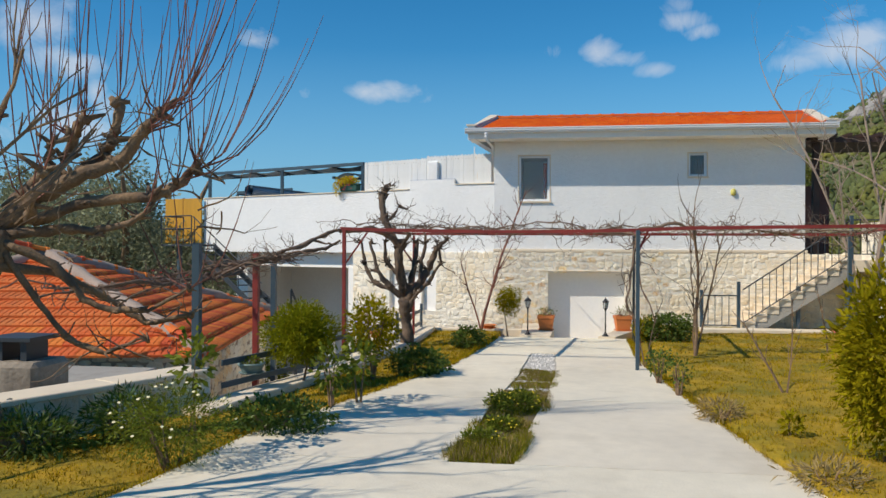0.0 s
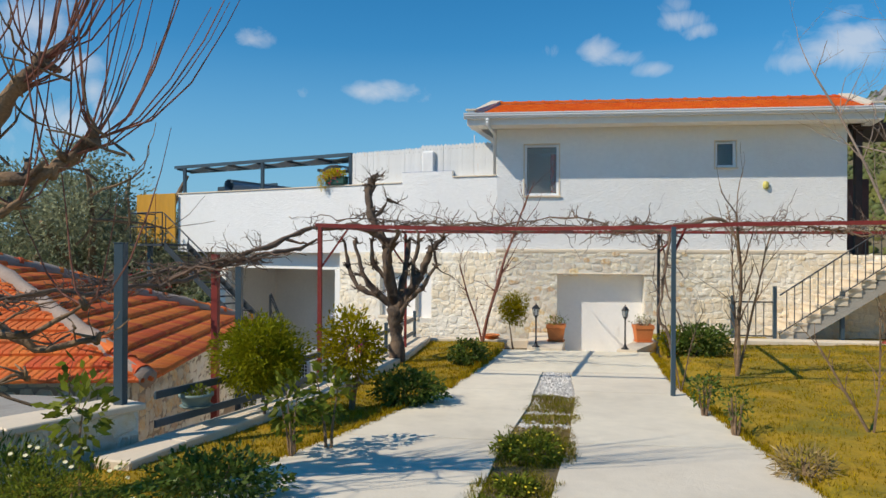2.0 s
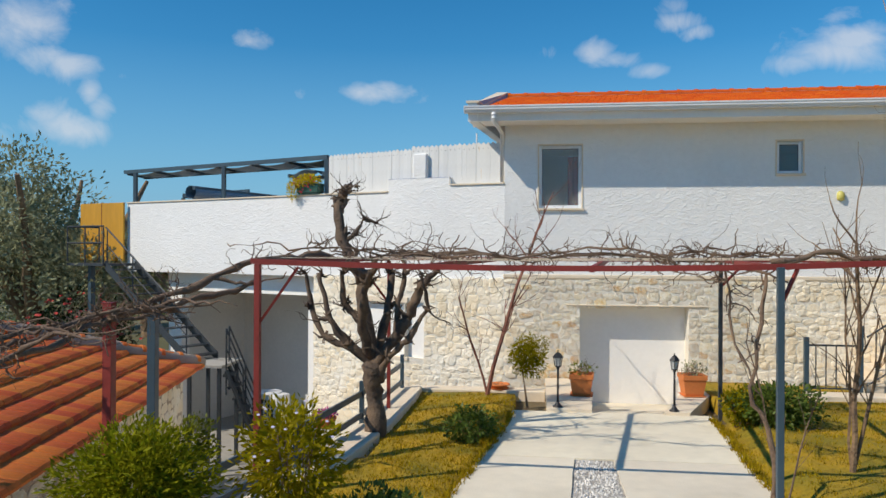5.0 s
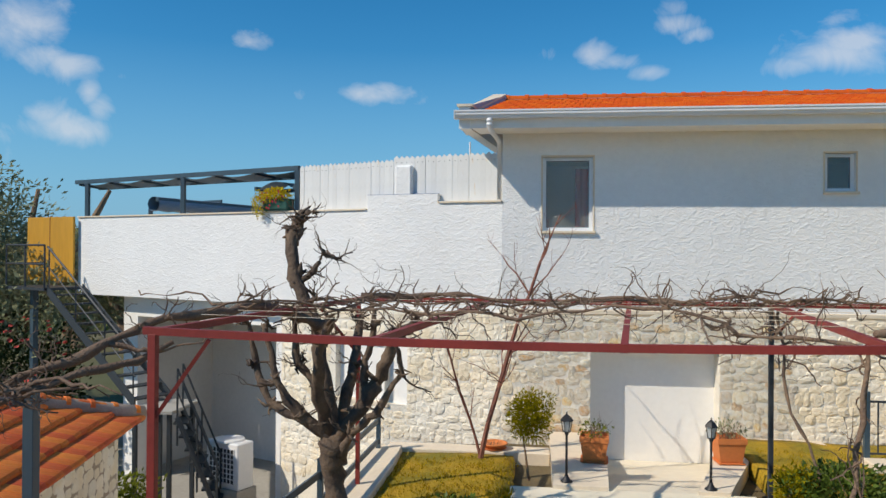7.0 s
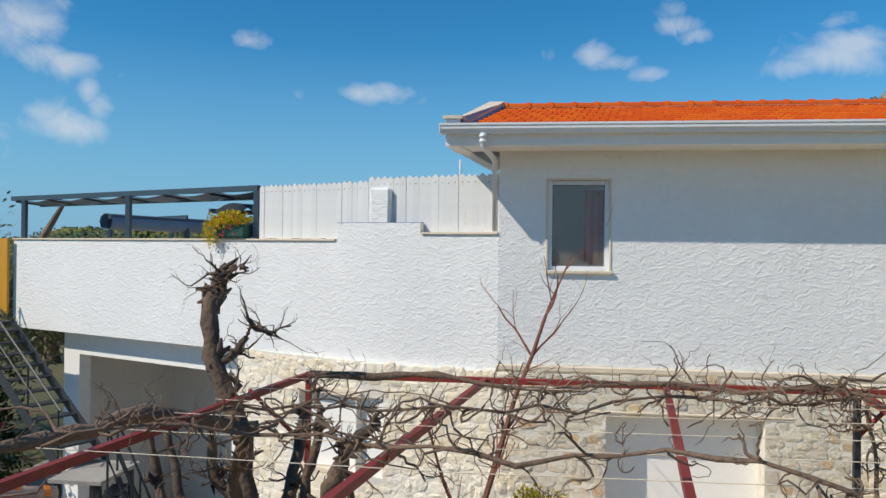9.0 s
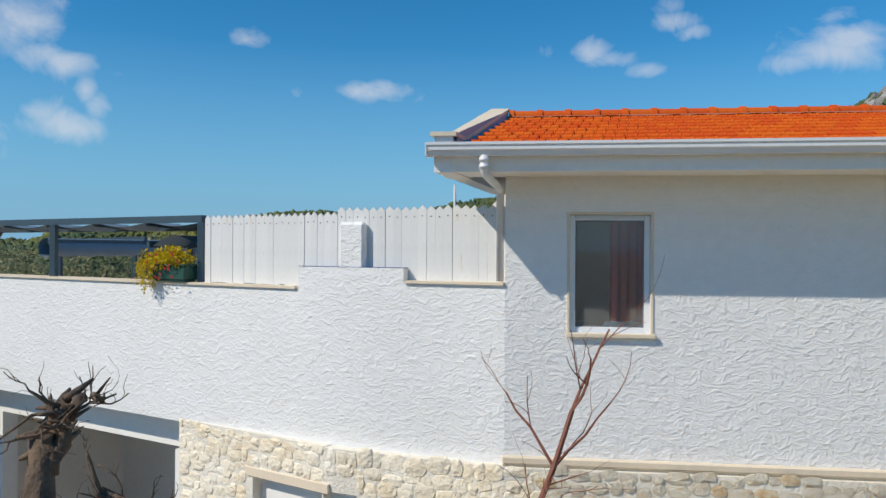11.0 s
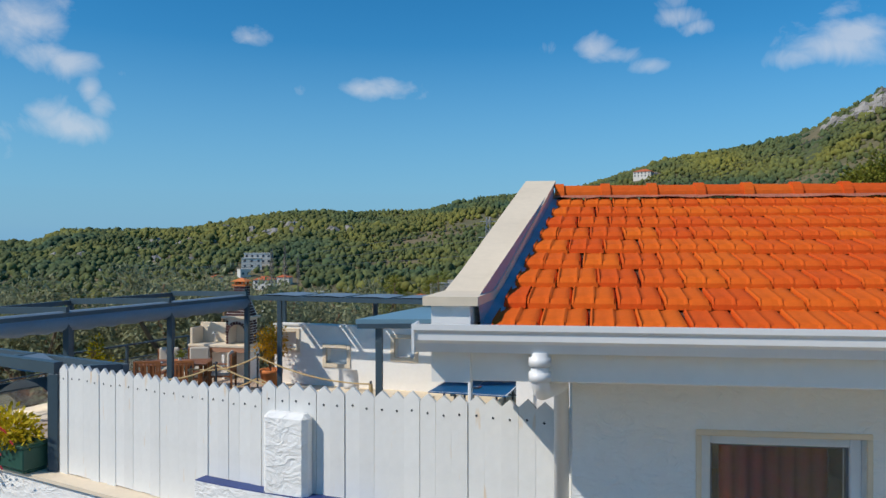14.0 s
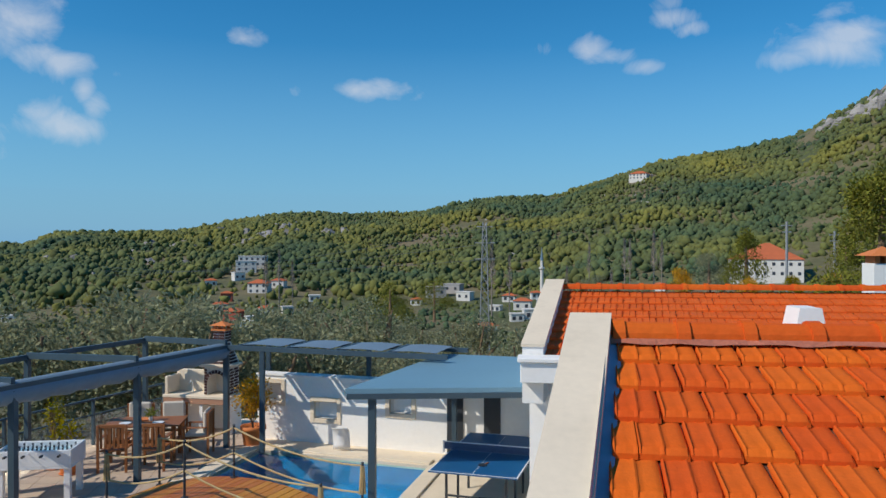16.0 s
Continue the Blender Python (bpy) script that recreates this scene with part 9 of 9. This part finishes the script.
for i, (hx, hy, dist, h) in enumerate(((0.055, -0.02, 190, 13), (0.075, -0.03, 180, 9), (0.165, -0.015, 200, 9), (0.205, -0.012, 200, 10), (0.211, -0.012, 205, 9), (0.238, -0.008, 210, 12), (0.247, -0.012, 200, 9), (-0.20, -0.03, 230, 12), (-0.185, -0.025, 240, 12), (-0.17, -0.032, 230, 9), (0.19, -0.045, 130, 6), (0.14, -0.04, 140, 6))):
    az, up = bearing(hx, hy)
    rng = random.Random(700 + i)
    x, y = EYE0[0] + dist * math.sin(radians(az)), EYE0[1] + dist * math.cos(radians(az))
    t = thing("poplar_tree", (x, y, EYE0[2] + up * dist - h * 0.5), "slim bare grey poplar in the valley", "tree", "valley poplars")
    bm = bmesh.new()
    tube(bm, [(0, 0, -h * 0.5), (0, 0, h * 0.4), (0.05, 0, h)], [h * 0.016, h * 0.012, h * 0.003], 5)
    part("trunk", bm, M_GREYTWIG, t)
    bm = bmesh.new()
    for _ in range(90):
        z = h * rng.uniform(0.12, 0.9)
        a = rng.random() * math.tau
        o = h * 0.075 * (1.15 - z / h)
        tube(bm, [(0, 0, z), (o * math.cos(a), o * math.sin(a), z + h * 0.07), (o * 1.1 * math.cos(a), o * 1.1 * math.sin(a), z + h * 0.17)], [h * 0.005, h * 0.004, h * 0.002], 3)
    part("branches", bm, M_GREYTWIG, t)
nc = thing("rear_chimney", (7.25, 42.8, 4.25), "square white chimney with a pink tile cap", "chimney")
part("stack", boxes(((-0.36, -0.36, 0), (0.36, 0.36, 1.75)), bevel=0.01), M_SMOOTH, nc)
part("vents", boxes(((-0.3, -0.3, 1.751), (-0.18, 0.3, 1.95)), ((0.18, -0.3, 1.751), (0.3, 0.3, 1.95)), ((-0.06, -0.3, 1.751), (0.06, 0.3, 1.95))), M_TERRA, nc)
bm = bmesh.new()
lo = [bm.verts.new(q) for q in ((-0.5, -0.5, 1.951), (0.5, -0.5, 1.951), (0.5, 0.5, 1.951), (-0.5, 0.5, 1.951))]
apex = bm.verts.new((0, 0, 2.2))
bm.faces.new(lo[::-1])
for i in range(4):
    bm.faces.new((lo[i], lo[(i + 1) % 4], apex))
part("cap", bm, M_TERRA, nc, "pinkish tile chimney cap")

# ---------- rubble stones of the house wall ----------
rng = random.Random(5)
lay_stones((A[0], 23.80), (7.6, 23.80), -0.25, 1.95, [GAR], rng, 0.80, lambda s: 0.4 < s < 4.6)
lay_stones((-3.43, 24.29), (A[0], 23.80), -0.25, 1.95, [(0.0, 0.42, 0.29, 1.56)], rng, 0.80, lambda s: False)
lay_stones(S, (-3.43, 24.29), -1.2, 1.95, [(1.24, 2.5, 0.29, 1.56)], rng, 0.80, lambda s: False)
place_stones(wall_stone)
